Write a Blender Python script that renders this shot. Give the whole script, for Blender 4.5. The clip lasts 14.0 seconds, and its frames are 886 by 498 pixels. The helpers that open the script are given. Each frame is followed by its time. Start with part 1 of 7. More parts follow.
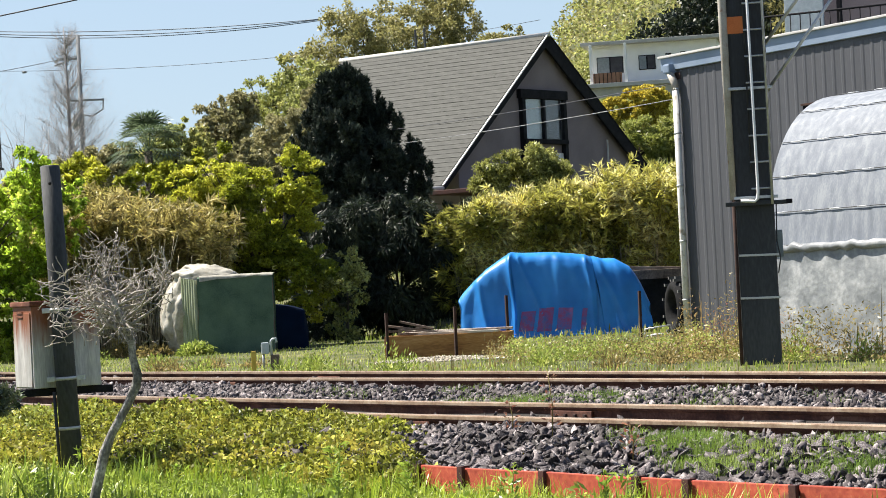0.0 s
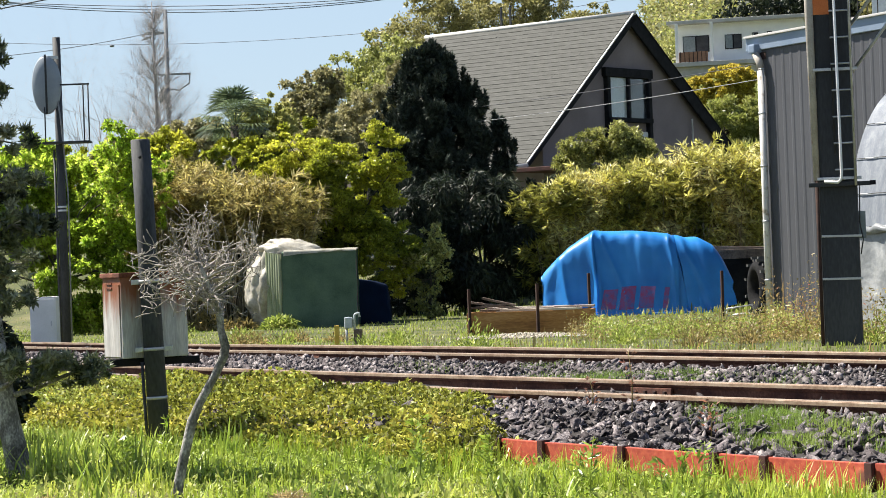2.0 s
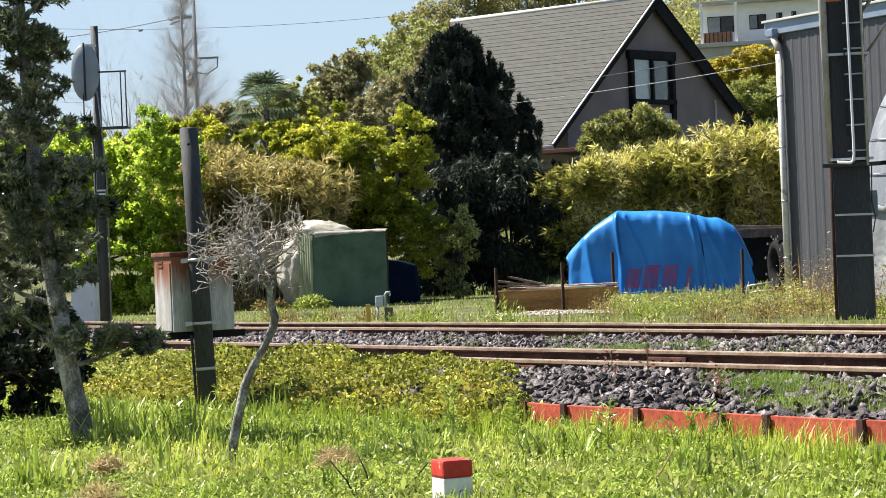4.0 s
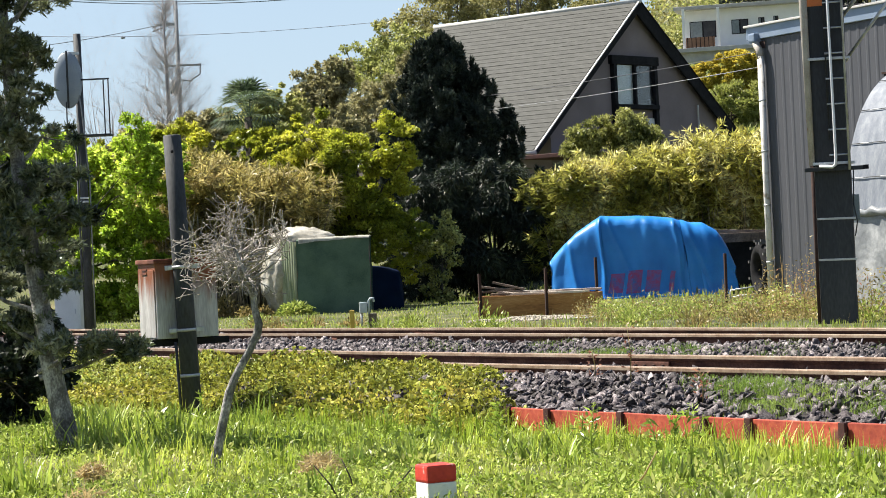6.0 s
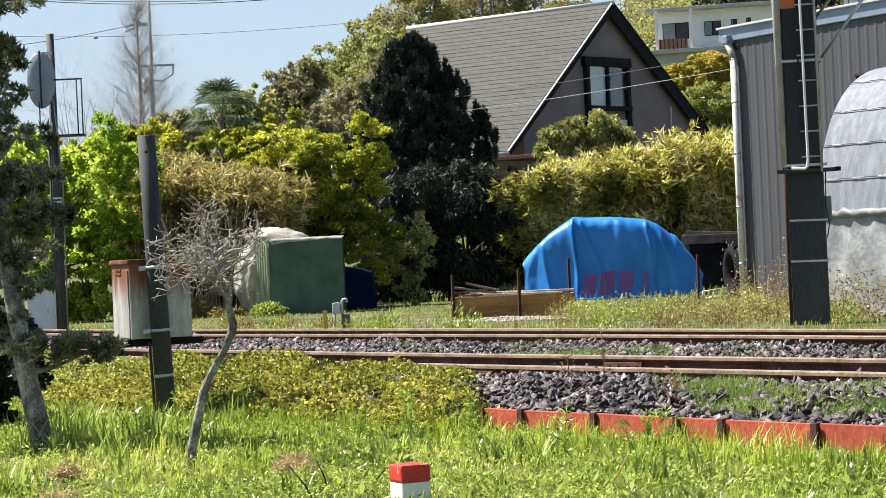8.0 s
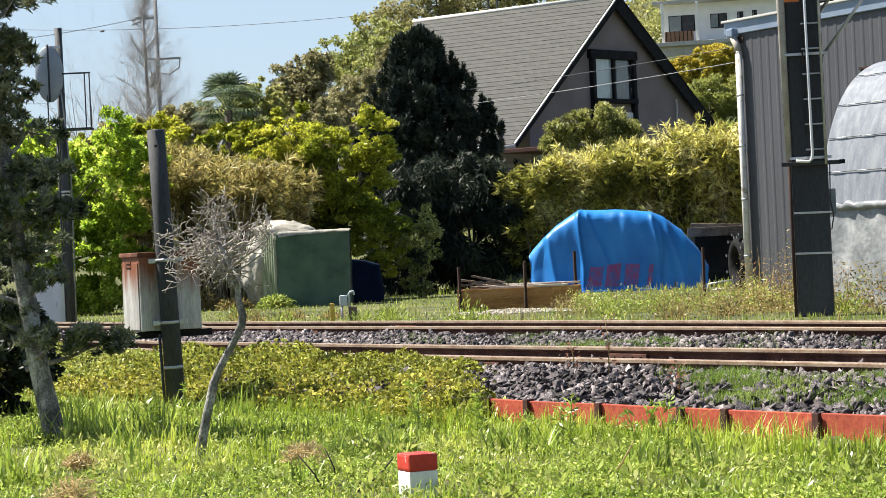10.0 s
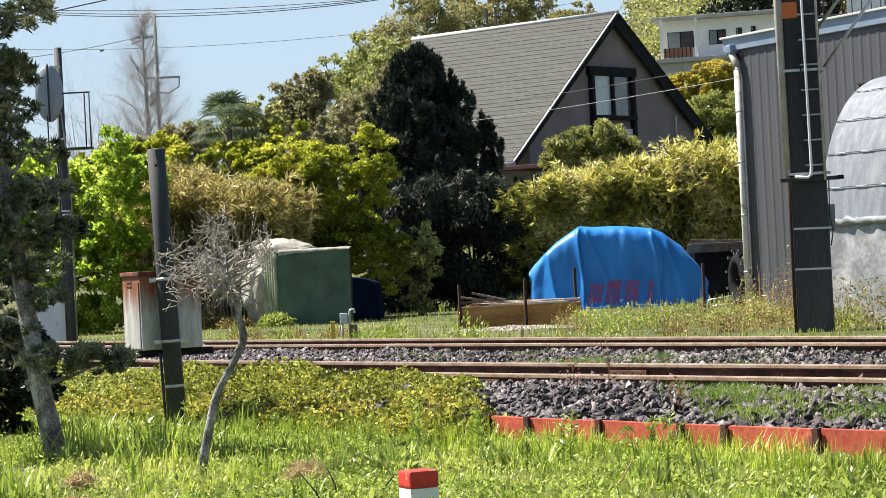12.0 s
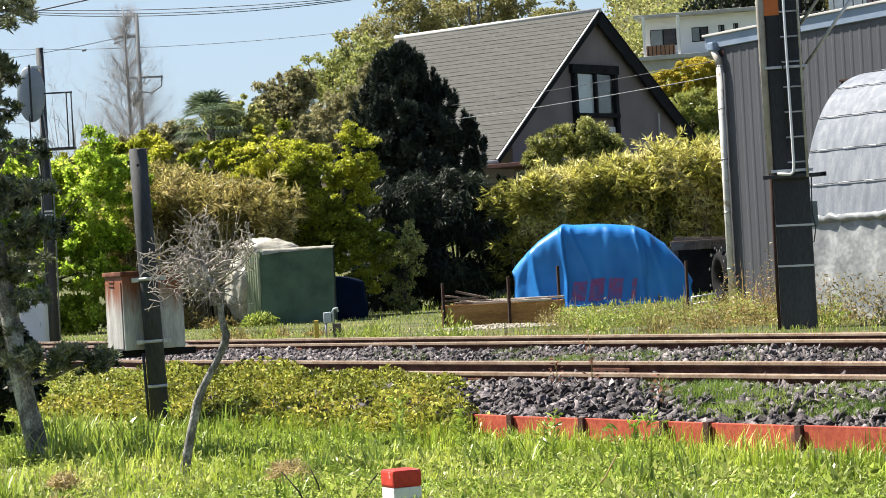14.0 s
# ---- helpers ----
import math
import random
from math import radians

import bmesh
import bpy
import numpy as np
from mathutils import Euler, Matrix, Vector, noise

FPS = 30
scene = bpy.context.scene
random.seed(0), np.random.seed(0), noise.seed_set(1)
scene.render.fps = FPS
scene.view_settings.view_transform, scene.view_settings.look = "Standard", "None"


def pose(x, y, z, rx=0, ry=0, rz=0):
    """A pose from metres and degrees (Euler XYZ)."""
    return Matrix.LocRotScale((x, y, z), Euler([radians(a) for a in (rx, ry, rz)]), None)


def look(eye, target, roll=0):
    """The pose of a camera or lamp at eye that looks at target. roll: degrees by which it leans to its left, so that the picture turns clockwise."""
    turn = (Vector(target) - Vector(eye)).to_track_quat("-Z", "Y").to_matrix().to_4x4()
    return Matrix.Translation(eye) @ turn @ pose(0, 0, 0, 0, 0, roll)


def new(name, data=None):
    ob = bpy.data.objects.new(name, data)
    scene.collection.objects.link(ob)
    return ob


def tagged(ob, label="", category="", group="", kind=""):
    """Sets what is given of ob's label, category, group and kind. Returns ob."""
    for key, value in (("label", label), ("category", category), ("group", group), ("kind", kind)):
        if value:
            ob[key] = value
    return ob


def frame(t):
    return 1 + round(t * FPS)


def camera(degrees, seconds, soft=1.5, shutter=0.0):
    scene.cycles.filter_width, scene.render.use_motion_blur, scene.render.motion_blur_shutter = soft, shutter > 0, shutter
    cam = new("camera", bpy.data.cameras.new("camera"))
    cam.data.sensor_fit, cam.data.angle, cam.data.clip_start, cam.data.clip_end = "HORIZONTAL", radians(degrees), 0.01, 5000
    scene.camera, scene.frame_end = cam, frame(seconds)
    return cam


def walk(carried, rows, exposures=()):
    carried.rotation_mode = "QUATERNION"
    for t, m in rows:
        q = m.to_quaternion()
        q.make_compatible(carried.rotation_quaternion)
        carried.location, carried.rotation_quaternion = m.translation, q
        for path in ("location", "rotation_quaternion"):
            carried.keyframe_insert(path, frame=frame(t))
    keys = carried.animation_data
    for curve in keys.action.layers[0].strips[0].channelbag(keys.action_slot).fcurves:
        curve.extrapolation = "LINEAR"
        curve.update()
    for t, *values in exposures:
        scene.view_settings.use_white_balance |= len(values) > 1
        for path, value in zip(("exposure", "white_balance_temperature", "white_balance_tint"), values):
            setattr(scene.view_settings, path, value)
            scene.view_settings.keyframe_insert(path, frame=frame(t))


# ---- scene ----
cam = camera(21.0, 14.0, soft=0.9)
ROWS = [
    (0, 0.021, 1.404, 1.531, 90.995, 2.826, -1.962),
    (0.5, 0.019, 1.404, 1.531, 90.969, 2.593, -1.709),
    (1, 0.016, 1.393, 1.531, 90.913, 2.354, -1.215),
    (1.5, 0.020, 1.394, 1.529, 90.778, 2.178, -0.578),
    (2, 0.015, 1.207, 1.525, 90.530, 2.121, 0.021),
    (2.5, 0.006, 0.659, 1.515, 90.302, 2.192, 0.424),
    (3, -0.002, 0.283, 1.503, 90.104, 2.299, 0.568),
    (5.5, -0.003, -0.009, 1.500, 90.127, 2.652, 0.492),
    (6, 0.001, 0.001, 1.500, 90.232, 2.701, 0.269),
    (6.5, 0.000, -0.000, 1.500, 90.280, 2.700, 0.000),
    (7, 0.001, -0.005, 1.501, 90.278, 2.637, -0.228),
    (7.5, -0.005, -0.015, 1.500, 90.262, 2.603, -0.391),
    (10, -0.010, -0.218, 1.499, 90.055, 2.666, -0.235),
    (10.5, -0.011, -0.264, 1.500, 90.077, 2.736, -0.143),
    (11, -0.011, -0.257, 1.498, 90.181, 2.821, -0.092),
    (11.5, -0.011, -0.265, 1.499, 90.337, 2.884, -0.124),
    (12, -0.008, -0.256, 1.500, 90.472, 2.954, -0.229),
    (12.5, -0.006, -0.265, 1.498, 90.536, 3.001, -0.355),
    (13, -0.004, -0.254, 1.500, 90.526, 3.091, -0.448),
    (13.5, -0.001, -0.246, 1.498, 90.480, 3.138, -0.507),
    (14, 0.001, -0.252, 1.501, 90.414, 3.224, -0.615),
]
walk(cam, [(t, pose(x, y, z, rx, ry, rz)) for t, x, y, z, rx, ry, rz in ROWS])

# ---- light ----
world = bpy.data.worlds.new("world")
scene.world = world
world.use_nodes = True
SUN_TO = Vector((-0.62, 0.30, 1.0)).normalized()
_n = world.node_tree.nodes
_sky = _n.new("ShaderNodeTexSky")
_sky.sky_type = "NISHITA"
_sky.sun_disc = False
_sky.sun_elevation = math.asin(SUN_TO.z)
_sky.sun_rotation = math.atan2(SUN_TO.x, SUN_TO.y)
_sky.air_density, _sky.dust_density, _sky.ozone_density = 1.0, 0.5, 1.4
_n["Background"].inputs["Strength"].default_value = 0.05
_tint = _n.new("ShaderNodeMix")
_tint.data_type, _tint.blend_type = "RGBA", "MULTIPLY"
_tint.inputs[0].default_value = 1.0
_tint.inputs[7].default_value = (0.97, 0.95, 1.03, 1)
_haze = _n.new("ShaderNodeMix")
_haze.data_type = "RGBA"
_way, _split, _low = _n.new("ShaderNodeTexCoord"), _n.new("ShaderNodeSeparateXYZ"), _n.new("ShaderNodeMapRange")
_low.inputs[1].default_value, _low.inputs[2].default_value = 0.12, 0.55
_low.inputs[3].default_value, _low.inputs[4].default_value = 0.65, 0.0
world.node_tree.links.new(_way.outputs["Generated"], _split.inputs[0])
world.node_tree.links.new(_split.outputs[2], _low.inputs[0])
world.node_tree.links.new(_low.outputs[0], _haze.inputs[0])
_haze.inputs[7].default_value = (4.75, 6.15, 7.45, 1)
world.node_tree.links.new(_sky.outputs[0], _tint.inputs[6])
world.node_tree.links.new(_tint.outputs[2], _haze.inputs[6])
world.node_tree.links.new(_haze.outputs[2], _n["Background"].inputs["Color"])
sun = new("sun", bpy.data.lights.new("sun", "SUN"))
sun.data.energy, sun.data.angle, sun.data.color = 5.0, radians(0.53), (1.0, 0.94, 0.84)
sun.matrix_world = look((0, 0, 40), Vector((0, 0, 40)) - SUN_TO)
scene.view_settings.exposure = 1.33


# ---- materials ----
def material(name, stops, scale=6.0, rough=0.7, metal=0.0, bump=0.3, fine=60.0, random_by="", spread=0.25, translucent=0.0, spec=0.4, stretch=(1, 1, 1), wear=None, wear_at=0.62, rust_from=None):
    """A surface with two scales of variation. stops: colours from the dark to the light patches."""
    m = bpy.data.materials.new(name)
    m.use_nodes = True
    nt = m.node_tree
    n, link = nt.nodes, nt.links.new
    bsdf = n["Principled BSDF"]
    geo = n.new("ShaderNodeTexCoord")
    mp = n.new("ShaderNodeMapping")
    mp.inputs["Scale"].default_value = stretch
    link(geo.outputs["Object"], mp.inputs["Vector"])
    big, small = n.new("ShaderNodeTexNoise"), n.new("ShaderNodeTexNoise")
    big.inputs["Scale"].default_value, small.inputs["Scale"].default_value = scale, fine
    big.inputs["Detail"].default_value, small.inputs["Detail"].default_value = 5, 3
    link(mp.outputs[0], big.inputs["Vector"])
    link(mp.outputs[0], small.inputs["Vector"])
    mix = n.new("ShaderNodeMath")
    mix.operation = "MULTIPLY_ADD"
    mix.inputs[1].default_value = 0.35
    link(small.outputs[0], mix.inputs[0])
    sub = n.new("ShaderNodeMath")
    sub.operation = "MULTIPLY"
    sub.inputs[1].default_value = 0.65
    link(big.outputs[0], sub.inputs[0])
    link(sub.outputs[0], mix.inputs[2])
    ramp = n.new("ShaderNodeValToRGB")
    el = ramp.color_ramp.elements
    while len(el) < len(stops):
        el.new(0.5)
    for i, c in enumerate(stops):
        el[i].position = 0.37 + 0.26 * i / max(1, len(stops) - 1)
        el[i].color = (*c, 1)
    link(mix.outputs[0], ramp.inputs[0])
    colour = ramp.outputs[0]
    if wear:
        wn = n.new("ShaderNodeTexNoise")
        wn.inputs["Scale"].default_value, wn.inputs["Detail"].default_value = scale * 1.7, 8
        link(mp.outputs[0], wn.inputs["Vector"])
        wr = n.new("ShaderNodeValToRGB")
        wr.color_ramp.elements[0].position, wr.color_ramp.elements[1].position = wear_at - 0.04, wear_at + 0.06
        link(wn.outputs[0], wr.inputs[0])
        wm = n.new("ShaderNodeMix")
        wm.data_type = "RGBA"
        link(wr.outputs[0], wm.inputs[0])
        link(colour, wm.inputs[6])
        wm.inputs[7].default_value = (*wear, 1)
        colour = wm.outputs[2]
    if rust_from:
        # rust that has run down from the lid
        sep = n.new("ShaderNodeSeparateXYZ")
        link(geo.outputs["Object"], sep.inputs[0])
        run = n.new("ShaderNodeMapRange")
        run.inputs[1].default_value, run.inputs[2].default_value = rust_from
        link(sep.outputs[2], run.inputs[0])
        streak = n.new("ShaderNodeTexNoise")
        streak.inputs["Scale"].default_value = 5
        smap = n.new("ShaderNodeMapping")
        smap.inputs["Scale"].default_value = (5, 5, 0.5)
        link(geo.outputs["Object"], smap.inputs["Vector"])
        link(smap.outputs[0], streak.inputs["Vector"])
        tot = n.new("ShaderNodeMath")
        link(run.outputs[0], tot.inputs[0])
        link(streak.outputs[0], tot.inputs[1])
        cut = n.new("ShaderNodeMapRange")
        cut.inputs[1].default_value, cut.inputs[2].default_value = 0.72, 1.25
        link(tot.outputs[0], cut.inputs[0])
        rm = n.new("ShaderNodeMix")
        rm.data_type = "RGBA"
        link(cut.outputs[0], rm.inputs[0])
        link(colour, rm.inputs[6])
        rm.inputs[7].default_value = (0.22, 0.075, 0.035, 1)
        colour = rm.outputs[2]
    if random_by:
        hsv = n.new("ShaderNodeHueSaturation")
        if random_by == "object":
            rnd = n.new("ShaderNodeObjectInfo").outputs["Random"]
        else:
            rnd = n.new("ShaderNodeNewGeometry").outputs["Random Per Island"]
        rng = n.new("ShaderNodeMapRange")
        rng.inputs[3].default_value, rng.inputs[4].default_value = 1 - spread, 1 + spread
        link(rnd, rng.inputs[0])
        link(rng.outputs[0], hsv.inputs["Value"])
        hue = n.new("ShaderNodeMapRange")
        hue.inputs[3].default_value, hue.inputs[4].default_value = 0.5 - spread * 0.06, 0.5 + spread * 0.06
        link(small.outputs[0], hue.inputs[0])
        link(hue.outputs[0], hsv.inputs["Hue"])
        link(colour, hsv.inputs["Color"])
        colour = hsv.outputs[0]
    link(colour, bsdf.inputs["Base Color"])
    bsdf.inputs["Roughness"].default_value = rough
    bsdf.inputs["Metallic"].default_value = metal
    bsdf.inputs["Specular IOR Level"].default_value = spec
    if bump:
        b = n.new("ShaderNodeBump")
        b.inputs["Strength"].default_value = bump
        b.inputs["Distance"].default_value = 0.02
        link(mix.outputs[0], b.inputs["Height"])
        link(b.outputs[0], bsdf.inputs["Normal"])
    if translucent:
        tr = n.new("ShaderNodeBsdfTranslucent")
        link(colour, tr.inputs["Color"])
        ms = n.new("ShaderNodeMixShader")
        ms.inputs[0].default_value = translucent
        link(bsdf.outputs[0], ms.inputs[1])
        link(tr.outputs[0], ms.inputs[2])
        link(ms.outputs[0], n["Material Output"].inputs["Surface"])
    return m


def leaf_material(name, stops, scale=1.2, spread=0.4, rough=0.42, translucent=0.48, spec=0.45):
    return material(name, stops, scale=scale, fine=9, rough=rough, bump=0, random_by="island", spread=spread, translucent=translucent, spec=spec)


M_SOIL = material("soil_and_grass", [(0.03, 0.034, 0.01), (0.065, 0.075, 0.02), (0.13, 0.12, 0.05)], scale=0.7, fine=14, rough=0.95, bump=0.6)
M_GRASS = leaf_material("fresh_grass", [(0.16, 0.23, 0.022), (0.35, 0.45, 0.05), (0.60, 0.64, 0.12)], scale=0.9, translucent=0.38)
M_TUFT = leaf_material("ballast_grass", [(0.08, 0.14, 0.025), (0.18, 0.27, 0.045), (0.32, 0.40, 0.09)], scale=0.9)
M_WEED = leaf_material("field_weeds", [(0.17, 0.24, 0.04), (0.33, 0.40, 0.08), (0.48, 0.47, 0.16)], scale=1.0)
M_DRYWEED = leaf_material("dry_weeds", [(0.17, 0.14, 0.045), (0.29, 0.24, 0.09), (0.37, 0.25, 0.11)], scale=1.0)
M_RUSSET = leaf_material("russet_leaves", [(0.20, 0.08, 0.05), (0.34, 0.16, 0.10), (0.42, 0.26, 0.14)])
M_STRAW = leaf_material("straw", [(0.40, 0.30, 0.13), (0.52, 0.42, 0.22)])
M_IVY = leaf_material("bank_leaves", [(0.07, 0.085, 0.014), (0.29, 0.30, 0.042), (0.54, 0.46, 0.10)], scale=2.2, rough=0.6, spec=0.2, spread=0.7, translucent=0.3)
M_HERB = leaf_material("meadow_herbs", [(0.14, 0.20, 0.025), (0.29, 0.39, 0.055), (0.52, 0.58, 0.15)], scale=2.4, rough=0.55, spec=0.25, spread=0.6, translucent=0.3)
M_BLADE = leaf_material("broad_blades", [(0.12, 0.18, 0.027), (0.28, 0.38, 0.055), (0.46, 0.53, 0.11)], scale=1.5, rough=0.35, spec=0.5, translucent=0.4)
M_VINE = leaf_material("bright_vine", [(0.17, 0.27, 0.028), (0.38, 0.51, 0.055), (0.62, 0.68, 0.13)], scale=0.9, translucent=0.7, spread=0.55)
M_MAPLE = leaf_material("young_maple", [(0.13, 0.17, 0.02), (0.34, 0.37, 0.035), (0.56, 0.54, 0.07)], scale=0.8, translucent=0.6, spread=0.5)
M_CONIFER = leaf_material("dark_conifer", [(0.012, 0.019, 0.013), (0.030, 0.041, 0.030), (0.095, 0.112, 0.080)], scale=1.8, translucent=0.08, spread=0.65, rough=0.6, spec=0.2)
# evergreen leaves, taken near black so the colour carries the thicket's shade
M_DARKBUSH = leaf_material("shade_dark_evergreen", [(0.009, 0.015, 0.010), (0.021, 0.031, 0.018), (0.075, 0.088, 0.050)], scale=0.8, translucent=0.2, spread=0.6, rough=0.5, spec=0.3)
M_BAMBOO = leaf_material("bamboo_leaves", [(0.16, 0.17, 0.035), (0.48, 0.45, 0.10), (0.82, 0.76, 0.42)], scale=0.9, spread=0.7, translucent=0.45, rough=0.3, spec=0.6)
M_SCRUB = leaf_material("brown_scrub", [(0.17, 0.15, 0.045), (0.37, 0.32, 0.10), (0.60, 0.51, 0.23)], scale=1.3, translucent=0.45, spread=0.6)
M_WOODS = leaf_material("spring_woods", [(0.20, 0.22, 0.07), (0.34, 0.365, 0.11), (0.47, 0.44, 0.17)], scale=0.5)
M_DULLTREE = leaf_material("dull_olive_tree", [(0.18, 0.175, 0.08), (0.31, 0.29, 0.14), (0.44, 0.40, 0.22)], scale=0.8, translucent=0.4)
M_WOODS2 = leaf_material("oak_flowering_woods", [(0.17, 0.165, 0.065), (0.28, 0.265, 0.10), (0.38, 0.345, 0.15)], scale=0.25)
# distance haze is mixed into this pale grey-green
M_FARWOODS = leaf_material("haze_tinted_hill_woods", [(0.14, 0.18, 0.17), (0.18, 0.22, 0.20), (0.22, 0.25, 0.21)], scale=0.05, translucent=0.1)
M_HILLGRASS = leaf_material("hill_grass", [(0.20, 0.24, 0.05), (0.29, 0.32, 0.08), (0.38, 0.36, 0.12)], scale=0.2)
M_HEDGEBUSH = leaf_material("olive_garden_bush", [(0.14, 0.155, 0.04), (0.29, 0.30, 0.08), (0.46, 0.45, 0.16)], scale=1.6, spread=0.6, translucent=0.35)
M_YELLOW = leaf_material("yellow_shrub", [(0.34, 0.29, 0.04), (0.50, 0.42, 0.06), (0.60, 0.49, 0.10)], scale=0.5)
M_PINE = leaf_material("podocarp_leaves", [(0.045, 0.058, 0.032), (0.12, 0.145, 0.078), (0.34, 0.345, 0.22)], scale=3.0, translucent=0.3, rough=0.25, spec=0.8)
M_PALM = leaf_material("palm_fronds", [(0.04, 0.07, 0.03), (0.10, 0.14, 0.07), (0.20, 0.24, 0.15)], rough=0.35, spec=0.6)
M_BARK = material("grey_bark", [(0.06, 0.056, 0.05), (0.17, 0.16, 0.15), (0.46, 0.45, 0.41)], scale=11, fine=90, rough=0.9, bump=0.9, stretch=(1, 1, 0.7))
M_GRAVEL = material("pale_gravel", [(0.14, 0.125, 0.095), (0.24, 0.215, 0.17), (0.36, 0.33, 0.27)], scale=14, rough=0.9, bump=0.3, random_by="island", spread=0.6)
M_CANE = material("dry_bamboo_cane", [(0.18, 0.15, 0.08), (0.32, 0.27, 0.17), (0.46, 0.41, 0.29)], scale=4, fine=20, rough=0.6, bump=0.1, random_by="island", spread=0.5)
M_BARK_DARK = material("dark_bark", [(0.03, 0.025, 0.02), (0.08, 0.065, 0.05)], scale=6, rough=0.95, bump=0.8)
M_TWIG = material("bare_twigs", [(0.17, 0.15, 0.13), (0.40, 0.365, 0.33)], scale=5, fine=30, rough=0.9, bump=0.4)
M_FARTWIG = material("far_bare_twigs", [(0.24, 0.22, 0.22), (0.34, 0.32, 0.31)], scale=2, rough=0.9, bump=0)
M_RAIL_TOP = material("worn_rail_head", [(0.22, 0.14, 0.09), (0.36, 0.26, 0.18), (0.44, 0.35, 0.26)], scale=3, fine=40, rough=0.45, metal=0.35, bump=0.15, stretch=(1, 1, 1))
M_RUST = material("rusty_rail", [(0.045, 0.016, 0.011), (0.10, 0.038, 0.024), (0.18, 0.085, 0.055)], scale=4, fine=50, rough=0.9, bump=0.5)
M_STONE = material("ballast_stone", [(0.020, 0.016, 0.018), (0.085, 0.071, 0.075), (0.29, 0.26, 0.255)], scale=12, fine=70, rough=0.85, bump=0.5, random_by="object", spread=0.55)
M_STONES = material("ballast_stones", [(0.020, 0.016, 0.018), (0.085, 0.071, 0.075), (0.29, 0.26, 0.255)], scale=12, fine=70, rough=0.85, bump=0.5, random_by="island", spread=0.6)
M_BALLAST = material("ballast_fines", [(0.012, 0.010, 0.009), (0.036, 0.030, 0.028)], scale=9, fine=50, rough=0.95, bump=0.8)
M_SLEEPER = material("concrete_sleeper", [(0.20, 0.18, 0.16), (0.34, 0.31, 0.28)], scale=5, rough=0.9, bump=0.4)
M_REDBOARD = material("red_painted_board", [(0.28, 0.045, 0.025), (0.42, 0.075, 0.04), (0.50, 0.13, 0.08)], scale=3, fine=40, rough=0.7, bump=0.3, random_by="object", spread=0.15, wear=(0.16, 0.06, 0.04), wear_at=0.66)
M_REDSTEEL = material("dark_red_steel", [(0.03, 0.012, 0.01), (0.07, 0.022, 0.018)], scale=6, rough=0.75, bump=0.3)
M_POST = material("dark_painted_post", [(0.025, 0.027, 0.029), (0.046, 0.049, 0.052), (0.072, 0.073, 0.074)], scale=3, fine=60, rough=0.75, bump=0.25, stretch=(1, 1, 0.3))
M_BIGPOLE = material("charcoal_pole_paint", [(0.022, 0.023, 0.025), (0.036, 0.038, 0.041), (0.060, 0.061, 0.062)], scale=1.5, fine=40, rough=0.7, bump=0.15, stretch=(1, 1, 0.25))
M_GALV = material("galvanised_steel", [(0.36, 0.37, 0.38), (0.50, 0.51, 0.52), (0.60, 0.60, 0.60)], scale=5, fine=60, rough=0.45, metal=0.6, bump=0.1)
M_CONDUIT = material("weathered_conduit", [(0.30, 0.27, 0.23), (0.45, 0.42, 0.37)], scale=4, rough=0.6, bump=0.1, wear=(0.24, 0.13, 0.08), wear_at=0.66)
M_ORANGE = material("orange_band_paint", [(0.55, 0.14, 0.03), (0.68, 0.20, 0.05)], scale=5, rough=0.6, bump=0.1)
M_BOXGREY = material("weathered_grey_box", [(0.30, 0.29, 0.28), (0.42, 0.41, 0.40), (0.58, 0.57, 0.55)], scale=3, fine=30, rough=0.6, bump=0.15, stretch=(4, 4, 0.5), wear=(0.20, 0.09, 0.05), wear_at=0.66, rust_from=(0.18, 0.56))
M_BOXRUST = material("rusted_box_top", [(0.09, 0.028, 0.016), (0.16, 0.052, 0.028), (0.25, 0.11, 0.07)], scale=8, rough=0.9, bump=0.4)
M_WHITE = material("white_paint", [(0.68, 0.68, 0.66), (0.80, 0.80, 0.78)], scale=4, rough=0.6, bump=0.1)
M_SIGNALRED = material("red_marker_paint", [(0.42, 0.03, 0.02), (0.60, 0.05, 0.03)], scale=8, rough=0.6, bump=0.2, wear=(0.62, 0.45, 0.40), wear_at=0.66)
M_GREENTARP = material("green_cover", [(0.045, 0.085, 0.055), (0.075, 0.125, 0.08), (0.10, 0.155, 0.10)], scale=2.2, fine=40, rough=0.75, bump=0.25)
M_GREYSHEET = material("clouded_plastic_sheet", [(0.36, 0.335, 0.27), (0.50, 0.475, 0.40), (0.66, 0.63, 0.55)], scale=3, fine=20, rough=0.4, bump=0.4, translucent=0.25)
# navy lowered almost to black in place of the shadow on the stack
M_NAVY = material("shade_dark_navy_tarp", [(0.002, 0.007, 0.022), (0.003, 0.011, 0.034)], scale=3, rough=0.9, bump=0.2, spec=0.1)
M_BLUETARP = material("blue_tarp", [(0.009, 0.150, 0.47), (0.016, 0.205, 0.59), (0.030, 0.265, 0.69)], scale=1.2, fine=160, rough=0.42, bump=0.12, spec=0.45, translucent=0.06)
M_TARPRED = material("faded_red_print", [(0.05, 0.14, 0.40), (0.34, 0.05, 0.14)], scale=7, fine=60, rough=0.6, bump=0.1)
M_BINWOOD = material("ochre_board", [(0.22, 0.10, 0.03), (0.36, 0.18, 0.055), (0.46, 0.26, 0.10)], scale=2.5, fine=30, rough=0.8, bump=0.3, stretch=(0.4, 0.4, 2.5))
M_OLDWOOD = material("weathered_plank", [(0.07, 0.05, 0.04), (0.16, 0.12, 0.09), (0.26, 0.21, 0.17)], scale=3, fine=30, rough=0.9, bump=0.5, random_by="object", spread=0.35)
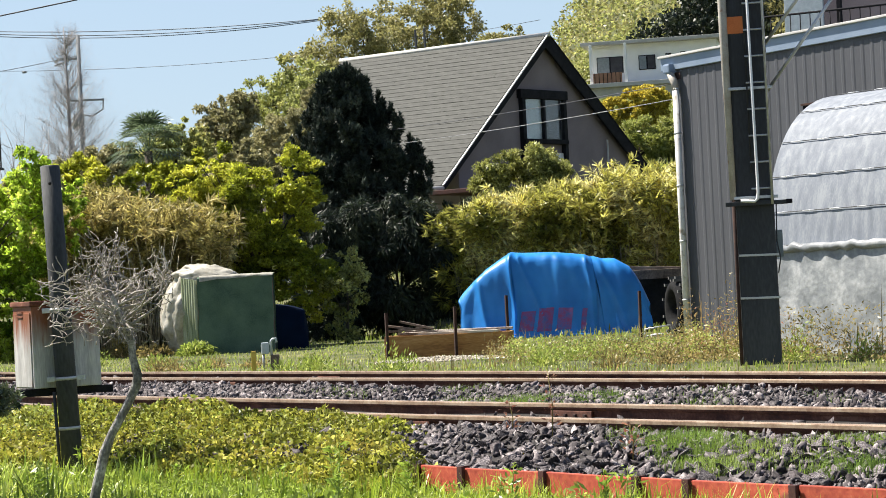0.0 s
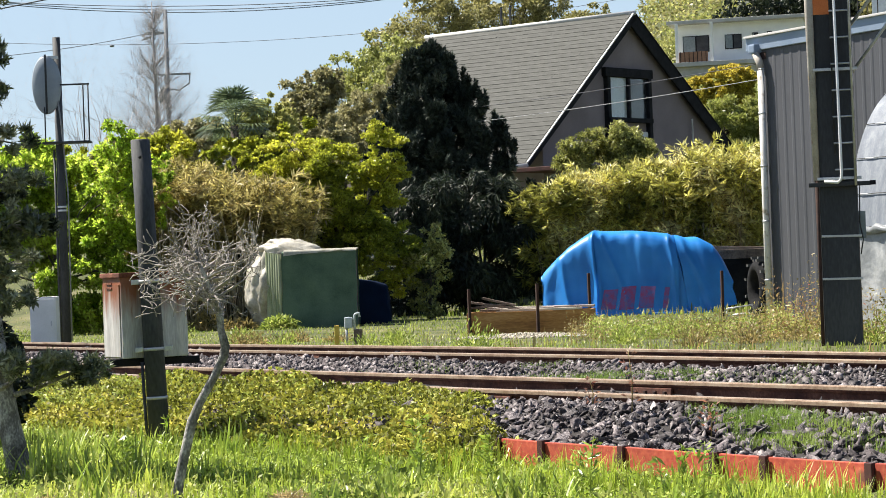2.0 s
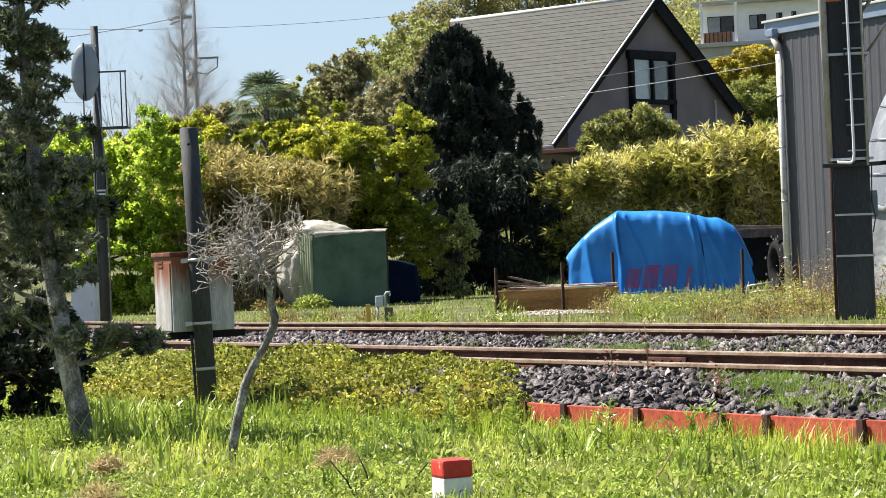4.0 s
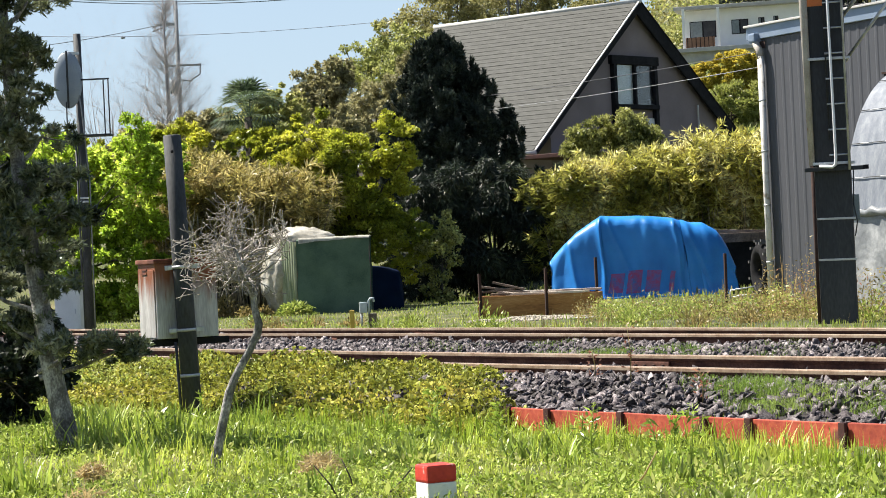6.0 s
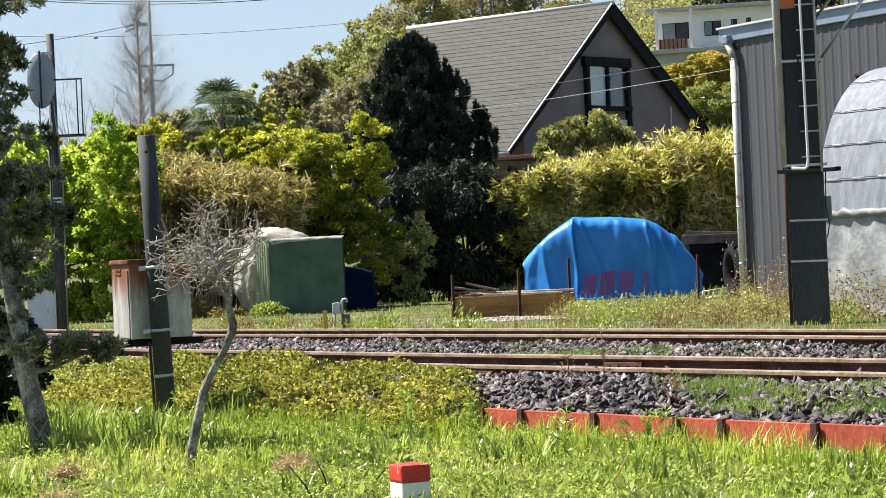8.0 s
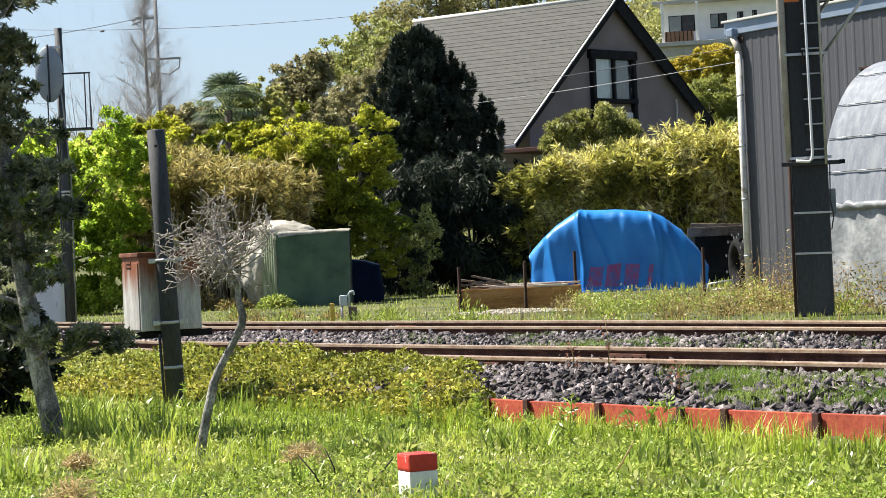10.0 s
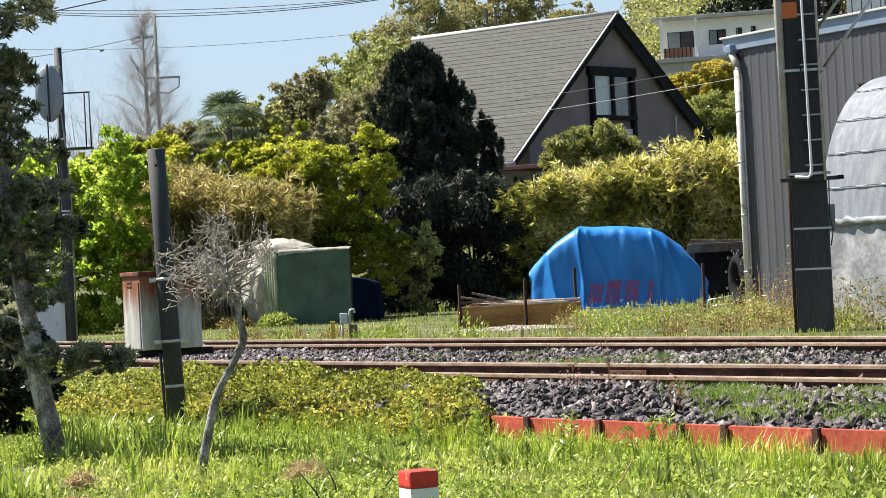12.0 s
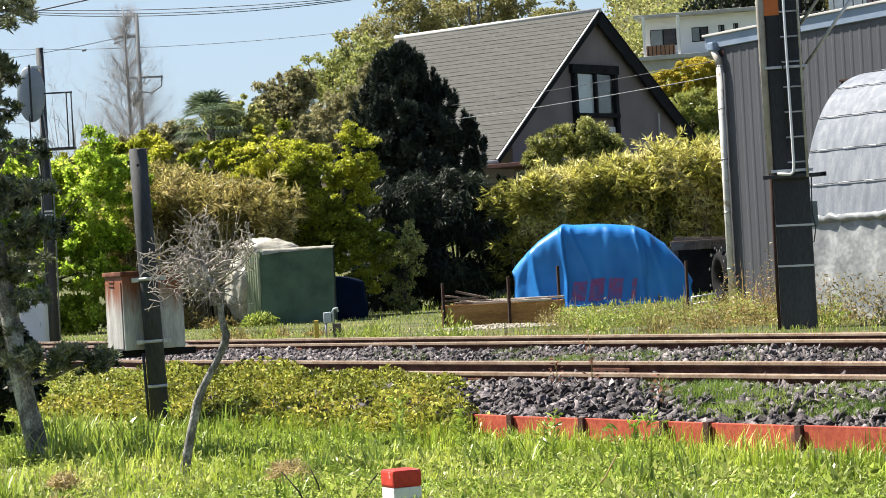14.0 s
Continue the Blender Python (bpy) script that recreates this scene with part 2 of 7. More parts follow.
M_PALEWOOD = material("pale_plank", [(0.42, 0.36, 0.28), (0.58, 0.52, 0.44)], scale=3, fine=30, rough=0.85, bump=0.3)
M_STAKE = material("rusty_stake", [(0.025, 0.013, 0.011), (0.055, 0.027, 0.02)], scale=8, rough=0.9, bump=0.3)
M_YELLOWPOST = material("yellow_post_paint", [(0.50, 0.34, 0.05), (0.62, 0.44, 0.08)], scale=9, rough=0.6, bump=0.1)
M_METER = material("pale_meter_grey", [(0.40, 0.46, 0.48), (0.55, 0.60, 0.61)], scale=9, rough=0.5, bump=0.1)
M_SHINGLE = material("grey_slate_shingle", [(0.040, 0.041, 0.036), (0.054, 0.055, 0.049), (0.070, 0.071, 0.064)], scale=3, fine=30, rough=0.85, bump=0.3, random_by="object", spread=0.06)
M_ROOFUNDER = material("roof_underlay", [(0.08, 0.08, 0.08), (0.12, 0.12, 0.12)], scale=3, rough=0.9, bump=0.1)
M_STUCCO = material("mauve_grey_stucco", [(0.165, 0.137, 0.142), (0.195, 0.163, 0.170), (0.222, 0.188, 0.193)], scale=1.0, fine=50, rough=0.9, bump=0.3)
M_DARKTRIM = material("near_black_timber", [(0.008, 0.008, 0.010), (0.02, 0.02, 0.023)], scale=5, rough=0.85, bump=0.2, spec=0.15)
M_VERGE = material("pale_verge_metal", [(0.46, 0.45, 0.43), (0.58, 0.57, 0.55)], scale=4, rough=0.5, bump=0.1)
M_CURTAIN = material("net_curtain", [(0.55, 0.56, 0.56), (0.70, 0.71, 0.72)], scale=6, rough=0.8, bump=0.2, stretch=(6, 6, 0.4))
M_ROOMDARK = material("dim_room", [(0.04, 0.04, 0.045), (0.07, 0.07, 0.075)], scale=2, rough=0.9, bump=0)
M_SHEDMETAL = material("dark_grey_ribbed_steel", [(0.062, 0.064, 0.073), (0.077, 0.079, 0.089), (0.092, 0.094, 0.104)], scale=0.8, fine=30, rough=0.5, metal=0.1, bump=0.08, stretch=(2, 2, 0.25), random_by="object", spread=0.05)
M_SHEDROOF = material("blue_grey_fascia", [(0.20, 0.26, 0.35), (0.27, 0.33, 0.42)], scale=2, rough=0.4, metal=0.2, bump=0.05)
M_PVC = material("grey_white_pipe", [(0.52, 0.51, 0.49), (0.66, 0.65, 0.62)], scale=4, rough=0.6, bump=0.05, wear=(0.30, 0.26, 0.20), wear_at=0.60)
M_FILM = material("milky_greenhouse_film", [(0.23, 0.255, 0.295), (0.29, 0.315, 0.36), (0.38, 0.405, 0.44)], scale=2.5, fine=24, rough=0.6, bump=0.25, stretch=(4, 4, 0.5), translucent=0.3, spec=0.15)
M_FILMLOW = material("crumpled_greenhouse_skirt", [(0.24, 0.255, 0.265), (0.34, 0.355, 0.365), (0.52, 0.53, 0.535)], scale=3, fine=14, rough=0.3, bump=0.8, translucent=0.25)
M_WHITEHOUSE = material("white_render", [(0.78, 0.78, 0.76), (0.86, 0.86, 0.84)], scale=1.0, rough=0.8, bump=0.1)
M_BALCONY = material("brown_balcony_panel", [(0.26, 0.13, 0.08), (0.36, 0.19, 0.12)], scale=2, rough=0.7, bump=0.1)
M_CONCRETE = material("pale_concrete", [(0.36, 0.35, 0.33), (0.48, 0.47, 0.44)], scale=1.5, rough=0.9, bump=0.2)
M_TYRE = material("tyre_rubber", [(0.010, 0.010, 0.011), (0.022, 0.022, 0.023)], scale=9, rough=0.95, bump=0.4, spec=0.1)
M_TREAD = material("dusty_tread", [(0.06, 0.06, 0.06), (0.13, 0.13, 0.125)], scale=9, rough=0.95, bump=0.3)
M_CABLE = material("black_cable", [(0.03, 0.03, 0.035), (0.06, 0.06, 0.065)], scale=9, rough=0.6, bump=0)
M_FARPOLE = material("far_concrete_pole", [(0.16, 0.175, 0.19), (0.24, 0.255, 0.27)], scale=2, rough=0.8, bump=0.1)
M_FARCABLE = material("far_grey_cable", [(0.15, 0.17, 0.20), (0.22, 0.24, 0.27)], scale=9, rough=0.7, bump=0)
M_CABLEPALE = material("pale_cable", [(0.20, 0.20, 0.20), (0.28, 0.28, 0.28)], scale=9, rough=0.5, bump=0)
M_BLUEGREY = material("blue_grey_enamel", [(0.16, 0.19, 0.20), (0.24, 0.27, 0.28)], scale=6, rough=0.5, bump=0.1)

_g = bpy.data.materials.new("window_glass")
_g.use_nodes = True
_b = _g.node_tree.nodes["Principled BSDF"]
_b.inputs["Base Color"].default_value = (0.9, 0.95, 0.95, 1)
_b.inputs["Roughness"].default_value = 0.03
_b.inputs["Transmission Weight"].default_value = 1.0
_b.inputs["IOR"].default_value = 1.45
M_GLASS = _g


# ---- builders ----
def mesh_part(name, verts, faces, mat, parent=None, label="", smooth=False):
    """One mesh object from arrays: verts (n, 3) and faces as an (m, k) array or a list."""
    me = bpy.data.meshes.new(name)
    verts = np.asarray(verts, dtype=np.float32)
    if isinstance(faces, np.ndarray):
        k = faces.shape[1]
        me.vertices.add(len(verts))
        me.vertices.foreach_set("co", verts.ravel())
        me.loops.add(faces.size)
        me.loops.foreach_set("vertex_index", faces.astype(np.int32).ravel())
        me.polygons.add(len(faces))
        me.polygons.foreach_set("loop_start", np.arange(0, faces.size, k, dtype=np.int32))
        me.update(calc_edges=True)
    else:
        me.from_pydata(verts.tolist(), [], faces)
    me.materials.append(mat)
    if smooth:
        me.polygons.foreach_set("use_smooth", np.ones(len(me.polygons), dtype=bool))
    me.update()
    ob = new(name, me)
    if parent:
        ob.parent = parent
    if label:
        tagged(ob, label)
    return ob


def part(name, bm, mat, parent=None, label="", smooth=False):
    me = bpy.data.meshes.new(name)
    bmesh.ops.recalc_face_normals(bm, faces=bm.faces)
    if smooth:
        for f in bm.faces:
            f.smooth = True
    bm.to_mesh(me)
    bm.free()
    me.materials.append(mat)
    ob = new(name, me)
    if parent:
        ob.parent = parent
    if label:
        tagged(ob, label)
    return ob


def thing(name, label, category, group="", kind="", at=None):
    ob = new(name)
    ob.empty_display_size = 0.2
    if at is not None:
        ob.matrix_basis = at
    return tagged(ob, label, category, group, kind)


def add_box(bm, centre, size, m=None, bevel=0.0):
    r = bmesh.ops.create_cube(bm, size=1.0)
    mat = Matrix.Translation(centre) @ Matrix.Diagonal((*size, 1))
    bmesh.ops.transform(bm, matrix=(m @ mat) if m is not None else mat, verts=r["verts"])
    if bevel:
        edges = list({e for v in r["verts"] for e in v.link_edges})
        bmesh.ops.bevel(bm, geom=edges, offset=bevel, segments=2, affect="EDGES", profile=0.6)
    return bm


def box(centre, size, m=None, bevel=0.0):
    return add_box(bmesh.new(), centre, size, m, bevel)


def tube_arrays(paths, sides=6):
    """Vertices and quads of round tapering tubes; a path is a list of (point, radius)."""
    vs, fs = [], []
    for path in paths:
        base = len(vs)
        n = len(path)
        for i, (p, r) in enumerate(path):
            p = Vector(p)
            d = (Vector(path[min(i + 1, n - 1)][0]) - Vector(path[max(i - 1, 0)][0]))
            d = d.normalized() if d.length > 1e-9 else Vector((0, 0, 1))
            a = d.cross(Vector((0.31, 0.95, 0.12)))
            if a.length < 1e-3:
                a = d.cross(Vector((1, 0, 0)))
            a.normalize()
            b = d.cross(a)
            for k in range(sides):
                an = 2 * math.pi * k / sides
                vs.append(p + (a * math.cos(an) + b * math.sin(an)) * r)
        for i in range(n - 1):
            for k in range(sides):
                k2 = (k + 1) % sides
                fs.append((base + i * sides + k, base + i * sides + k2, base + (i + 1) * sides + k2, base + (i + 1) * sides + k))
        fs.append(tuple(base + k for k in reversed(range(sides))))
        fs.append(tuple(base + (n - 1) * sides + k for k in range(sides)))
    return vs, fs


def tubes(name, paths, mat, parent=None, label="", sides=8):
    v, f = tube_arrays(paths, sides)
    ob = mesh_part(name, [tuple(p) for p in v], f, mat, parent, label, smooth=True)
    return ob


# the railway runs obliquely: U along the track towards the viewer, V across it, away from the viewer
UX, UY = 0.5405, -0.8413
VX, VY = 0.8413, 0.5405
TRACK = Matrix(((UX, VX, 0, 0), (UY, VY, 0, 0), (0, 0, 1, 0), (0, 0, 0, 1)))


def uv_of(x, y):
    return UX * x + UY * y, VX * x + VY * y


def smooth01(a, b, x):
    t = np.clip((np.asarray(x, dtype=float) - a) / (b - a), 0, 1)
    return t * t * (3 - 2 * t)


RAIL_TOP = 0.71
BED = 0.50


def ground_height(x, y):
    """Height of the land: a low meadow, the railway bed, a level yard, then a wooded rise."""
    x, y = np.asarray(x, dtype=float), np.asarray(y, dtype=float)
    v = VX * x + VY * y
    z = 0.38 * smooth01(0.5, 6.2, v) + (0.10) * smooth01(8.40, 8.55, v)
    z = z + 0.03 * np.sin(x * 1.3 + 0.7 * y) * smooth01(2, 5, v) * (1 - smooth01(8.0, 8.4, v))
    z = z + 2.0 * smooth01(57, 72, y) + 3.2 * smooth01(84, 112, y)
    right = smooth01(-12, 15, x - 0.02 * y)
    crest = smooth01(16, 38, x - 0.02 * y)
    z = z + right * 10.6 * smooth01(105, 205, y) + crest * 38 * smooth01(205, 420, y)
    z = z + (1 - right) * 7.0 * smooth01(160, 420, y)
    return z


rng = np.random.default_rng(7)


def unit(n):
    d = rng.normal(size=(n, 3))
    return d / np.linalg.norm(d, axis=1, keepdims=True)


def leaf_arrays(centres, out, length, width, droop=0.0, tangle=0.9):
    """Small kite-shaped leaves at the centres, leaning outwards with some disorder."""
    n = len(centres)
    d = out + tangle * unit(n)
    d[:, 2] -= droop
    d /= np.linalg.norm(d, axis=1, keepdims=True) + 1e-9
    s = np.cross(d, unit(n))
    s /= np.linalg.norm(s, axis=1, keepdims=True) + 1e-9
    up = np.cross(s, d)
    ln = (length * rng.uniform(0.6, 1.35, n))[:, None]
    wd = (width * rng.uniform(0.6, 1.35, n))[:, None]
    v = np.empty((n, 4, 3))
    v[:, 0] = centres - d * ln * 0.5
    v[:, 1] = centres + s * wd * 0.5 + up * wd * 0.15
    v[:, 2] = centres + d * ln * 0.5
    v[:, 3] = centres - s * wd * 0.5 + up * wd * 0.15
    return v.reshape(-1, 3), np.arange(4 * n).reshape(n, 4)


def clump_points(lobes, n, shell=0.55):
    """Points spread over the outer shells of many ellipsoid lobes (x, y, z, rx, ry, rz), with the ways outwards."""
    lobes = np.asarray(lobes, dtype=float)
    area = (lobes[:, 3] * lobes[:, 5]) ** 0.9
    idx = rng.choice(len(lobes), n, p=area / area.sum())
    d = unit(n)
    r = rng.uniform(shell, 1.0, n) ** 0.7
    L = lobes[idx]
    return L[:, :3] + d * L[:, 3:6] * r[:, None], d


def sublobes(x, y, z, rx, ry, rz, n, size=0.35, flat=0.8):
    """Break a large form into n smaller lobes on its surface, for an uneven outline."""
    d = unit(n)
    r = rng.uniform(0.45, 0.95, n)
    s = size * rng.uniform(0.35, 1.4, n)
    out = np.empty((n, 6))
    out[:, :3] = np.array([x, y, z]) + d * np.array([rx, ry, rz]) * r[:, None]
    m = (rx * rz) ** 0.5
    out[:, 3], out[:, 4], out[:, 5] = s * m, s * m, s * m * flat
    return out


def stems_to(base, lobes, r0, mat, parent, name="trunk", sides=6, count=10):
    """A tapered trunk with limbs that reach into the lobes."""
    lobes = np.asarray(lobes)
    top = lobes[:, :3].mean(axis=0)
    base = np.array(base, dtype=float)
    paths = []
    mid = base + (top - base) * 0.55 + np.array([r0, 0, 0])
    paths.append([(base, r0 * 1.2), (base + (mid - base) * 0.5, r0 * 0.9), (mid, r0 * 0.7), (top, r0 * 0.3)])
    for i in rng.choice(len(lobes), min(count, len(lobes)), replace=False):
        s = base + (top - base) * rng.uniform(0.25, 0.75)
        e = lobes[i, :3]
        m = (s + e) / 2 + np.array([0, 0, 0.1 * np.linalg.norm(e - s)])
        paths.append([(s, r0 * 0.4), (m, r0 * 0.25), (e, r0 * 0.08)])
    return tubes(name, paths, mat, parent, sides=sides)


def leafy(name, label, category, forms, leaves, length, width, mat, base=None, r0=0.05, bark=None, sub=40, size=0.35, droop=0.0, group="", kind="", tangle=0.9, shell=0.5, flat=0.8):
    """A tree or shrub: trunk with limbs, and a crown of many leaves in uneven lobes."""
    lobes = np.concatenate([sublobes(*f, max(6, int(sub * f[3] * f[5] / sum(g[3] * g[5] for g in forms) + 3)), size, flat) for f in forms])
    if base is None:
        f = forms[0]
        base = (f[0], f[1], float(ground_height(f[0], f[1])) - 0.05)
    root = thing(name, label, category, group, kind, at=Matrix.Translation(base))
    off = np.array(base)
    lobes[:, :3] -= off
    stems_to((0, 0, 0), lobes, r0, bark or M_BARK_DARK, root)
    p, d = clump_points(lobes, leaves, shell)
    v, f = leaf_arrays(p, d, length, width, droop, tangle)
    mesh_part("crown", v, f, mat, root)
    return root


# ---- ground ----
def build_ground():
    ys = np.concatenate([np.linspace(-300, -12, 10), np.arange(-10, 4, 2.0), np.arange(4, 32, 0.35), np.arange(32, 60, 1.0), np.arange(60, 130, 2.5), np.arange(130, 460, 10.0), np.linspace(470, 3500, 14)])
    xs = np.concatenate([np.linspace(-2500, -140, 10), np.arange(-130, -24, 6.0), np.arange(-24, -8, 1.0), np.arange(-8, 9, 0.35), np.arange(9, 26, 1.0), np.arange(26, 140, 6.0), np.linspace(150, 2500, 10)])
    X, Y = np.meshgrid(xs, ys)
    Z = ground_height(X, Y)
    n, m = X.shape
    idx = np.arange(n * m).reshape(n, m)
    f = np.stack([idx[:-1, :-1], idx[:-1, 1:], idx[1:, 1:], idx[1:, :-1]], -1).reshape(-1, 4)
    g = mesh_part("ground", np.stack([X, Y, Z], -1).reshape(-1, 3), f, M_SOIL, smooth=True)
    tagged(g, "grassy earth with a railway bed, yard and hillside", "ground", kind="structure")


build_ground()


# ---- railway ----
def rail_profile():
    half = [(0.0, 0.0), (0.0325, 0.0), (0.0325, -0.028), (0.026, -0.04), (0.008, -0.048), (0.008, -0.118), (0.02, -0.128), (0.061, -0.138), (0.061, -0.150)]
    return half + [(-a, b) for a, b in reversed(half[1:])]


def build_rail(v, label):
    root = thing("rail", label, "rail", "running rails of the double track", at=TRACK @ Matrix.Translation((0, v, RAIL_TOP)))
    prof = rail_profile()
    us = np.arange(-90, 8.1, 2.0)
    verts = [(u, a, b + 0.006 * math.sin(u * 0.31 + v)) for u in us for a, b in prof]
    k = len(prof)
    faces = [(i * k + j, i * k + (j + 1) % k, (i + 1) * k + (j + 1) % k, (i + 1) * k + j) for i in range(len(us) - 1) for j in range(k)]
    mesh_part("rail_web_and_foot", verts, faces, M_RUST, root)
    cap = [(-0.031, 0.0015), (0.031, 0.0015), (0.034, -0.004), (0.034, -0.024), (-0.034, -0.024), (-0.034, -0.004)]
    k2 = len(cap)
    verts = [(u, a, b + 0.006 * math.sin(u * 0.31 + v)) for u in us for a, b in cap]
    faces = [(i * k2 + j, i * k2 + (j + 1) % k2, (i + 1) * k2 + (j + 1) % k2, (i + 1) * k2 + j) for i in range(len(us) - 1) for j in range(k2)]
    mesh_part("rail_head", verts, faces, M_RAIL_TOP, root, "worn brown rail head")
    for u in (-14.6, -25.0):
        u += 0.37 * (v - 9.775)
        for s in (-1, 1):
            p = part("fishplate", box((u, s * 0.022, -0.082), (0.46, 0.02, 0.07), bevel=0.006), M_RUST, root)
            for k in range(4):
                part("bolt", box((u - 0.165 + k * 0.11, s * 0.038, -0.082), (0.028, 0.022, 0.028), bevel=0.004), M_STAKE, p)
        part("joint_clip", box((u + 0.30, -0.05, -0.115), (0.05, 0.05, 0.035), bevel=0.006), M_YELLOWPOST, root, "small ochre rail clip")
    return root


RAILS = (9.775, 10.842, 13.45, 14.517)
for v in RAILS:
    build_rail(v, "rust-brown steel rail with a worn pale head on ballast")


def bed_height(u, v):
    """The ballast surface across the two tracks."""
    u, v = np.asarray(u, dtype=float), np.asarray(v, dtype=float)
    z = 0.50 + 0.135 * smooth01(8.45, 9.45, v) - 0.17 * smooth01(14.7, 16.0, v)
    z = z - 0.09 * np.exp(-((v - 10.31) / 0.45) ** 6) - 0.08 * np.exp(-((v - 13.98) / 0.45) ** 6) + 0.012 * np.sin(u * 2.1 + v * 3.0)
    return z


def build_bed():
    us, vs = np.arange(-90, 8.1, 0.25), np.concatenate([[8.42], np.arange(8.46, 16.3, 0.12), [16.4]])
    U, V = np.meshgrid(us, vs)
    Z = bed_height(U, V)
    Z[0] = 0.2
    Z[-1] = 0.40
    n, m = U.shape
    idx = np.arange(n * m).reshape(n, m)
    f = np.stack([idx[:-1, :-1], idx[:-1, 1:], idx[1:, 1:], idx[1:, :-1]], -1).reshape(-1, 4)
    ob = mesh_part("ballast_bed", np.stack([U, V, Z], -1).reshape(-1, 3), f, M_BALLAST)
    ob.matrix_basis = TRACK
    return tagged(ob, "dark railway ballast bed of broken grey stone", "ballast", kind="structure")


BALLAST = build_bed()


def build_sleepers():
    me = None
    for v0 in (10.31, 13.98):
        for i in range(70):
            u = -44 + i * 0.62
            if me is None:
                bm = box((0, 0, 0), (0.20, 2.0, 0.14), bevel=0.02)
                ob = part("sleeper", bm, M_SLEEPER)
                me = ob.data
            else:
                ob = new("sleeper", me)
            ob.matrix_basis = TRACK @ pose(u, v0, 0.505)
            tagged(ob, "grey concrete railway sleeper half buried in ballast", "sleeper", "sleepers under the rails")


build_sleepers()

# ---- red retaining boards along the ballast ----
FENCE = thing("retaining_edge", "low red-painted boards with dark steel posts holding back ballast", "retaining edge", at=TRACK @ Matrix.Translation((0, 8.40, 0)))
BOARD_U = [-12.50, -12.06, -11.31, -10.53, -10.14, -9.38, -8.6, -7.8, -7.0, -6.2, -5.4, -4.6]
for a, b in zip(BOARD_U, BOARD_U[1:]):
    bm = box((0, 0, 0), (b - a - 0.03, 0.028, 0.24), bevel=0.005)
    o = part("board", bm, M_REDBOARD, FENCE)
    o.rotation_euler = (0, radians(random.uniform(-0.6, 0.6)), 0)
    o.location = ((a + b) / 2, random.uniform(-0.008, 0.008), 0.425 + random.uniform(-0.008, 0.008))
for a in BOARD_U:
    bm = box((a, -0.030, 0.425), (0.05, 0.02, 0.255), bevel=0.003)
    add_box(bm, (a, -0.0, 0.425), (0.010, 0.06, 0.255))
    part("post", bm, M_REDSTEEL, FENCE, "dark red steel post")


# ---- post with the relay box ----
def build_post():
    x, y = -1.97, 17.6
    z = float(ground_height(x, y))
    root = thing("signal_post", "dark grey painted concrete post carrying a box", "post", at=pose(x, y, z - 0.05, 0, -1.7, 0))
    tubes("shaft", [[((0, 0, -0.2), 0.072), ((0, 0, 1.2), 0.069), ((0, 0, 2.18), 0.066), ((0, 0, 2.185), 0.055)]], M_POST, root, sides=20)
    tubes("bolt_hole", [[((0, -0.062, 2.06), 0.011), ((0, -0.071, 2.06), 0.011)]], M_DARKTRIM, root, sides=8)
    for h in (1.20, 0.735, 0.40):
        tubes("steel_band", [[((0, 0, h), 0.0745), ((0, 0, h + 0.022), 0.0745)]], M_GALV, root, "galvanised steel strap", sides=20)
    tubes("cable", [[((-0.085, -0.01, 0.66), 0.012), ((-0.086, 0, 0.3), 0.012), ((-0.082, 0, 0), 0.012)]], M_CABLE, root, "black cable", sides=6)
    for h in (1.2, 0.735):
        for s in (-1, 1):
            part("clamp_ear", box((s * 0.10, 0.02, h + 0.01), (0.055, 0.05, 0.035), bevel=0.004), M_GALV, root)
    # the box behind it
    b = thing("relay_box", "weathered grey steel relay box with a rusted lid", "box", at=pose(-2.075, 17.86, 1.005, 0, 0, 27))
    w, d, h = 0.48, 0.38, 0.56
    part("body", box((0, 0, h / 2), (w, d, h), bevel=0.008), M_BOXGREY, b)
    part("lid", box((0, 0, h + 0.012), (w + 0.03, d + 0.03, 0.035), bevel=0.008), M_BOXRUST, b, "rust-red sheet lid")
    part("side_panel", box((-w / 2 - 0.004, 0, h / 2 - 0.02), (0.008, d - 0.04, h - 0.06), bevel=0.002), M_BOXGREY, b)
    for k in range(2):
        part("vent_slot", box((-w / 2 - 0.010, 0.02 - 0.0 * k, h - 0.045 - 0.03 * k), (0.008, 0.11, 0.012)), M_BOXRUST, b, "rusted vent louvre")
    part("frame", box((0, 0, -0.03), (w + 0.12, 0.05, 0.05), bevel=0.004), M_DARKTRIM, b, "dark mounting rail")
    part("frame", box((0, -0.12, -0.03), (w + 0.2, 0.04, 0.05), bevel=0.004), M_DARKTRIM, b, "dark mounting rail")
    part("latch", box((w / 2 + 0.012, 0, h * 0.55), (0.02, 0.03, 0.05), bevel=0.004), M_GALV, b, "steel latch")


build_post()


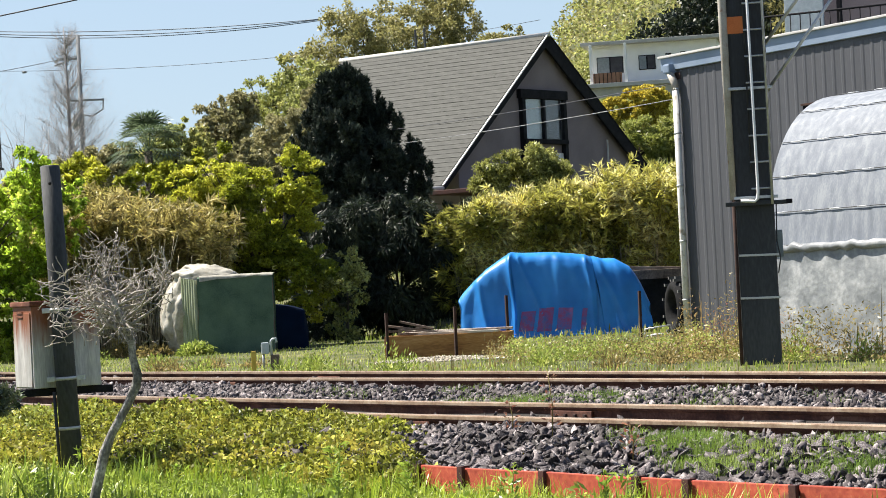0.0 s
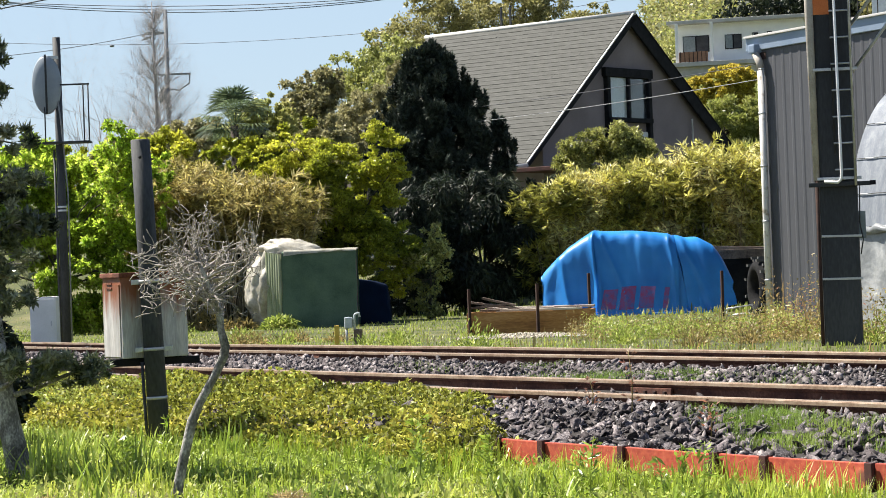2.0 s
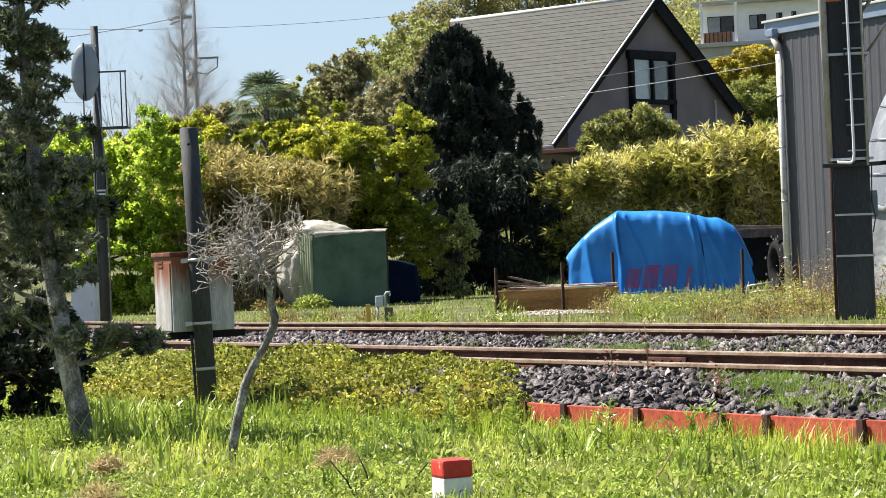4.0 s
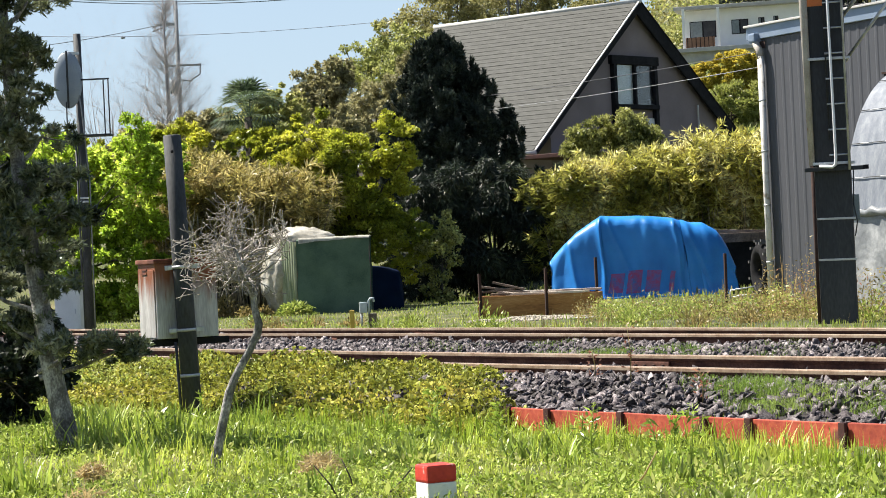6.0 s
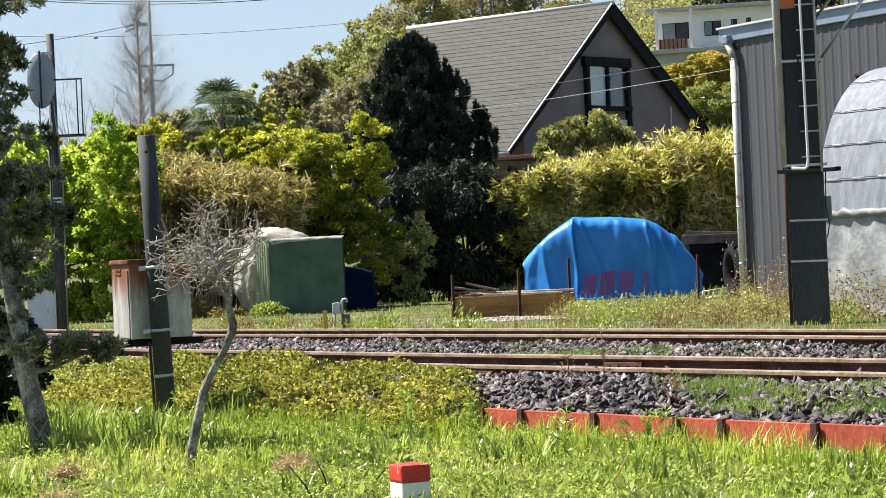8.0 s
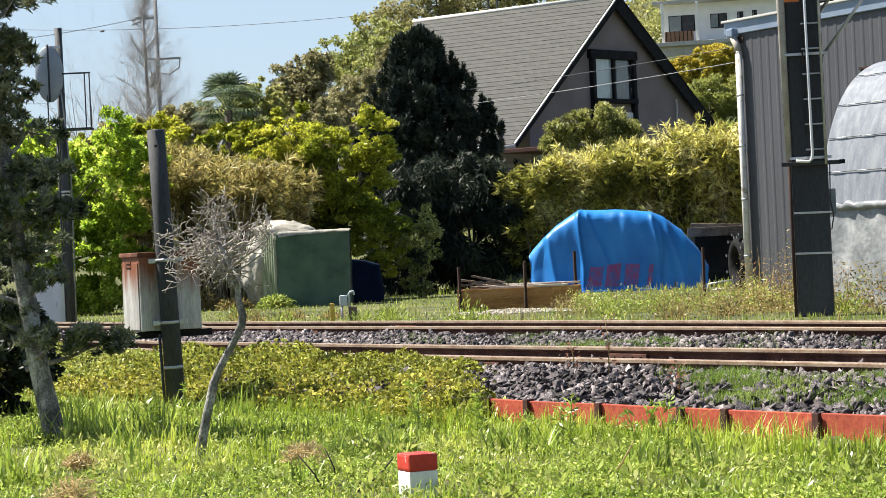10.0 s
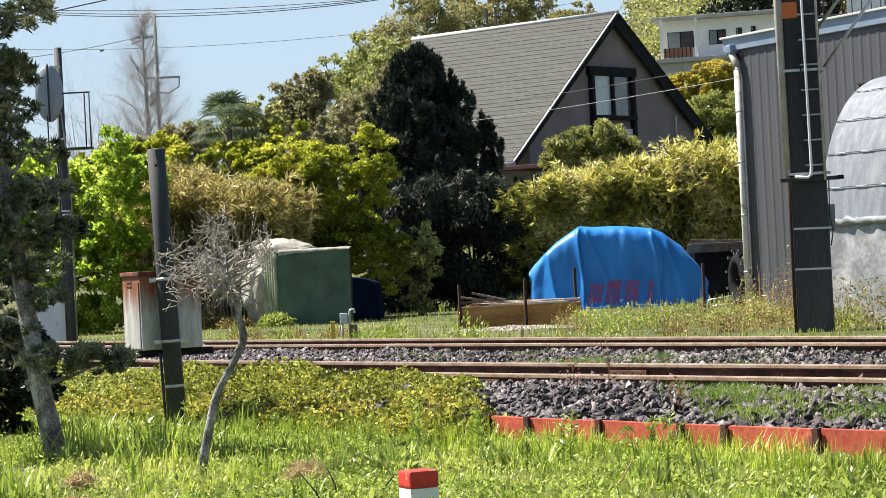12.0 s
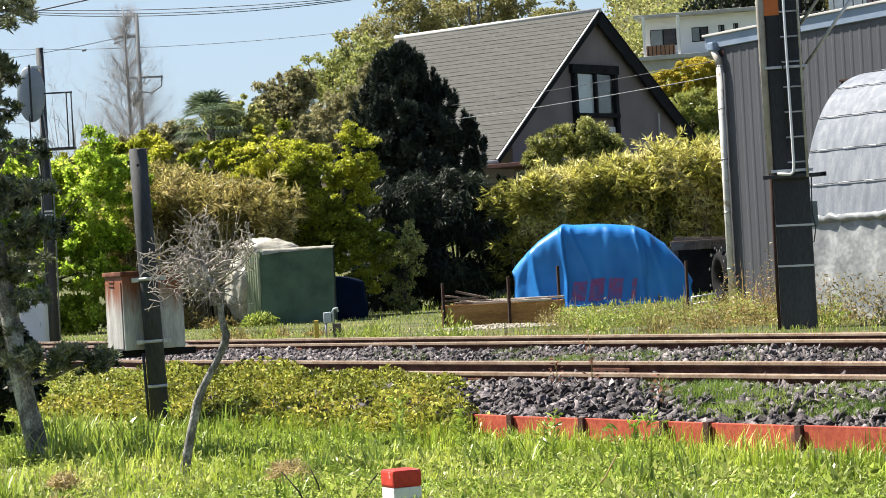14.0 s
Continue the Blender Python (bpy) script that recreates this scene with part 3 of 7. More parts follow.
# ---- big ladder pole ----
def build_big_pole():
    x, y = 4.71, 29.45
    z = 0.42
    root = thing("ladder_pole", "tall charcoal railway pole with conduit and a ladder", "pole", at=pose(x, y, z, 0, -0.1, -9))
    w = 0.45
    bm = box((0, 0, 4.3), (w, w, 9.0), bevel=0.05)
    part("shaft", bm, M_BIGPOLE, root)
    for h in (0.843, 1.344):
        part("strap", box((0, 0, h), (w + 0.016, w + 0.016, 0.026), pose(0, 0, 0, 0, 0.8, 0), bevel=0.004), M_VERGE, root, "thin pale steel strap")
    tubes("conduit", [[((-w / 2 - 0.02, -w / 2 + 0.02, -0.1), 0.022), ((-w / 2 - 0.02, -w / 2 + 0.02, 2.3), 0.024)]], M_STAKE, root, "rusty thin conduit")
    tubes("conduit", [[((-w / 2 - 0.02, -w / 2 - 0.0, 2.0), 0.036), ((-w / 2 - 0.035, -w / 2 - 0.0, 4.0), 0.05), ((-w / 2 - 0.03, -w / 2, 8.6), 0.055)]], M_CONDUIT, root, "pale weathered conduit", sides=12)
    part("orange_band", box((-0.125, 0, 4.05), (w + 0.014 - 0.25, w + 0.014, 0.20), bevel=0.003), M_ORANGE, root, "orange painted band")
    # ladder
    lad = new("ladder")
    lad.parent = root
    y0 = -w / 2 - 0.10
    xr, xl = 0.205, -0.06
    tubes("ladder_rail", [[((xr, y0, 1.93), 0.016), ((xr - 0.01, y0, 8.6), 0.016)]], M_GALV, lad)
    tubes("ladder_rail", [[((xl + 0.04, y0 + 0.03, 2.3), 0.010), ((xl + 0.04, y0 + 0.03, 8.6), 0.010)]], M_BIGPOLE, lad)
    h = 2.12
    while h < 8.5:
        tubes("rung", [[((xl + 0.03, y0 + 0.02, h), 0.011), ((xr, y0, h), 0.011)]], M_GALV, lad, sides=6)
        h += 0.31
    for h in (2.02, 3.3, 4.55):
        part("bracket", box((0.02, -w / 2 - 0.03, h), (w + 0.06, 0.03, 0.035), bevel=0.004), M_GALV, lad)
    tubes("handrail", [[((-0.16, y0 - 0.02, 1.985), 0.018), ((0.0, y0 - 0.02, 1.97), 0.018), ((0.035, y0 - 0.02, 2.0), 0.018), ((0.045, y0 - 0.02, 2.08), 0.018), ((0.0, y0 - 0.02, 8.6), 0.018)]], M_WHITE, lad, "white tubular handrail", sides=10)
    part("arm", box((0.02, -w / 2 - 0.06, 1.95), (0.72, 0.05, 0.05), bevel=0.006), M_BIGPOLE, root, "dark cross arm")
    part("arm_end", box((0.40, -w / 2 - 0.06, 1.955), (0.07, 0.09, 0.05), bevel=0.004), M_DARKTRIM, root)
    part("junction_box", box((0.26, -0.05, 1.47), (0.09, 0.14, 0.32), bevel=0.01), M_BLUEGREY, root, "small blue-grey junction box")
    tubes("cable", [[((0.25, -0.1, 1.95), 0.008), ((0.235, -0.12, 1.5), 0.008), ((0.27, -0.12, 1.3), 0.008), ((0.235, -0.1, 1.12), 0.008)]], M_CABLE, root, sides=6)
    for s in (0, 1):
        tubes("brace", [[((0.20, -0.1 + 0.1 * s, 3.25 + 0.55 * (1 - s)), 0.02), ((1.25, -0.2 + 0.1 * s, 4.6 + 0.5 * (1 - s)), 0.02)]], M_GALV, root, "galvanised diagonal brace", sides=8)


build_big_pole()


# ---- ribbed steel shed ----
def build_shed():
    u0, v0 = -30.86, 26.08
    root = thing("shed", "dark grey ribbed steel shed with a blue-grey roof edge", "shed", at=TRACK @ Matrix.Translation((u0, v0, 0.42)))
    L, D, H = 17.0, 9.0, 4.50
    # ribbed panels, 0.62 m wide
    prof = [(0.0, 0.0), (0.10, 0.0), (0.125, -0.008), (0.165, -0.008), (0.19, 0.0), (0.31, 0.0), (0.335, -0.008), (0.375, -0.008), (0.40, 0.0), (0.52, 0.0), (0.545, -0.008), (0.585, -0.008), (0.61, 0.0), (0.62, 0.0)]
    prof = [(a * 1.0, b) for a, b in prof]
    vv = [(a, b, z) for z in (0.05, H) for a, b in prof]
    k = len(prof)
    ff = [(j, j + 1, k + j + 1, k + j) for j in range(k - 1)]
    me = None
    for i in range(int(L / 0.62)):
        if me is None:
            o = mesh_part("wall_panel", vv, ff, M_SHEDMETAL, root)
            me = o.data
        else:
            o = new("wall_panel", me)
            o.parent = root
        o.location = (0.02 + i * 0.62, 0, 0)
    part("wall_core", box((L / 2, D / 2, H / 2), (L - 0.02, D - 0.06, H - 0.04)), M_SHEDMETAL, root)
    # roof with rising front edge, seen as a pale fascia
    bm = bmesh.new()
    add_box(bm, (L / 2 - 0.06, D / 2 + 0.05, H + 0.11), (L + 0.26, D + 0.2, 0.22), pose(0, 0, 0, 0, -0.75, 0), bevel=0.01)
    part("roof", bm, M_SHEDROOF, root, "blue-grey metal roof edge")
    part("roof_cap", box((L / 2 - 0.06, -0.07, H + 0.23), (L + 0.30, 0.05, 0.04), pose(0, 0, 0, 0, -0.75, 0), bevel=0.008), M_VERGE, root)
    part("top_flashing", box((L / 2, 0.02, H + 0.05), (L, 0.03, 0.4)), M_SHEDMETAL, root)
    part("rust_patch", box((0.12, -0.024, H - 0.10), (0.16, 0.004, 0.12), bevel=0.001), M_STAKE, root, "rust-stained flashing")
    win = part("window", box((3.42, -0.02, 3.40), (0.80, 0.03, 0.50), bevel=0.005), M_DARKTRIM, root, "dark window opening")
    part("window_frame", box((3.42, -0.04, 3.66), (0.86, 0.03, 0.035), bevel=0.004), M_STAKE, win)
    # gutter end and downpipe
    pipe = tagged(new("downpipe"), "weathered white rainwater pipe with brackets")
    pipe.parent = root
    pipe.location = (0.14, 0.06, 0)
    part("gutter_box", box((-0.14, -0.12, H + 0.02), (0.16, 0.20, 0.16), bevel=0.03), M_SHEDROOF, pipe, "blue-grey gutter end")
    tubes("spout", [[((-0.12, -0.15, H - 0.05), 0.06), ((-0.02, -0.15, H - 0.20), 0.06), ((0.0, -0.15, H - 0.34), 0.058)]], M_CONDUIT, pipe, "rust-stained elbow", sides=12)
    tubes("pipe", [[((0.0, -0.15, H - 0.30), 0.056), ((0.0, -0.15, 2.0), 0.056), ((0.0, -0.15, -0.02), 0.058)]], M_PVC, pipe, sides=14)
    for h in (0.75, 1.7, 2.6, 3.45):
        tubes("bracket", [[((0.0, -0.15, h), 0.064), ((0.0, -0.15, h + 0.03), 0.064)]], M_GALV, pipe, "grey pipe bracket", sides=12)


build_shed()


# ---- greenhouse ----
def build_greenhouse():
    vc, semi, ht = 24.05, 1.80, 3.50
    ustart, L = -24.75, 12.0
    root = thing("greenhouse", "arched greenhouse covered in milky plastic film", "greenhouse", at=TRACK @ Matrix.Translation((ustart, vc, 0.42)))
    def arch(a, grow=0.0):
        c, s = math.cos(a), math.sin(a)
        e = 0.71
        return (-(semi + grow) * math.copysign(abs(c) ** e, c), (ht + grow) * abs(s) ** e)
    n = 40
    def skin(a0, a1, u0, u1, grow=0.0, nu=60, wob=0.012):
        vs = []
        for i in range(nu + 1):
            u = u0 + (u1 - u0) * i / nu
            for j in range(n + 1):
                a = a0 + (a1 - a0) * j / n
                y, z = arch(a, grow + wob * noise.noise((u * 3.1, a * 4, grow * 9)))
                vs.append((u, y, z))
        k = n + 1
        fs = [(i * k + j, (i + 1) * k + j, (i + 1) * k + j + 1, i * k + j + 1) for i in range(nu) for j in range(n)]
        return vs, fs
    v, f = skin(0.30, math.pi - 0.30, 0, L, wob=0.004)
    mesh_part("film_roof", v, f, M_FILM, root, "milky white plastic film", smooth=True)
    v, f = skin(0.0, 0.30, 0, L, 0.01, 160, 0.022)
    mesh_part("film_skirt", v, f, M_FILMLOW, root, "crumpled white plastic skirt", smooth=True)
    v, f = skin(math.pi - 0.30, math.pi, 0, L, 0.01, 30)
    mesh_part("film_skirt", v, f, M_FILMLOW, root, smooth=True)
    end = [arch(math.pi * j / 48) for j in range(49)]
    mesh_part("end_film", [(0, y, z) for y, z in end], [tuple(range(49))], M_FILM, root)
    mesh_part("end_film", [(L, y, z) for y, z in end], [tuple(reversed(range(49)))], M_FILM, root)
    for a in (0.30, 0.44, 0.62, 0.84, 1.12, 1.5):
        y, z = arch(a, 0.015)
        tubes("strap", [[((0, y, z), 0.006), ((L, y, z), 0.006)]], M_POST, root, "thin film-fixing strap", sides=6)
        for k in range(24):
            tubes("clip", [[((0.2 + 0.5 * k, y - 0.006, z), 0.007), ((0.42 + 0.5 * k, y - 0.006, z), 0.007)]], M_GALV, root, sides=5)
    roll = [((i * 0.12, arch(0.30, 0.03)[0] + 0.02 * noise.noise((i * 0.7, 1, 2)), arch(0.30, 0.03)[1] - 0.05 + 0.04 * noise.noise((i * 0.9, 5, 2))), 0.055 + 0.03 * noise.noise((i * 1.1, 3, 7))) for i in range(100)]
    tubes("rolled_film", [roll], M_FILMLOW, root, "crumpled roll of white film", sides=9)
    for i in range(14):
        u = i * 0.9
        tubes("hoop", [[((u, *arch(math.pi * j / 30, -0.03)), 0.012) for j in range(31)]], M_GALV, root, sides=5)


build_greenhouse()


# ---- the steep-roofed house ----
def build_house():
    th = radians(50)
    root = thing("house", "steep-roofed house with grey shingles and mauve-grey gable", "house", at=pose(6.606, 80.0, 0, 0, 0, 50))
    RZ, EL, ER, L = 9.76, (-5.97, 4.79), (5.57, 5.47), 8.95
    # walls: gable end and the sides down to the ground
    wall = [(-4.9, 0.25, 1.5), (4.75, 0.25, 1.5), (4.75, 0.25, 5.95), (0, 0.25, RZ - 0.25), (-4.9, 0.25, 5.7)]
    back = [(x, L - 0.35, z) for x, _, z in wall]
    n = 5
    mesh_part("wall", wall + back, [tuple(range(5)), tuple(reversed(range(5, 10)))] + [(i, i + 5, (i + 1) % 5 + 5, (i + 1) % 5) for i in range(5)], M_STUCCO, root)
    # roof slabs
    for side, (ex, ez) in (("l", EL), ("r", ER)):
        t = 0.16
        d = Vector((ex, 0, ez - RZ)).normalized()
        nn = Vector((-d.z, 0, d.x)) if side == "r" else Vector((d.z, 0, -d.x))
        if nn.z < 0:
            nn = -nn
        a, b = Vector((0, 0, RZ)), Vector((ex, 0, ez))
        pts = [a, b, b - nn * t, a - nn * t]
        vs = [(p.x, yy, p.z) for yy in (0.08, L) for p in pts]
        slab = mesh_part("roof", vs, [(0, 1, 2, 3), (7, 6, 5, 4), (0, 4, 5, 1), (1, 5, 6, 2), (2, 6, 7, 3), (3, 7, 4, 0)], M_ROOFUNDER, root, "steep grey shingled roof")
        # verge boards at the gable
        w = 0.34 if side == "r" else 0.11
        vs = [(p.x, yy, p.z) for yy in (-0.01, 0.07) for p in (a + nn * 0.03, b + nn * 0.03 + d * 0.05, b - nn * w + d * 0.05, a - nn * w - Vector((0, 0, 0.1)))]
        mesh_part("bargeboard", vs, [(0, 1, 2, 3), (7, 6, 5, 4), (0, 4, 5, 1), (1, 5, 6, 2), (2, 6, 7, 3), (3, 7, 4, 0)], M_DARKTRIM, root, "dark timber bargeboard")
        vs = [(p.x, yy, p.z) for yy in (-0.03, 0.03) for p in (a + nn * 0.068, b + nn * 0.068 + d * 0.06, b + nn * 0.035 + d * 0.06, a + nn * 0.035)]
        mesh_part("verge_cap", vs, [(0, 1, 2, 3), (7, 6, 5, 4), (0, 4, 5, 1), (1, 5, 6, 2), (2, 6, 7, 3), (3, 7, 4, 0)], M_VERGE if side == "l" else M_DARKTRIM, root, "pale metal verge strip" if side == "l" else "dark verge strip")
        if side == "l":
            # shingles in courses; each overlaps the one below
            slope = (b - a).length
            rows, cols = 33, 9
            sh, sw = slope / rows, (L - 0.1) / cols
            me = None
            rot = Matrix(((0, d.x, nn.x, 0), (1, d.y, nn.y, 0), (0, d.z, nn.z, 0), (0, 0, 0, 1)))
            for i in range(rows):
                for j in range(cols):
                    if me is None:
                        bm = bmesh.new()
                        add_box(bm, (sw / 2, sh / 2 + 0.02, 0.012), (sw - 0.001, sh + 0.06, 0.018), Matrix.Rotation(radians(2.6), 4, "X"))
                        o = part("shingle", bm, M_SHINGLE, slab)
                        me = o.data
                    else:
                        o = new("shingle", me)
                        o.parent = slab
                    yy = 0.10 + j * sw - (0.5 * sw if i % 2 else 0.0)
                    wide = 1.0
                    if i % 2 and j == 0:
                        yy, wide = 0.10, 0.5
                    p = a + d * (i * sh) + nn * (0.012 + random.uniform(0, 0.006))
                    o.matrix_basis = Matrix.Translation((p.x, yy, p.z)) @ rot @ pose(0, 0, 0, 0, random.uniform(-0.12, 0.12), random.uniform(-0.25, 0.25)) @ Matrix.Diagonal((wide, 1, 1, 1))
            tubes("gutter", [[((b.x - 0.06, 0.0, b.z - 0.08), 0.07), ((b.x - 0.06, L, b.z - 0.08), 0.07)]], M_VERGE, root, "pale eaves gutter", sides=10)
    tubes("ridge_cap", [[((0, -0.03, RZ + 0.05), 0.08), ((0, L + 0.1, RZ + 0.05), 0.08)]], M_VERGE, root, "pale metal ridge cap", sides=10)
    # gable window in a heavy dark frame
    win = tagged(new("window"), "gable window in a heavy dark frame")
    win.parent = root
    x0, x1, z0, z1 = -1.40, 0.84, 6.32, 7.66
    yf = 0.18
    part("head", box(((x0 + x1) / 2, yf, z1 + 0.15), (x1 - x0 + 0.42, 0.22, 0.30), bevel=0.02), M_DARKTRIM, win, "dark timber lintel")
    for xx in (x0 - 0.04, x1 + 0.04):
        part("jamb", box((xx, yf, (z1 + 4.9) / 2), (0.17, 0.2, z1 - 4.9), bevel=0.01), M_DARKTRIM, win)
    part("mullion", box(((x0 + x1) / 2, yf, (z0 + z1) / 2), (0.12, 0.16, z1 - z0), bevel=0.01), M_DARKTRIM, win)
    part("sill", box(((x0 + x1) / 2, yf - 0.02, z0 - 0.06), (x1 - x0 + 0.2, 0.26, 0.15), bevel=0.01), M_DARKTRIM, win)
    part("curtain", box(((x0 * 3 + x1) / 4, yf + 0.045, (z0 + z1) / 2), ((x1 - x0) / 2 - 0.1, 0.02, z1 - z0)), M_CURTAIN, win, "white net curtain")
    part("room", box(((x0 + x1 * 3) / 4, yf + 0.05, (z0 + z1) / 2), ((x1 - x0) / 2 - 0.1, 0.02, z1 - z0)), M_ROOMDARK, win, "dim room behind glass")
    for k in (0, 1):
        cx = x0 + (x1 - x0) * (0.25 + 0.5 * k)
        g = part("pane", box((cx, yf + 0.02, (z0 + z1) / 2), ((x1 - x0) / 2 - 0.1, 0.008, z1 - z0)), M_GLASS, win)
        g.visible_shadow = False
    part("lower_panel", box(((x0 + x1) / 2, yf + 0.03, 5.42), (x1 - x0, 0.05, 0.95)), M_CURTAIN, win, "pale panel under the window")
    part("vent_pipe", box((3.4, 0.16, 6.0), (0.03, 0.05, 0.8)), M_VERGE, root)
    part("chimney_pipe", box((0, 5.2, RZ + 0.4), (0.06, 0.06, 0.8)), M_POST, root)
    part("chimney_pipe", box((0, 5.6, RZ + 0.4), (0.06, 0.06, 0.8)), M_POST, root)
    part("porch_roof", box((-4.3, -0.6, 4.55), (4.4, 1.6, 0.14), pose(0, 0, 0, 0, 0, 0), bevel=0.02), M_REDSTEEL, root, "low dark red porch roof")


build_house()


# ---- white house on the hill ----
def build_white_house():
    root = thing("hill_house", "white flat-roofed house with a brown balcony on the hill", "house", at=pose(20.1, 200, 17.95, 0, 0, -14) @ Matrix.Diagonal((1, 1, 0.86, 1)))
    part("wall", box((5.2, 4.0, 1.9), (10.6, 8.0, 3.8), bevel=0.02), M_WHITEHOUSE, root)
    part("roof", box((5.2, 3.6, 3.95), (11.8, 9.4, 0.34), bevel=0.03), M_CONCRETE, root, "flat pale roof slab")
    part("terrace", box((5.0, -0.9, -0.2), (11.2, 2.2, 0.4), bevel=0.03), M_CONCRETE, root, "pale concrete terrace")
    part("base_wall", box((5.0, 2.0, -2.4), (11.0, 7.0, 4.4), bevel=0.03), M_CONCRETE, root)
    b = part("balcony_panel", box((1.6, -1.9, 0.5), (2.4, 0.08, 0.95), bevel=0.01), M_BALCONY, root, "brown slatted balcony panel")
    for i in range(7):
        part("slat", box((0.55 + i * 0.35, -1.95, 0.5), (0.05, 0.04, 1.0)), M_DARKTRIM, b)
    for cx, w, cz, h in ((1.6, 2.2, 1.9, 1.6), (4.7, 1.4, 1.95, 1.4), (6.5, 0.5, 2.2, 1.0), (7.7, 0.4, 2.4, 0.7)):
        wdw = part("window", box((cx, -0.02, cz), (w, 0.10, h), bevel=0.01), M_DARKTRIM, root, "dark-framed window")
        p = part("pane", box((cx - w / 4, -0.08, cz), (w / 2 - 0.12, 0.02, h - 0.15)), M_BLUEGREY, wdw)
        p = part("pane", box((cx + w / 4, -0.08, cz), (w / 2 - 0.12, 0.02, h - 0.15)), M_ROOMDARK, wdw)
    for cx in (0.2, 3.1):
        part("column", box((cx, -1.5, 1.9), (0.22, 0.22, 3.8), bevel=0.02), M_WHITEHOUSE, root)


build_white_house()


# ---- roof terrace of the house behind the shed ----
def build_terrace():
    root = thing("roof_terrace", "dark steel railing of a roof terrace behind the shed", "terrace", at=pose(8.4, 52, 6.0, 0, 0, -32))
    part("deck", box((2.5, 1.5, -0.1), (6.0, 3.4, 0.22), bevel=0.02), M_DARKTRIM, root)
    part("parapet_wall", box((2.5, 2.9, -3.0), (6.0, 0.3, 6.0)), M_STUCCO, root)
    for i in range(26):
        tubes("baluster", [[((-0.4 + i * 0.22, -0.1, 0.0), 0.012), ((-0.4 + i * 0.22, -0.1, 0.95), 0.012)]], M_DARKTRIM, root, sides=5)
    for h in (0.12, 0.55, 0.97):
        tubes("railing", [[((-0.5, -0.1, h), 0.022), ((5.3, -0.1, h), 0.022)]], M_DARKTRIM, root, sides=6)
    for x in (0.3, 2.2, 4.1):
        part("post", box((x, 0.0, 0.9), (0.09, 0.09, 2.0)), M_DARKTRIM, root)
    part("glass_door", box((0.8, 1.6, 0.9), (0.9, 0.06, 1.8), bevel=0.01), M_METER, root, "pale glazed door")
    part("rear_wall", box((3.2, 2.4, 1.2), (4.6, 0.2, 2.6)), M_STUCCO, root)
    part("lower_wall", box((2.5, 1.5, -3.2), (5.6, 3.0, 6.0)), M_STUCCO, root)


build_terrace()


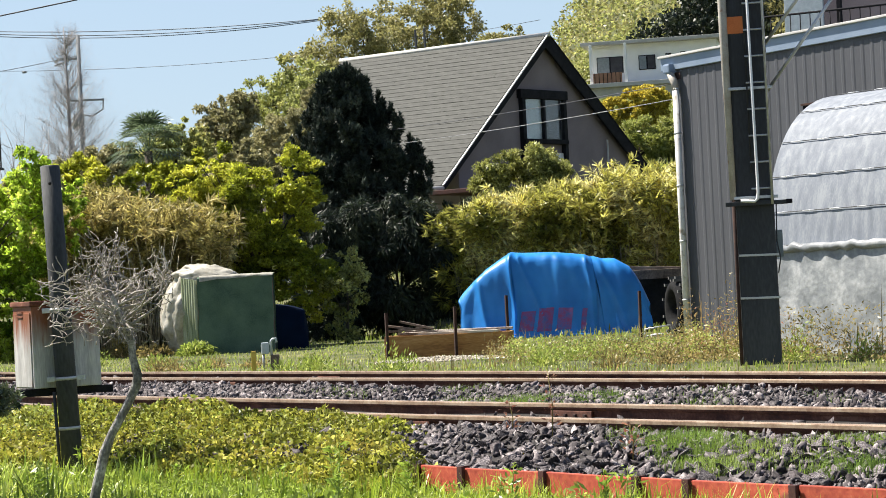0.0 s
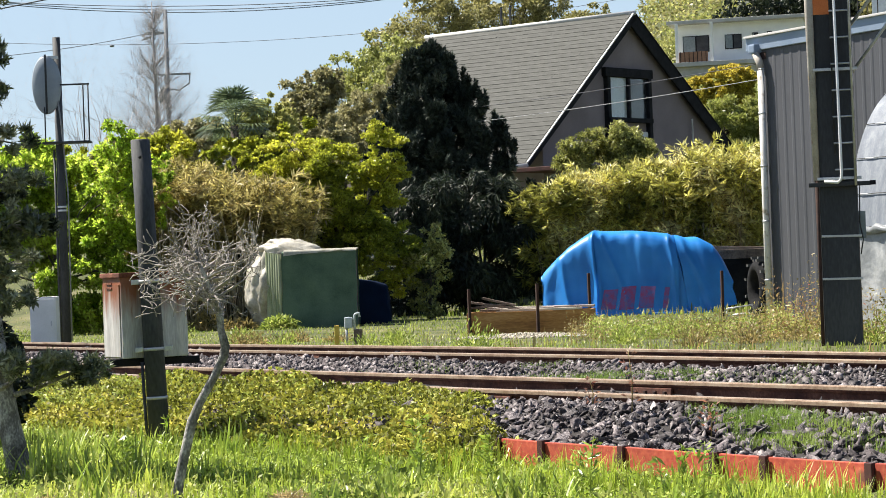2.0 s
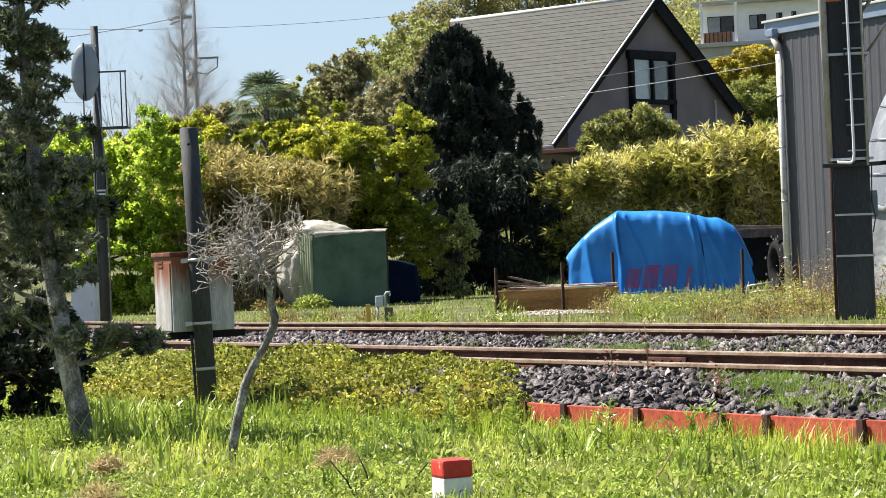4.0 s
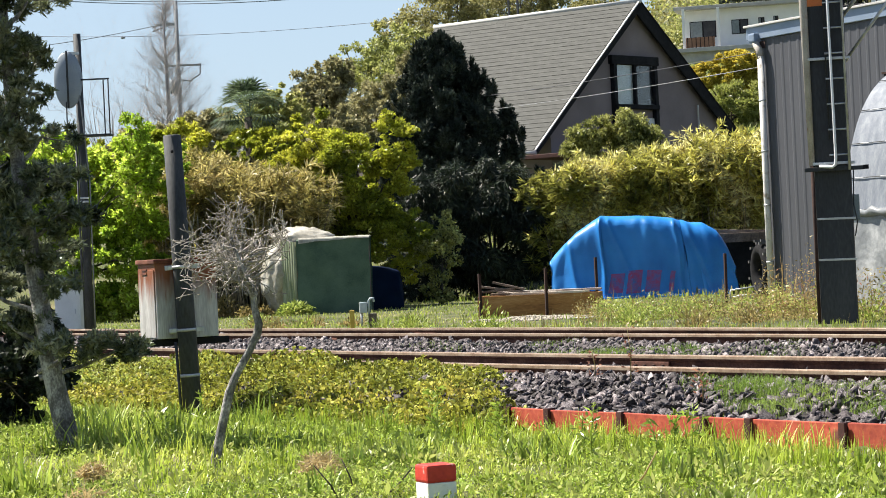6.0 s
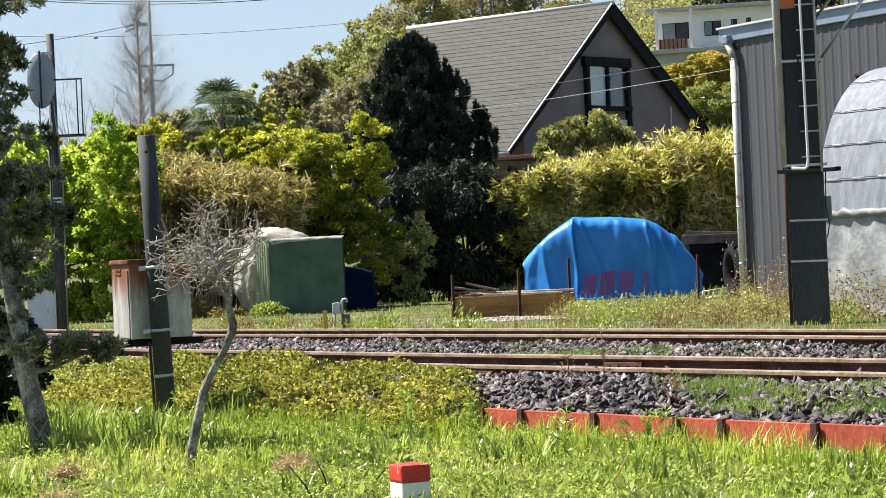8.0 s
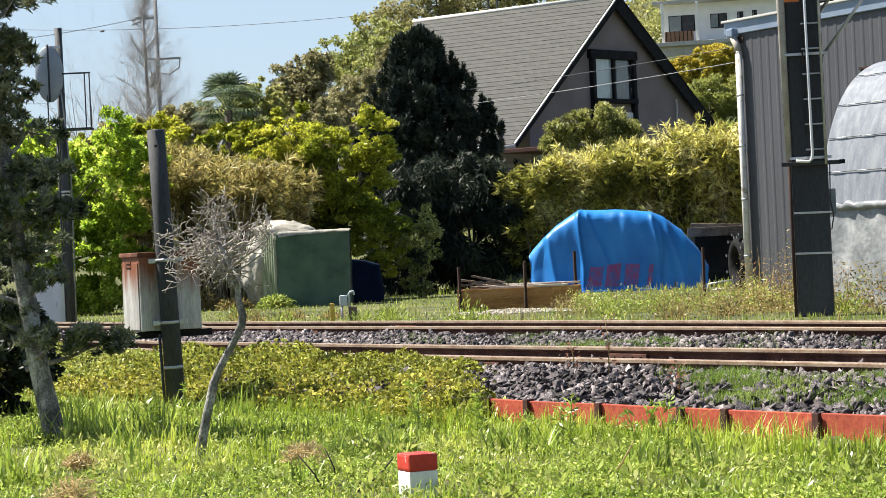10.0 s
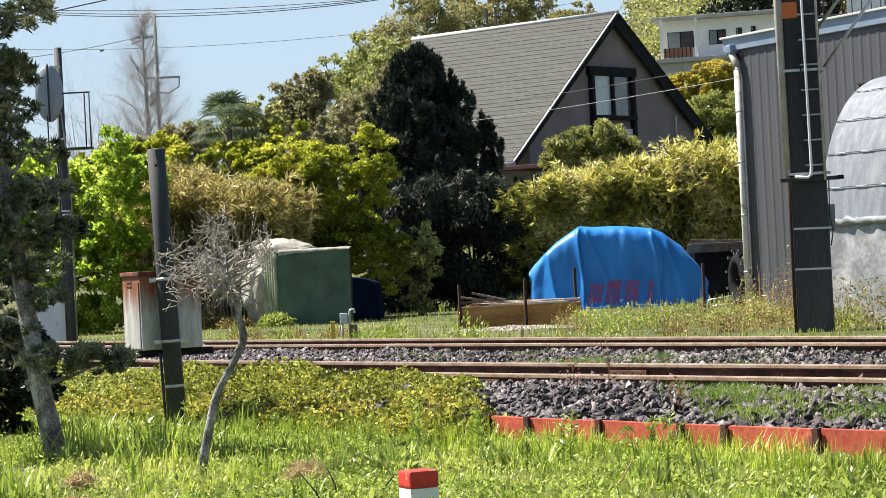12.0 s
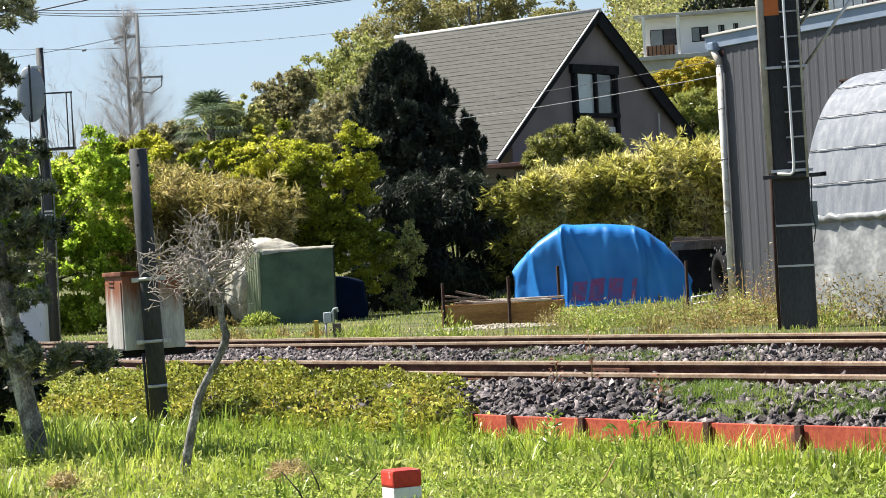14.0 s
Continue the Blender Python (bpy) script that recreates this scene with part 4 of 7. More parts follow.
# ---- yard things ----
def build_green_cover():
    x0, x1, y = -3.26, -1.77, 50.0
    root = thing("covered_stack", "box-shaped stack under a dark green cover and clouded plastic", "covered stack", at=pose(-2.5, y, 0.45))
    w, h, d = 1.50, 1.58, 1.3
    n = 26
    vs, fs = [], []
    # front, top and back as one draped sheet
    path = [(-d / 2 - 0.03, 0.0), (-d / 2, h * 0.5), (-d / 2, h - 0.03), (-d / 2 + 0.04, h), (0, h + 0.02), (d / 2, h), (d / 2, 0)]
    fine = []
    for a, b in zip(path, path[1:]):
        for k in range(7):
            fine.append((a[0] + (b[0] - a[0]) * k / 7, a[1] + (b[1] - a[1]) * k / 7))
    fine.append(path[-1])
    for i in range(n + 1):
        x = -w / 2 + w * i / n
        for (yy, zz) in fine:
            q = noise.noise((x * 3, zz * 2.0, yy)) * 0.025
            vs.append((x + 0.01 * math.sin(zz * 9), yy - q, zz + q * 0.6))
    k = len(fine)
    fs = [(i * k + j, (i + 1) * k + j, (i + 1) * k + j + 1, i * k + j + 1) for i in range(n) for j in range(k - 1)]
    mesh_part("cover", vs, fs, M_GREENTARP, root, "dark green woven cover", smooth=True)
    part("load", box((0, 0, h / 2 - 0.02), (w - 0.06, d - 0.08, h - 0.06)), M_OLDWOOD, root)
    # vertical folds on the side, then the clouded sheet
    vs = []
    for i in range(60):
        t = i / 59
        for z in np.linspace(0.12, h - 0.05, 10):
            vs.append((-w / 2 - 0.02 - 0.32 * t + 0.03 * math.sin(t * 40), -d / 2 + 0.25 * t + 0.05 * math.cos(t * 40) + 0.02 * math.sin(z * 5), z + 0.06 * t))
    fs = [(i * 10 + j, (i + 1) * 10 + j, (i + 1) * 10 + j + 1, i * 10 + j + 1) for i in range(59) for j in range(9)]
    mesh_part("folded_side", vs, fs, material("pale_green_folds", [(0.16, 0.20, 0.10), (0.32, 0.36, 0.22), (0.46, 0.48, 0.34)], scale=3, rough=0.7, bump=0.3, stretch=(4, 4, 0.6), translucent=0.2), root, "pale green hanging folds", smooth=True)
    bm = bmesh.new()
    r = bmesh.ops.create_icosphere(bm, subdivisions=5, radius=1.0)
    for vtx in r["verts"]:
        c = vtx.co.copy()
        q = noise.fractal(c * 2.6, 1.0, 2.0, 4) * 0.16
        r2 = 1 + q
        z = c.z * r2
        p = Vector((c.x * 0.52 * r2 + 0.16 * max(0, z) - 0.1, c.y * 0.55 * r2, z * 0.88))
        vtx.co = p + Vector((-w / 2 - 0.20, 0.05, 0.85))
    part("plastic_sheet", bm, M_GREYSHEET, root, "crumpled cloudy plastic sheet", smooth=True)
    bm = bmesh.new()
    r = bmesh.ops.create_icosphere(bm, subdivisions=5, radius=1.0)
    for vtx in r["verts"]:
        c = vtx.co.copy()
        q = noise.fractal(c * 3.0 + Vector((5, 1, 2)), 1.0, 2.0, 4) * 0.2
        vtx.co = Vector((c.x * 0.70 * (1 + q), c.y * 0.6, c.z * 0.26 * (1 + q) * (1 - 0.35 * c.x) - 0.06 * c.x)) + Vector((-w / 2 + 0.26, 0.05, h - 0.02))
    part("plastic_top", bm, M_GREYSHEET, root, "crumpled cloudy plastic sheet on top", smooth=True)
    # pale strip of the sheet lying over the front edge
    vs = []
    for i in range(41):
        x = -w / 2 + 0.05 + (w + 0.02 - 0.05) * i / 40
        drop = 0.015 + 0.02 * noise.noise((x * 4, 1.1, 0)) + 0.07 * (1 - i / 40) ** 2
        for yy, zz in ((d / 2, h + 0.03), (0.0, h + 0.045), (-d / 2 + 0.03, h + 0.028), (-d / 2 - 0.035, h + 0.012), (-d / 2 - 0.042, h - drop)):
            vs.append((x, yy, zz + 0.012 * noise.noise((x * 6, yy * 3, 2.0))))
    fs = [(i * 5 + j, (i + 1) * 5 + j, (i + 1) * 5 + j + 1, i * 5 + j + 1) for i in range(40) for j in range(4)]
    mesh_part("plastic_edge", vs, fs, M_GREYSHEET, root, "pale plastic strip along the top edge", smooth=True)
    # navy tarp stack beside it, its shade held in the colour
    nb = thing("navy_stack", "low stack under a navy tarpaulin with shade painted into its colour", "covered stack", at=pose(-1.58, 51.6, 0.45))
    bm = box((0, 0, 0.47), (0.78, 1.2, 0.94), bevel=0.06)
    bmesh.ops.subdivide_edges(bm, edges=bm.edges[:], cuts=6, use_grid_fill=True)
    for vtx in bm.verts:
        c = vtx.co
        q = noise.noise(c * 3.1) * 0.05
        vtx.co = Vector((c.x * (1 + 0.16 * (1 - c.z)) + q, c.y * (1 + 0.2 * (1 - c.z)) + q, c.z * (1.02 - 0.30 * max(0.0, c.x + 0.1)) + q * 0.8 * (c.z > 0.1)))
    part("tarpaulin", bm, M_NAVY, nb, smooth=True)


build_green_cover()


def tarp_surface(s, a, grow=0.0, bulge=0.0):
    """The draped tarpaulin: s along its length 0..1, a round its section 0..1 from front hem to back hem."""
    keys = [(0.0, 0.92), (0.02, 1.03), (0.08, 1.28), (0.146, 1.50), (0.22, 1.67), (0.288, 1.82), (0.34, 1.80), (0.5, 1.78), (0.70, 1.71), (0.76, 1.60), (0.86, 1.28), (0.95, 0.88), (1.0, 0.50)]
    h = np.interp(s, [k for k, _ in keys], [q for _, q in keys])
    h += bulge * np.interp(s, [0.74, 0.80, 0.87, 0.93, 0.97, 1.0], [0.0, 0.06, 0.24, 0.33, 0.22, 0.0])
    depth = 0.85 - 0.12 * abs(2 * s - 1) ** 3
    fr = 2 * a if a <= 0.5 else 2 * (1 - a)
    e = 0.36
    sn = (math.sin(math.pi / 2 * fr) ** 0.9) ** (1 / e) if fr > 1e-6 else 0.0
    c = math.sqrt(max(0.0, 1 - sn * sn)) * (1 if a <= 0.5 else -1)
    y = -(depth + grow) * math.copysign(abs(c) ** e, c)
    z = (h + grow) * abs(sn) ** e
    low = 1 - min(1, z / h)
    flare = 0.16 * low ** 2
    y += -flare if c > 0 else flare
    fold = 0.018 * math.sin(s * 31 + 5 * math.sin(s * 7)) * (0.25 + low) + 0.09 * noise.noise((s * 5, a * 4, 1.3)) + 0.018 * noise.noise((s * 24, a * 9, 3.1))
    ridge = 0.11 * math.exp(-abs(s - 0.288 - 0.015 * low) / 0.016) + 0.05 * math.exp(-abs(s - 0.33 - 0.16 * low) / 0.012) + 0.06 * math.exp(-abs(s - 0.70 - 0.03 * low) / 0.014) + 0.02 * math.exp(-((s - 0.55 + 0.05 * low) / 0.02) ** 2) * (1 - low) + 0.04 * math.exp(-((s - 0.10 - 0.05 * low) / 0.014) ** 2) + 0.04 * math.exp(-((s - 0.775 - 0.10 * low) / 0.018) ** 2)
    y -= (fold + ridge) * (1 if c > 0 else -1)
    x = -1.98 + (3.78 + 0.18 * bulge) * s + 0.05 * noise.noise((a * 6, s * 3, 4.4)) * (1 if 0.02 < s < 0.98 else 1)
    sag = 0.03 * noise.noise((s * 5, a * 4, 7.7))
    return (x, y, max(0.0, z + sag))


def tarp_piece(name, s0, s1, ns, root, mat=None, a0=0.0, a1=1.0, na=56, grow=0.0, ends=False, label="", pivot=(0, 0, 0), bulge=0.0, slant=0.0):
    vs = [tuple(Vector(tarp_surface(s0 + (s1 - s0) * i / ns + slant * j / na, a0 + (a1 - a0) * j / na, grow, bulge)) - Vector(pivot)) for i in range(ns + 1) for j in range(na + 1)]
    k = na + 1
    fs = [(i * k + j, (i + 1) * k + j, (i + 1) * k + j + 1, i * k + j + 1) for i in range(ns) for j in range(na)]
    if ends:
        fs += [tuple(reversed(range(k))), tuple(ns * k + j for j in range(k))]
    o = mesh_part(name, vs, fs, mat or M_BLUETARP, root, label, smooth=True)
    o.location = pivot
    return o


def build_tarp():
    root = thing("tarped_machine", "farm machine wrapped in a bright blue tarpaulin", "covered machine", at=pose(4.05, 51.2, 0.44, 0, 0, -4))
    tarp_piece("tarpaulin", 0.0, 1.0, 130, root, ends=True)
    flap = tarp_piece("loose_end", 0.745, 1.0, 44, root, grow=0.012, ends=True, label="loose end of the tarpaulin stirring in the wind", pivot=(1.05, 0, 1.5), bulge=1.0)
    front = tarp_piece("loose_front", 0.305, 0.74, 56, root, a0=0.004, a1=0.33, na=26, grow=0.022, label="loose front sheet of the tarpaulin", pivot=(0.1, -0.85, 1.55))
    for s0, s1, a0, a1 in ((0.318, 0.395, 0.024, 0.090), (0.415, 0.495, 0.020, 0.098), (0.520, 0.600, 0.022, 0.096), (0.650, 0.676, 0.020, 0.094)):
        p = tarp_piece("printed_bar", s0, s1, 8, front, M_TARPRED, a0, a1, 6, 0.034, label="faded red printed block", slant=0.016)
        p.location = (-0.1, 0.85, -1.55)
    part("hem", box((0.0, -1.08, 0.045), (3.5, 0.24, 0.07), bevel=0.02), M_BLUETARP, root, "tarpaulin hem spread on the grass")
    return root, flap, front


TARP, TARP_END, TARP_FRONT = build_tarp()


def build_bin():
    root = thing("timber_bin", "ochre board bin topped with loose weathered planks", "timber bin", at=pose(1.40, 39.6, 0.44, 0, 0, -8))
    w, d, h = 1.96, 0.9, 0.40
    part("front_board", box((0, -d / 2, h / 2), (w, 0.03, h), bevel=0.004), M_BINWOOD, root)
    part("back_board", box((0, d / 2, h / 2), (w, 0.03, h), bevel=0.004), M_BINWOOD, root)
    for s in (-1, 1):
        part("end_board", box((s * w / 2, 0, h / 2), (0.03, d, h), bevel=0.004), M_BINWOOD, root)
    part("fill", box((0, 0, h / 2 - 0.05), (w - 0.04, d - 0.04, h - 0.1)), M_OLDWOOD, root)
    for i in range(7):
        o = part("loose_plank", box((0, 0, 0), (random.uniform(0.9, 1.7), 0.14, 0.035), bevel=0.004), M_OLDWOOD if i % 3 else M_PALEWOOD)
        o.matrix_basis = pose(1.40 + random.uniform(-0.30, 0.35), 39.6 - 0.38 + i * 0.13, 0.44 + h + 0.02 + 0.004 * i, 0, random.uniform(-1.2, 1.2), -8 + random.uniform(-9, 9))
        tagged(o, "weathered loose plank lying across a board bin", "plank", "planks on the bin")
    for dz, ang, ln in ((0.10, 9, 0.8), (0.16, 14, 0.55), (0.09, -4, 0.6)):
        o = part("loose_plank", box((0, 0, 0), (ln, 0.12, 0.035), bevel=0.004), M_OLDWOOD)
        o.matrix_basis = pose(0.72 + 0.1 * ang / 9, 39.5, 0.44 + h + dz, 0, ang, -6)
        tagged(o, "weathered loose plank lying across a board bin", "plank", "planks on the bin")
    o = part("paving_slab", box((0, 0, 0), (1.9, 1.0, 0.05), bevel=0.01), M_CONCRETE)
    o.matrix_basis = pose(1.7, 37.4, 0.47, 0, 0, -10)
    tagged(o, "pale concrete slab lying in the grass", "slab")


build_bin()


def build_stakes():
    for x, y, h, mat in ((1.47, 39.0, 0.83, M_STAKE), (2.42, 41.0, 0.96, M_STAKE), (4.72, 41.8, 0.92, M_STAKE), (0.40, 39.2, 0.78, M_STAKE)):
        o = part("stake", box((0, 0, h / 2), (0.045, 0.045, h), bevel=0.006), mat)
        o.matrix_basis = pose(x, y, 0.44, 0, random.uniform(-1.5, 1.5), 20)
        tagged(o, "thin rust-brown steel stake in the grass", "stake", "stakes in the yard")


build_stakes()


def build_standpipe():
    root = thing("gas_meter", "pale meter on pipes between low posts", "meter", at=pose(-1.45, 37.2, 0.44))
    part("meter_body", box((0.0, 0, 0.36), (0.12, 0.10, 0.17), bevel=0.02), M_METER, root)
    tubes("pipe", [[((-0.03, 0, 0), 0.02), ((-0.03, 0, 0.3), 0.02)]], M_GALV, root)
    tubes("pipe", [[((0.09, 0, 0.25), 0.02), ((0.09, 0, 0.46), 0.02), ((0.11, 0, 0.49), 0.02), ((0.16, 0, 0.50), 0.02), ((0.17, 0, 0.44), 0.02)]], M_METER, root, "pale bent pipe")
    part("side_post", box((0.14, 0.02, 0.13), (0.13, 0.12, 0.26), bevel=0.01), M_OLDWOOD, root)
    o = part("yellow_post", box((0, 0, 0.16), (0.07, 0.07, 0.34), bevel=0.008), M_YELLOWPOST)
    o.matrix_basis = pose(-1.62, 37.0, 0.44)
    tagged(o, "short yellow-painted marker post in the grass", "post")


build_standpipe()


def build_back_corner():
    # lean-to with a tyre beside the shed
    root = thing("lean_to", "low dark lean-to with a grey board roof", "lean-to", at=pose(6.2, 52.6, 0.44, 0, 0, -8))
    part("roof", box((0.2, 0, 1.34), (1.5, 1.2, 0.10), pose(0, 0, 0, 0, 3, 0), bevel=0.01), M_OLDWOOD, root)
    part("fascia", box((0.2, -0.62, 1.22), (1.5, 0.05, 0.20), bevel=0.01), M_OLDWOOD, root)
    part("back_panel", box((0.2, 0.5, 0.6), (1.4, 0.05, 1.2)), M_DARKTRIM, root)
    for xx in (-0.45, 0.9):
        part("upright", box((xx, -0.5, 0.6), (0.10, 0.10, 1.25), bevel=0.01), M_OLDWOOD, root)
    t = thing("tyre", "large black tractor tyre standing beside the shed", "tyre", at=pose(5.90, 45.5, 1.0, 0, 0, 9))
    bm = bmesh.new()
    n, m = 40, 10
    vs = []
    for i in range(n):
        an = 2 * math.pi * i / n
        for j in range(m):
            b = 2 * math.pi * j / m
            r = 0.40 + 0.15 * math.cos(b)
            vs.append((0.17 * math.sin(b), r * math.cos(an), r * math.sin(an)))
    fs = [(i * m + j, ((i + 1) % n) * m + j, ((i + 1) % n) * m + (j + 1) % m, i * m + (j + 1) % m) for i in range(n) for j in range(m)]
    mesh_part("carcass", vs, fs, M_TYRE, t, smooth=True)
    for i in range(22):
        an = 2 * math.pi * i / 22
        part("lug", box((0.04 * (-1) ** i, 0.56 * math.cos(an), 0.56 * math.sin(an)), (0.26, 0.06, 0.05)), M_TREAD, t, "greyed tread lug")
    r = thing("scrap_frame", "small pale tubular scrap frame by the downpipe", "scrap", at=pose(4.95, 41.2, 0.44))
    tubes("loop", [[((-0.25, 0, 0.02), 0.015), ((-0.22, 0, 0.28), 0.015), ((0.2, 0.05, 0.33), 0.015), ((0.3, 0.05, 0.02), 0.015)]], M_GALV, r)
    tubes("crossbar", [[((-0.23, 0, 0.16), 0.012), ((0.25, 0.05, 0.2), 0.012)]], M_GALV, r)
    part("sack", box((0.05, 0.1, 0.1), (0.34, 0.2, 0.2), bevel=0.06), M_GREYSHEET, r, "crumpled pale sack")


build_back_corner()


def build_signal_pole():
    root = thing("mirror_pole", "slim grey pole with a round plate and steel cage", "pole", at=pose(-6.14, 40.0, 0.42))
    tubes("shaft", [[((0, 0, 0), 0.075), ((0, 0, 2.5), 0.068), ((0, 0, 5.13), 0.062)]], M_POST, root, sides=14)
    bm = bmesh.new()
    vs = []
    n = 40
    for k, (r, y) in enumerate(((0.0, -0.02), (0.5, -0.01), (0.93, 0.02), (1.0, 0.05), (0.97, 0.07))):
        for i in range(n):
            an = 2 * math.pi * i / n
            vs.append((-0.17 + 0.24 * r * math.cos(an), y - 0.12, 4.36 + 0.48 * r * math.sin(an)))
    fs = [(k * n + i, k * n + (i + 1) % n, (k + 1) * n + (i + 1) % n, (k + 1) * n + i) for k in range(4) for i in range(n)]
    mesh_part("round_plate", vs, fs, material("pale_blue_grey_plate", [(0.24, 0.28, 0.32), (0.32, 0.36, 0.40)], scale=3, rough=0.45, bump=0.05), root, "pale grey round plate", smooth=True)
    part("plate_bracket", box((-0.1, -0.06, 4.80), (0.26, 0.05, 0.05)), M_GALV, root)
    part("plate_strip", box((-0.16, -0.19, 4.36), (0.03, 0.03, 0.96)), M_BIGPOLE, root)
    for x in (-0.21, 0.42, 0.50):
        tubes("cage_post", [[((x, -0.1, 3.42), 0.012), ((x, -0.1, 4.35 if x > 0 else 4.0), 0.012)]], M_BIGPOLE, root)
    tubes("cage_top", [[((0.05, -0.1, 4.35), 0.014), ((0.52, -0.1, 4.35), 0.014)]], M_BIGPOLE, root)
    part("cage_floor", box((0.14, -0.1, 3.41), (0.76, 0.36, 0.03)), M_POST, root)
    tubes("cable", [[((-0.06, -0.08, 4.7), 0.012), ((0.05, -0.09, 3.7), 0.014), ((0.12, -0.09, 2.6), 0.012), ((0.10, -0.09, 0.2), 0.012)]], M_CABLEPALE, root, "pale loose cable")
    tubes("conduit", [[((-0.09, -0.03, 3.3), 0.02), ((-0.09, -0.03, 0.1), 0.02)]], M_CABLE, root)
    for h in (2.30, 2.36):
        tubes("strap", [[((0, 0, h), 0.078), ((0, 0, h + 0.03), 0.078)]], M_WHITE, root, "pale strap", sides=14)
    cab = thing("equipment_cabinet", "white steel equipment cabinet on the trackside", "cabinet", at=pose(-6.38, 39.4, 0.42))
    part("body", box((0, 0, 0.48), (0.42, 0.34, 0.9), bevel=0.01), M_WHITE, cab)
    d = part("door", box((0, -0.178, 0.48), (0.36, 0.015, 0.82), bevel=0.004), M_WHITE, cab)
    part("handle", box((0.13, -0.19, 0.5), (0.02, 0.02, 0.08)), M_GALV, d)


build_signal_pole()


def build_marker():
    x, y = -0.125, 10.5
    z = float(ground_height(x, y)) - 0.025
    root = thing("boundary_marker", "square concrete marker post painted red over white", "marker post", at=pose(x, y, z, 0, 0, 24))
    part("white_base", box((0, 0, 0.0), (0.138, 0.138, 0.318), bevel=0.008), M_WHITE, root, "white painted base")
    part("red_cap", box((0, 0, 0.198), (0.142, 0.142, 0.078), bevel=0.012), M_SIGNALRED, root, "red painted cap")


build_marker()


# ---- wires and distant poles ----
def sag_line(a, b, sag, r, n=24):
    a, b = Vector(a), Vector(b)
    return [(a + (b - a) * (i / n) - Vector((0, 0, sag * 4 * (i / n) * (1 - i / n))), r) for i in range(n + 1)]


def build_wires():
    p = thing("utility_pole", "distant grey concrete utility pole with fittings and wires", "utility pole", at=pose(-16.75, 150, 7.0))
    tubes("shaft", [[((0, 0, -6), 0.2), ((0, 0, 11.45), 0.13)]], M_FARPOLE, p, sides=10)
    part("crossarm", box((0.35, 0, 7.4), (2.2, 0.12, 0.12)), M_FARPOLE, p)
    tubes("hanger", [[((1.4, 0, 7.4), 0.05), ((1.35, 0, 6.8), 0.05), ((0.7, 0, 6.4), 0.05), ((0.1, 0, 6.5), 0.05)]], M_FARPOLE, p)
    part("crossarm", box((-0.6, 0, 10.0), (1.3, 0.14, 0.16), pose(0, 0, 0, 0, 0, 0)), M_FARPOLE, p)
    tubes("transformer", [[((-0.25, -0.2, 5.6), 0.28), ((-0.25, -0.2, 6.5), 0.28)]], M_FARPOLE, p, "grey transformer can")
    def slung(pts, y, x0, x1, r, mat, label):
        """A wire that hangs through three known places of one upright plane."""
        (xa, za), (xb, zb), (xc, zc) = pts
        line = []
        for i in range(41):
            x = x0 + (x1 - x0) * i / 40
            z = za * (x - xb) * (x - xc) / ((xa - xb) * (xa - xc)) + zb * (x - xa) * (x - xc) / ((xb - xa) * (xb - xc)) + zc * (x - xa) * (x - xb) / ((xc - xa) * (xc - xb))
            line.append((Vector((x, y, z)), r))
        tagged(tubes("overhead_wire", [line], mat, sides=5), label, "wire", "overhead wires")
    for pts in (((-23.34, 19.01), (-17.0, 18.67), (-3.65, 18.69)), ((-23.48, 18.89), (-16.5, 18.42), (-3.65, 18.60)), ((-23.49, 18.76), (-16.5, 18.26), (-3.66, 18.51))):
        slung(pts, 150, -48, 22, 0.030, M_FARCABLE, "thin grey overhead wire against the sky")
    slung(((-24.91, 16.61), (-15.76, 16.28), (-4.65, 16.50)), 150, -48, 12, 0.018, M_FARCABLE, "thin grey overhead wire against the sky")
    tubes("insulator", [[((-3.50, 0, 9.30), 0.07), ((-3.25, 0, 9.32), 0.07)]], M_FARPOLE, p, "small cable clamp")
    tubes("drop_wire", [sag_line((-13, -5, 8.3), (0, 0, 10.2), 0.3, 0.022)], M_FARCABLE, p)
    for z in (9.95, 10.2):
        tubes("insulator", [[((-1.5, 0, z - 0.35), 0.055), ((-0.5, 0, z), 0.055)]], M_FARPOLE, p, "dark strain insulator")
    for xa, za, xb, zb in ((-5.86, 5.51, -4.24, 5.81), (-5.88, 5.74, -5.38, 5.87), (-5.65, 5.75, -5.21, 5.86), (-6.16, 5.75, -5.70, 5.89)):
        g = (zb - za) / (xb - xa)
        w = tubes("overhead_wire", [sag_line((-16, 36, za + g * (-16 - xa) + 0.4), (2, 36, za + g * (2 - xa)), 0.03, 0.011)], M_CABLE, sides=5)
        tagged(w, "black line wire slung over the trackside pole", "wire", "overhead wires")
    for z0, z1, m in ((5.35, 4.72, M_CABLEPALE), (5.78, 5.0, M_CABLE)):
        w = tubes("overhead_wire", [sag_line((-2.2, 74, z0 + 0.5), (5.75, 43.6, z1), 0.12, 0.0075)], m, sides=5)
        tagged(w, "thin service wire slung to the shed", "wire", "overhead wires")


build_wires()


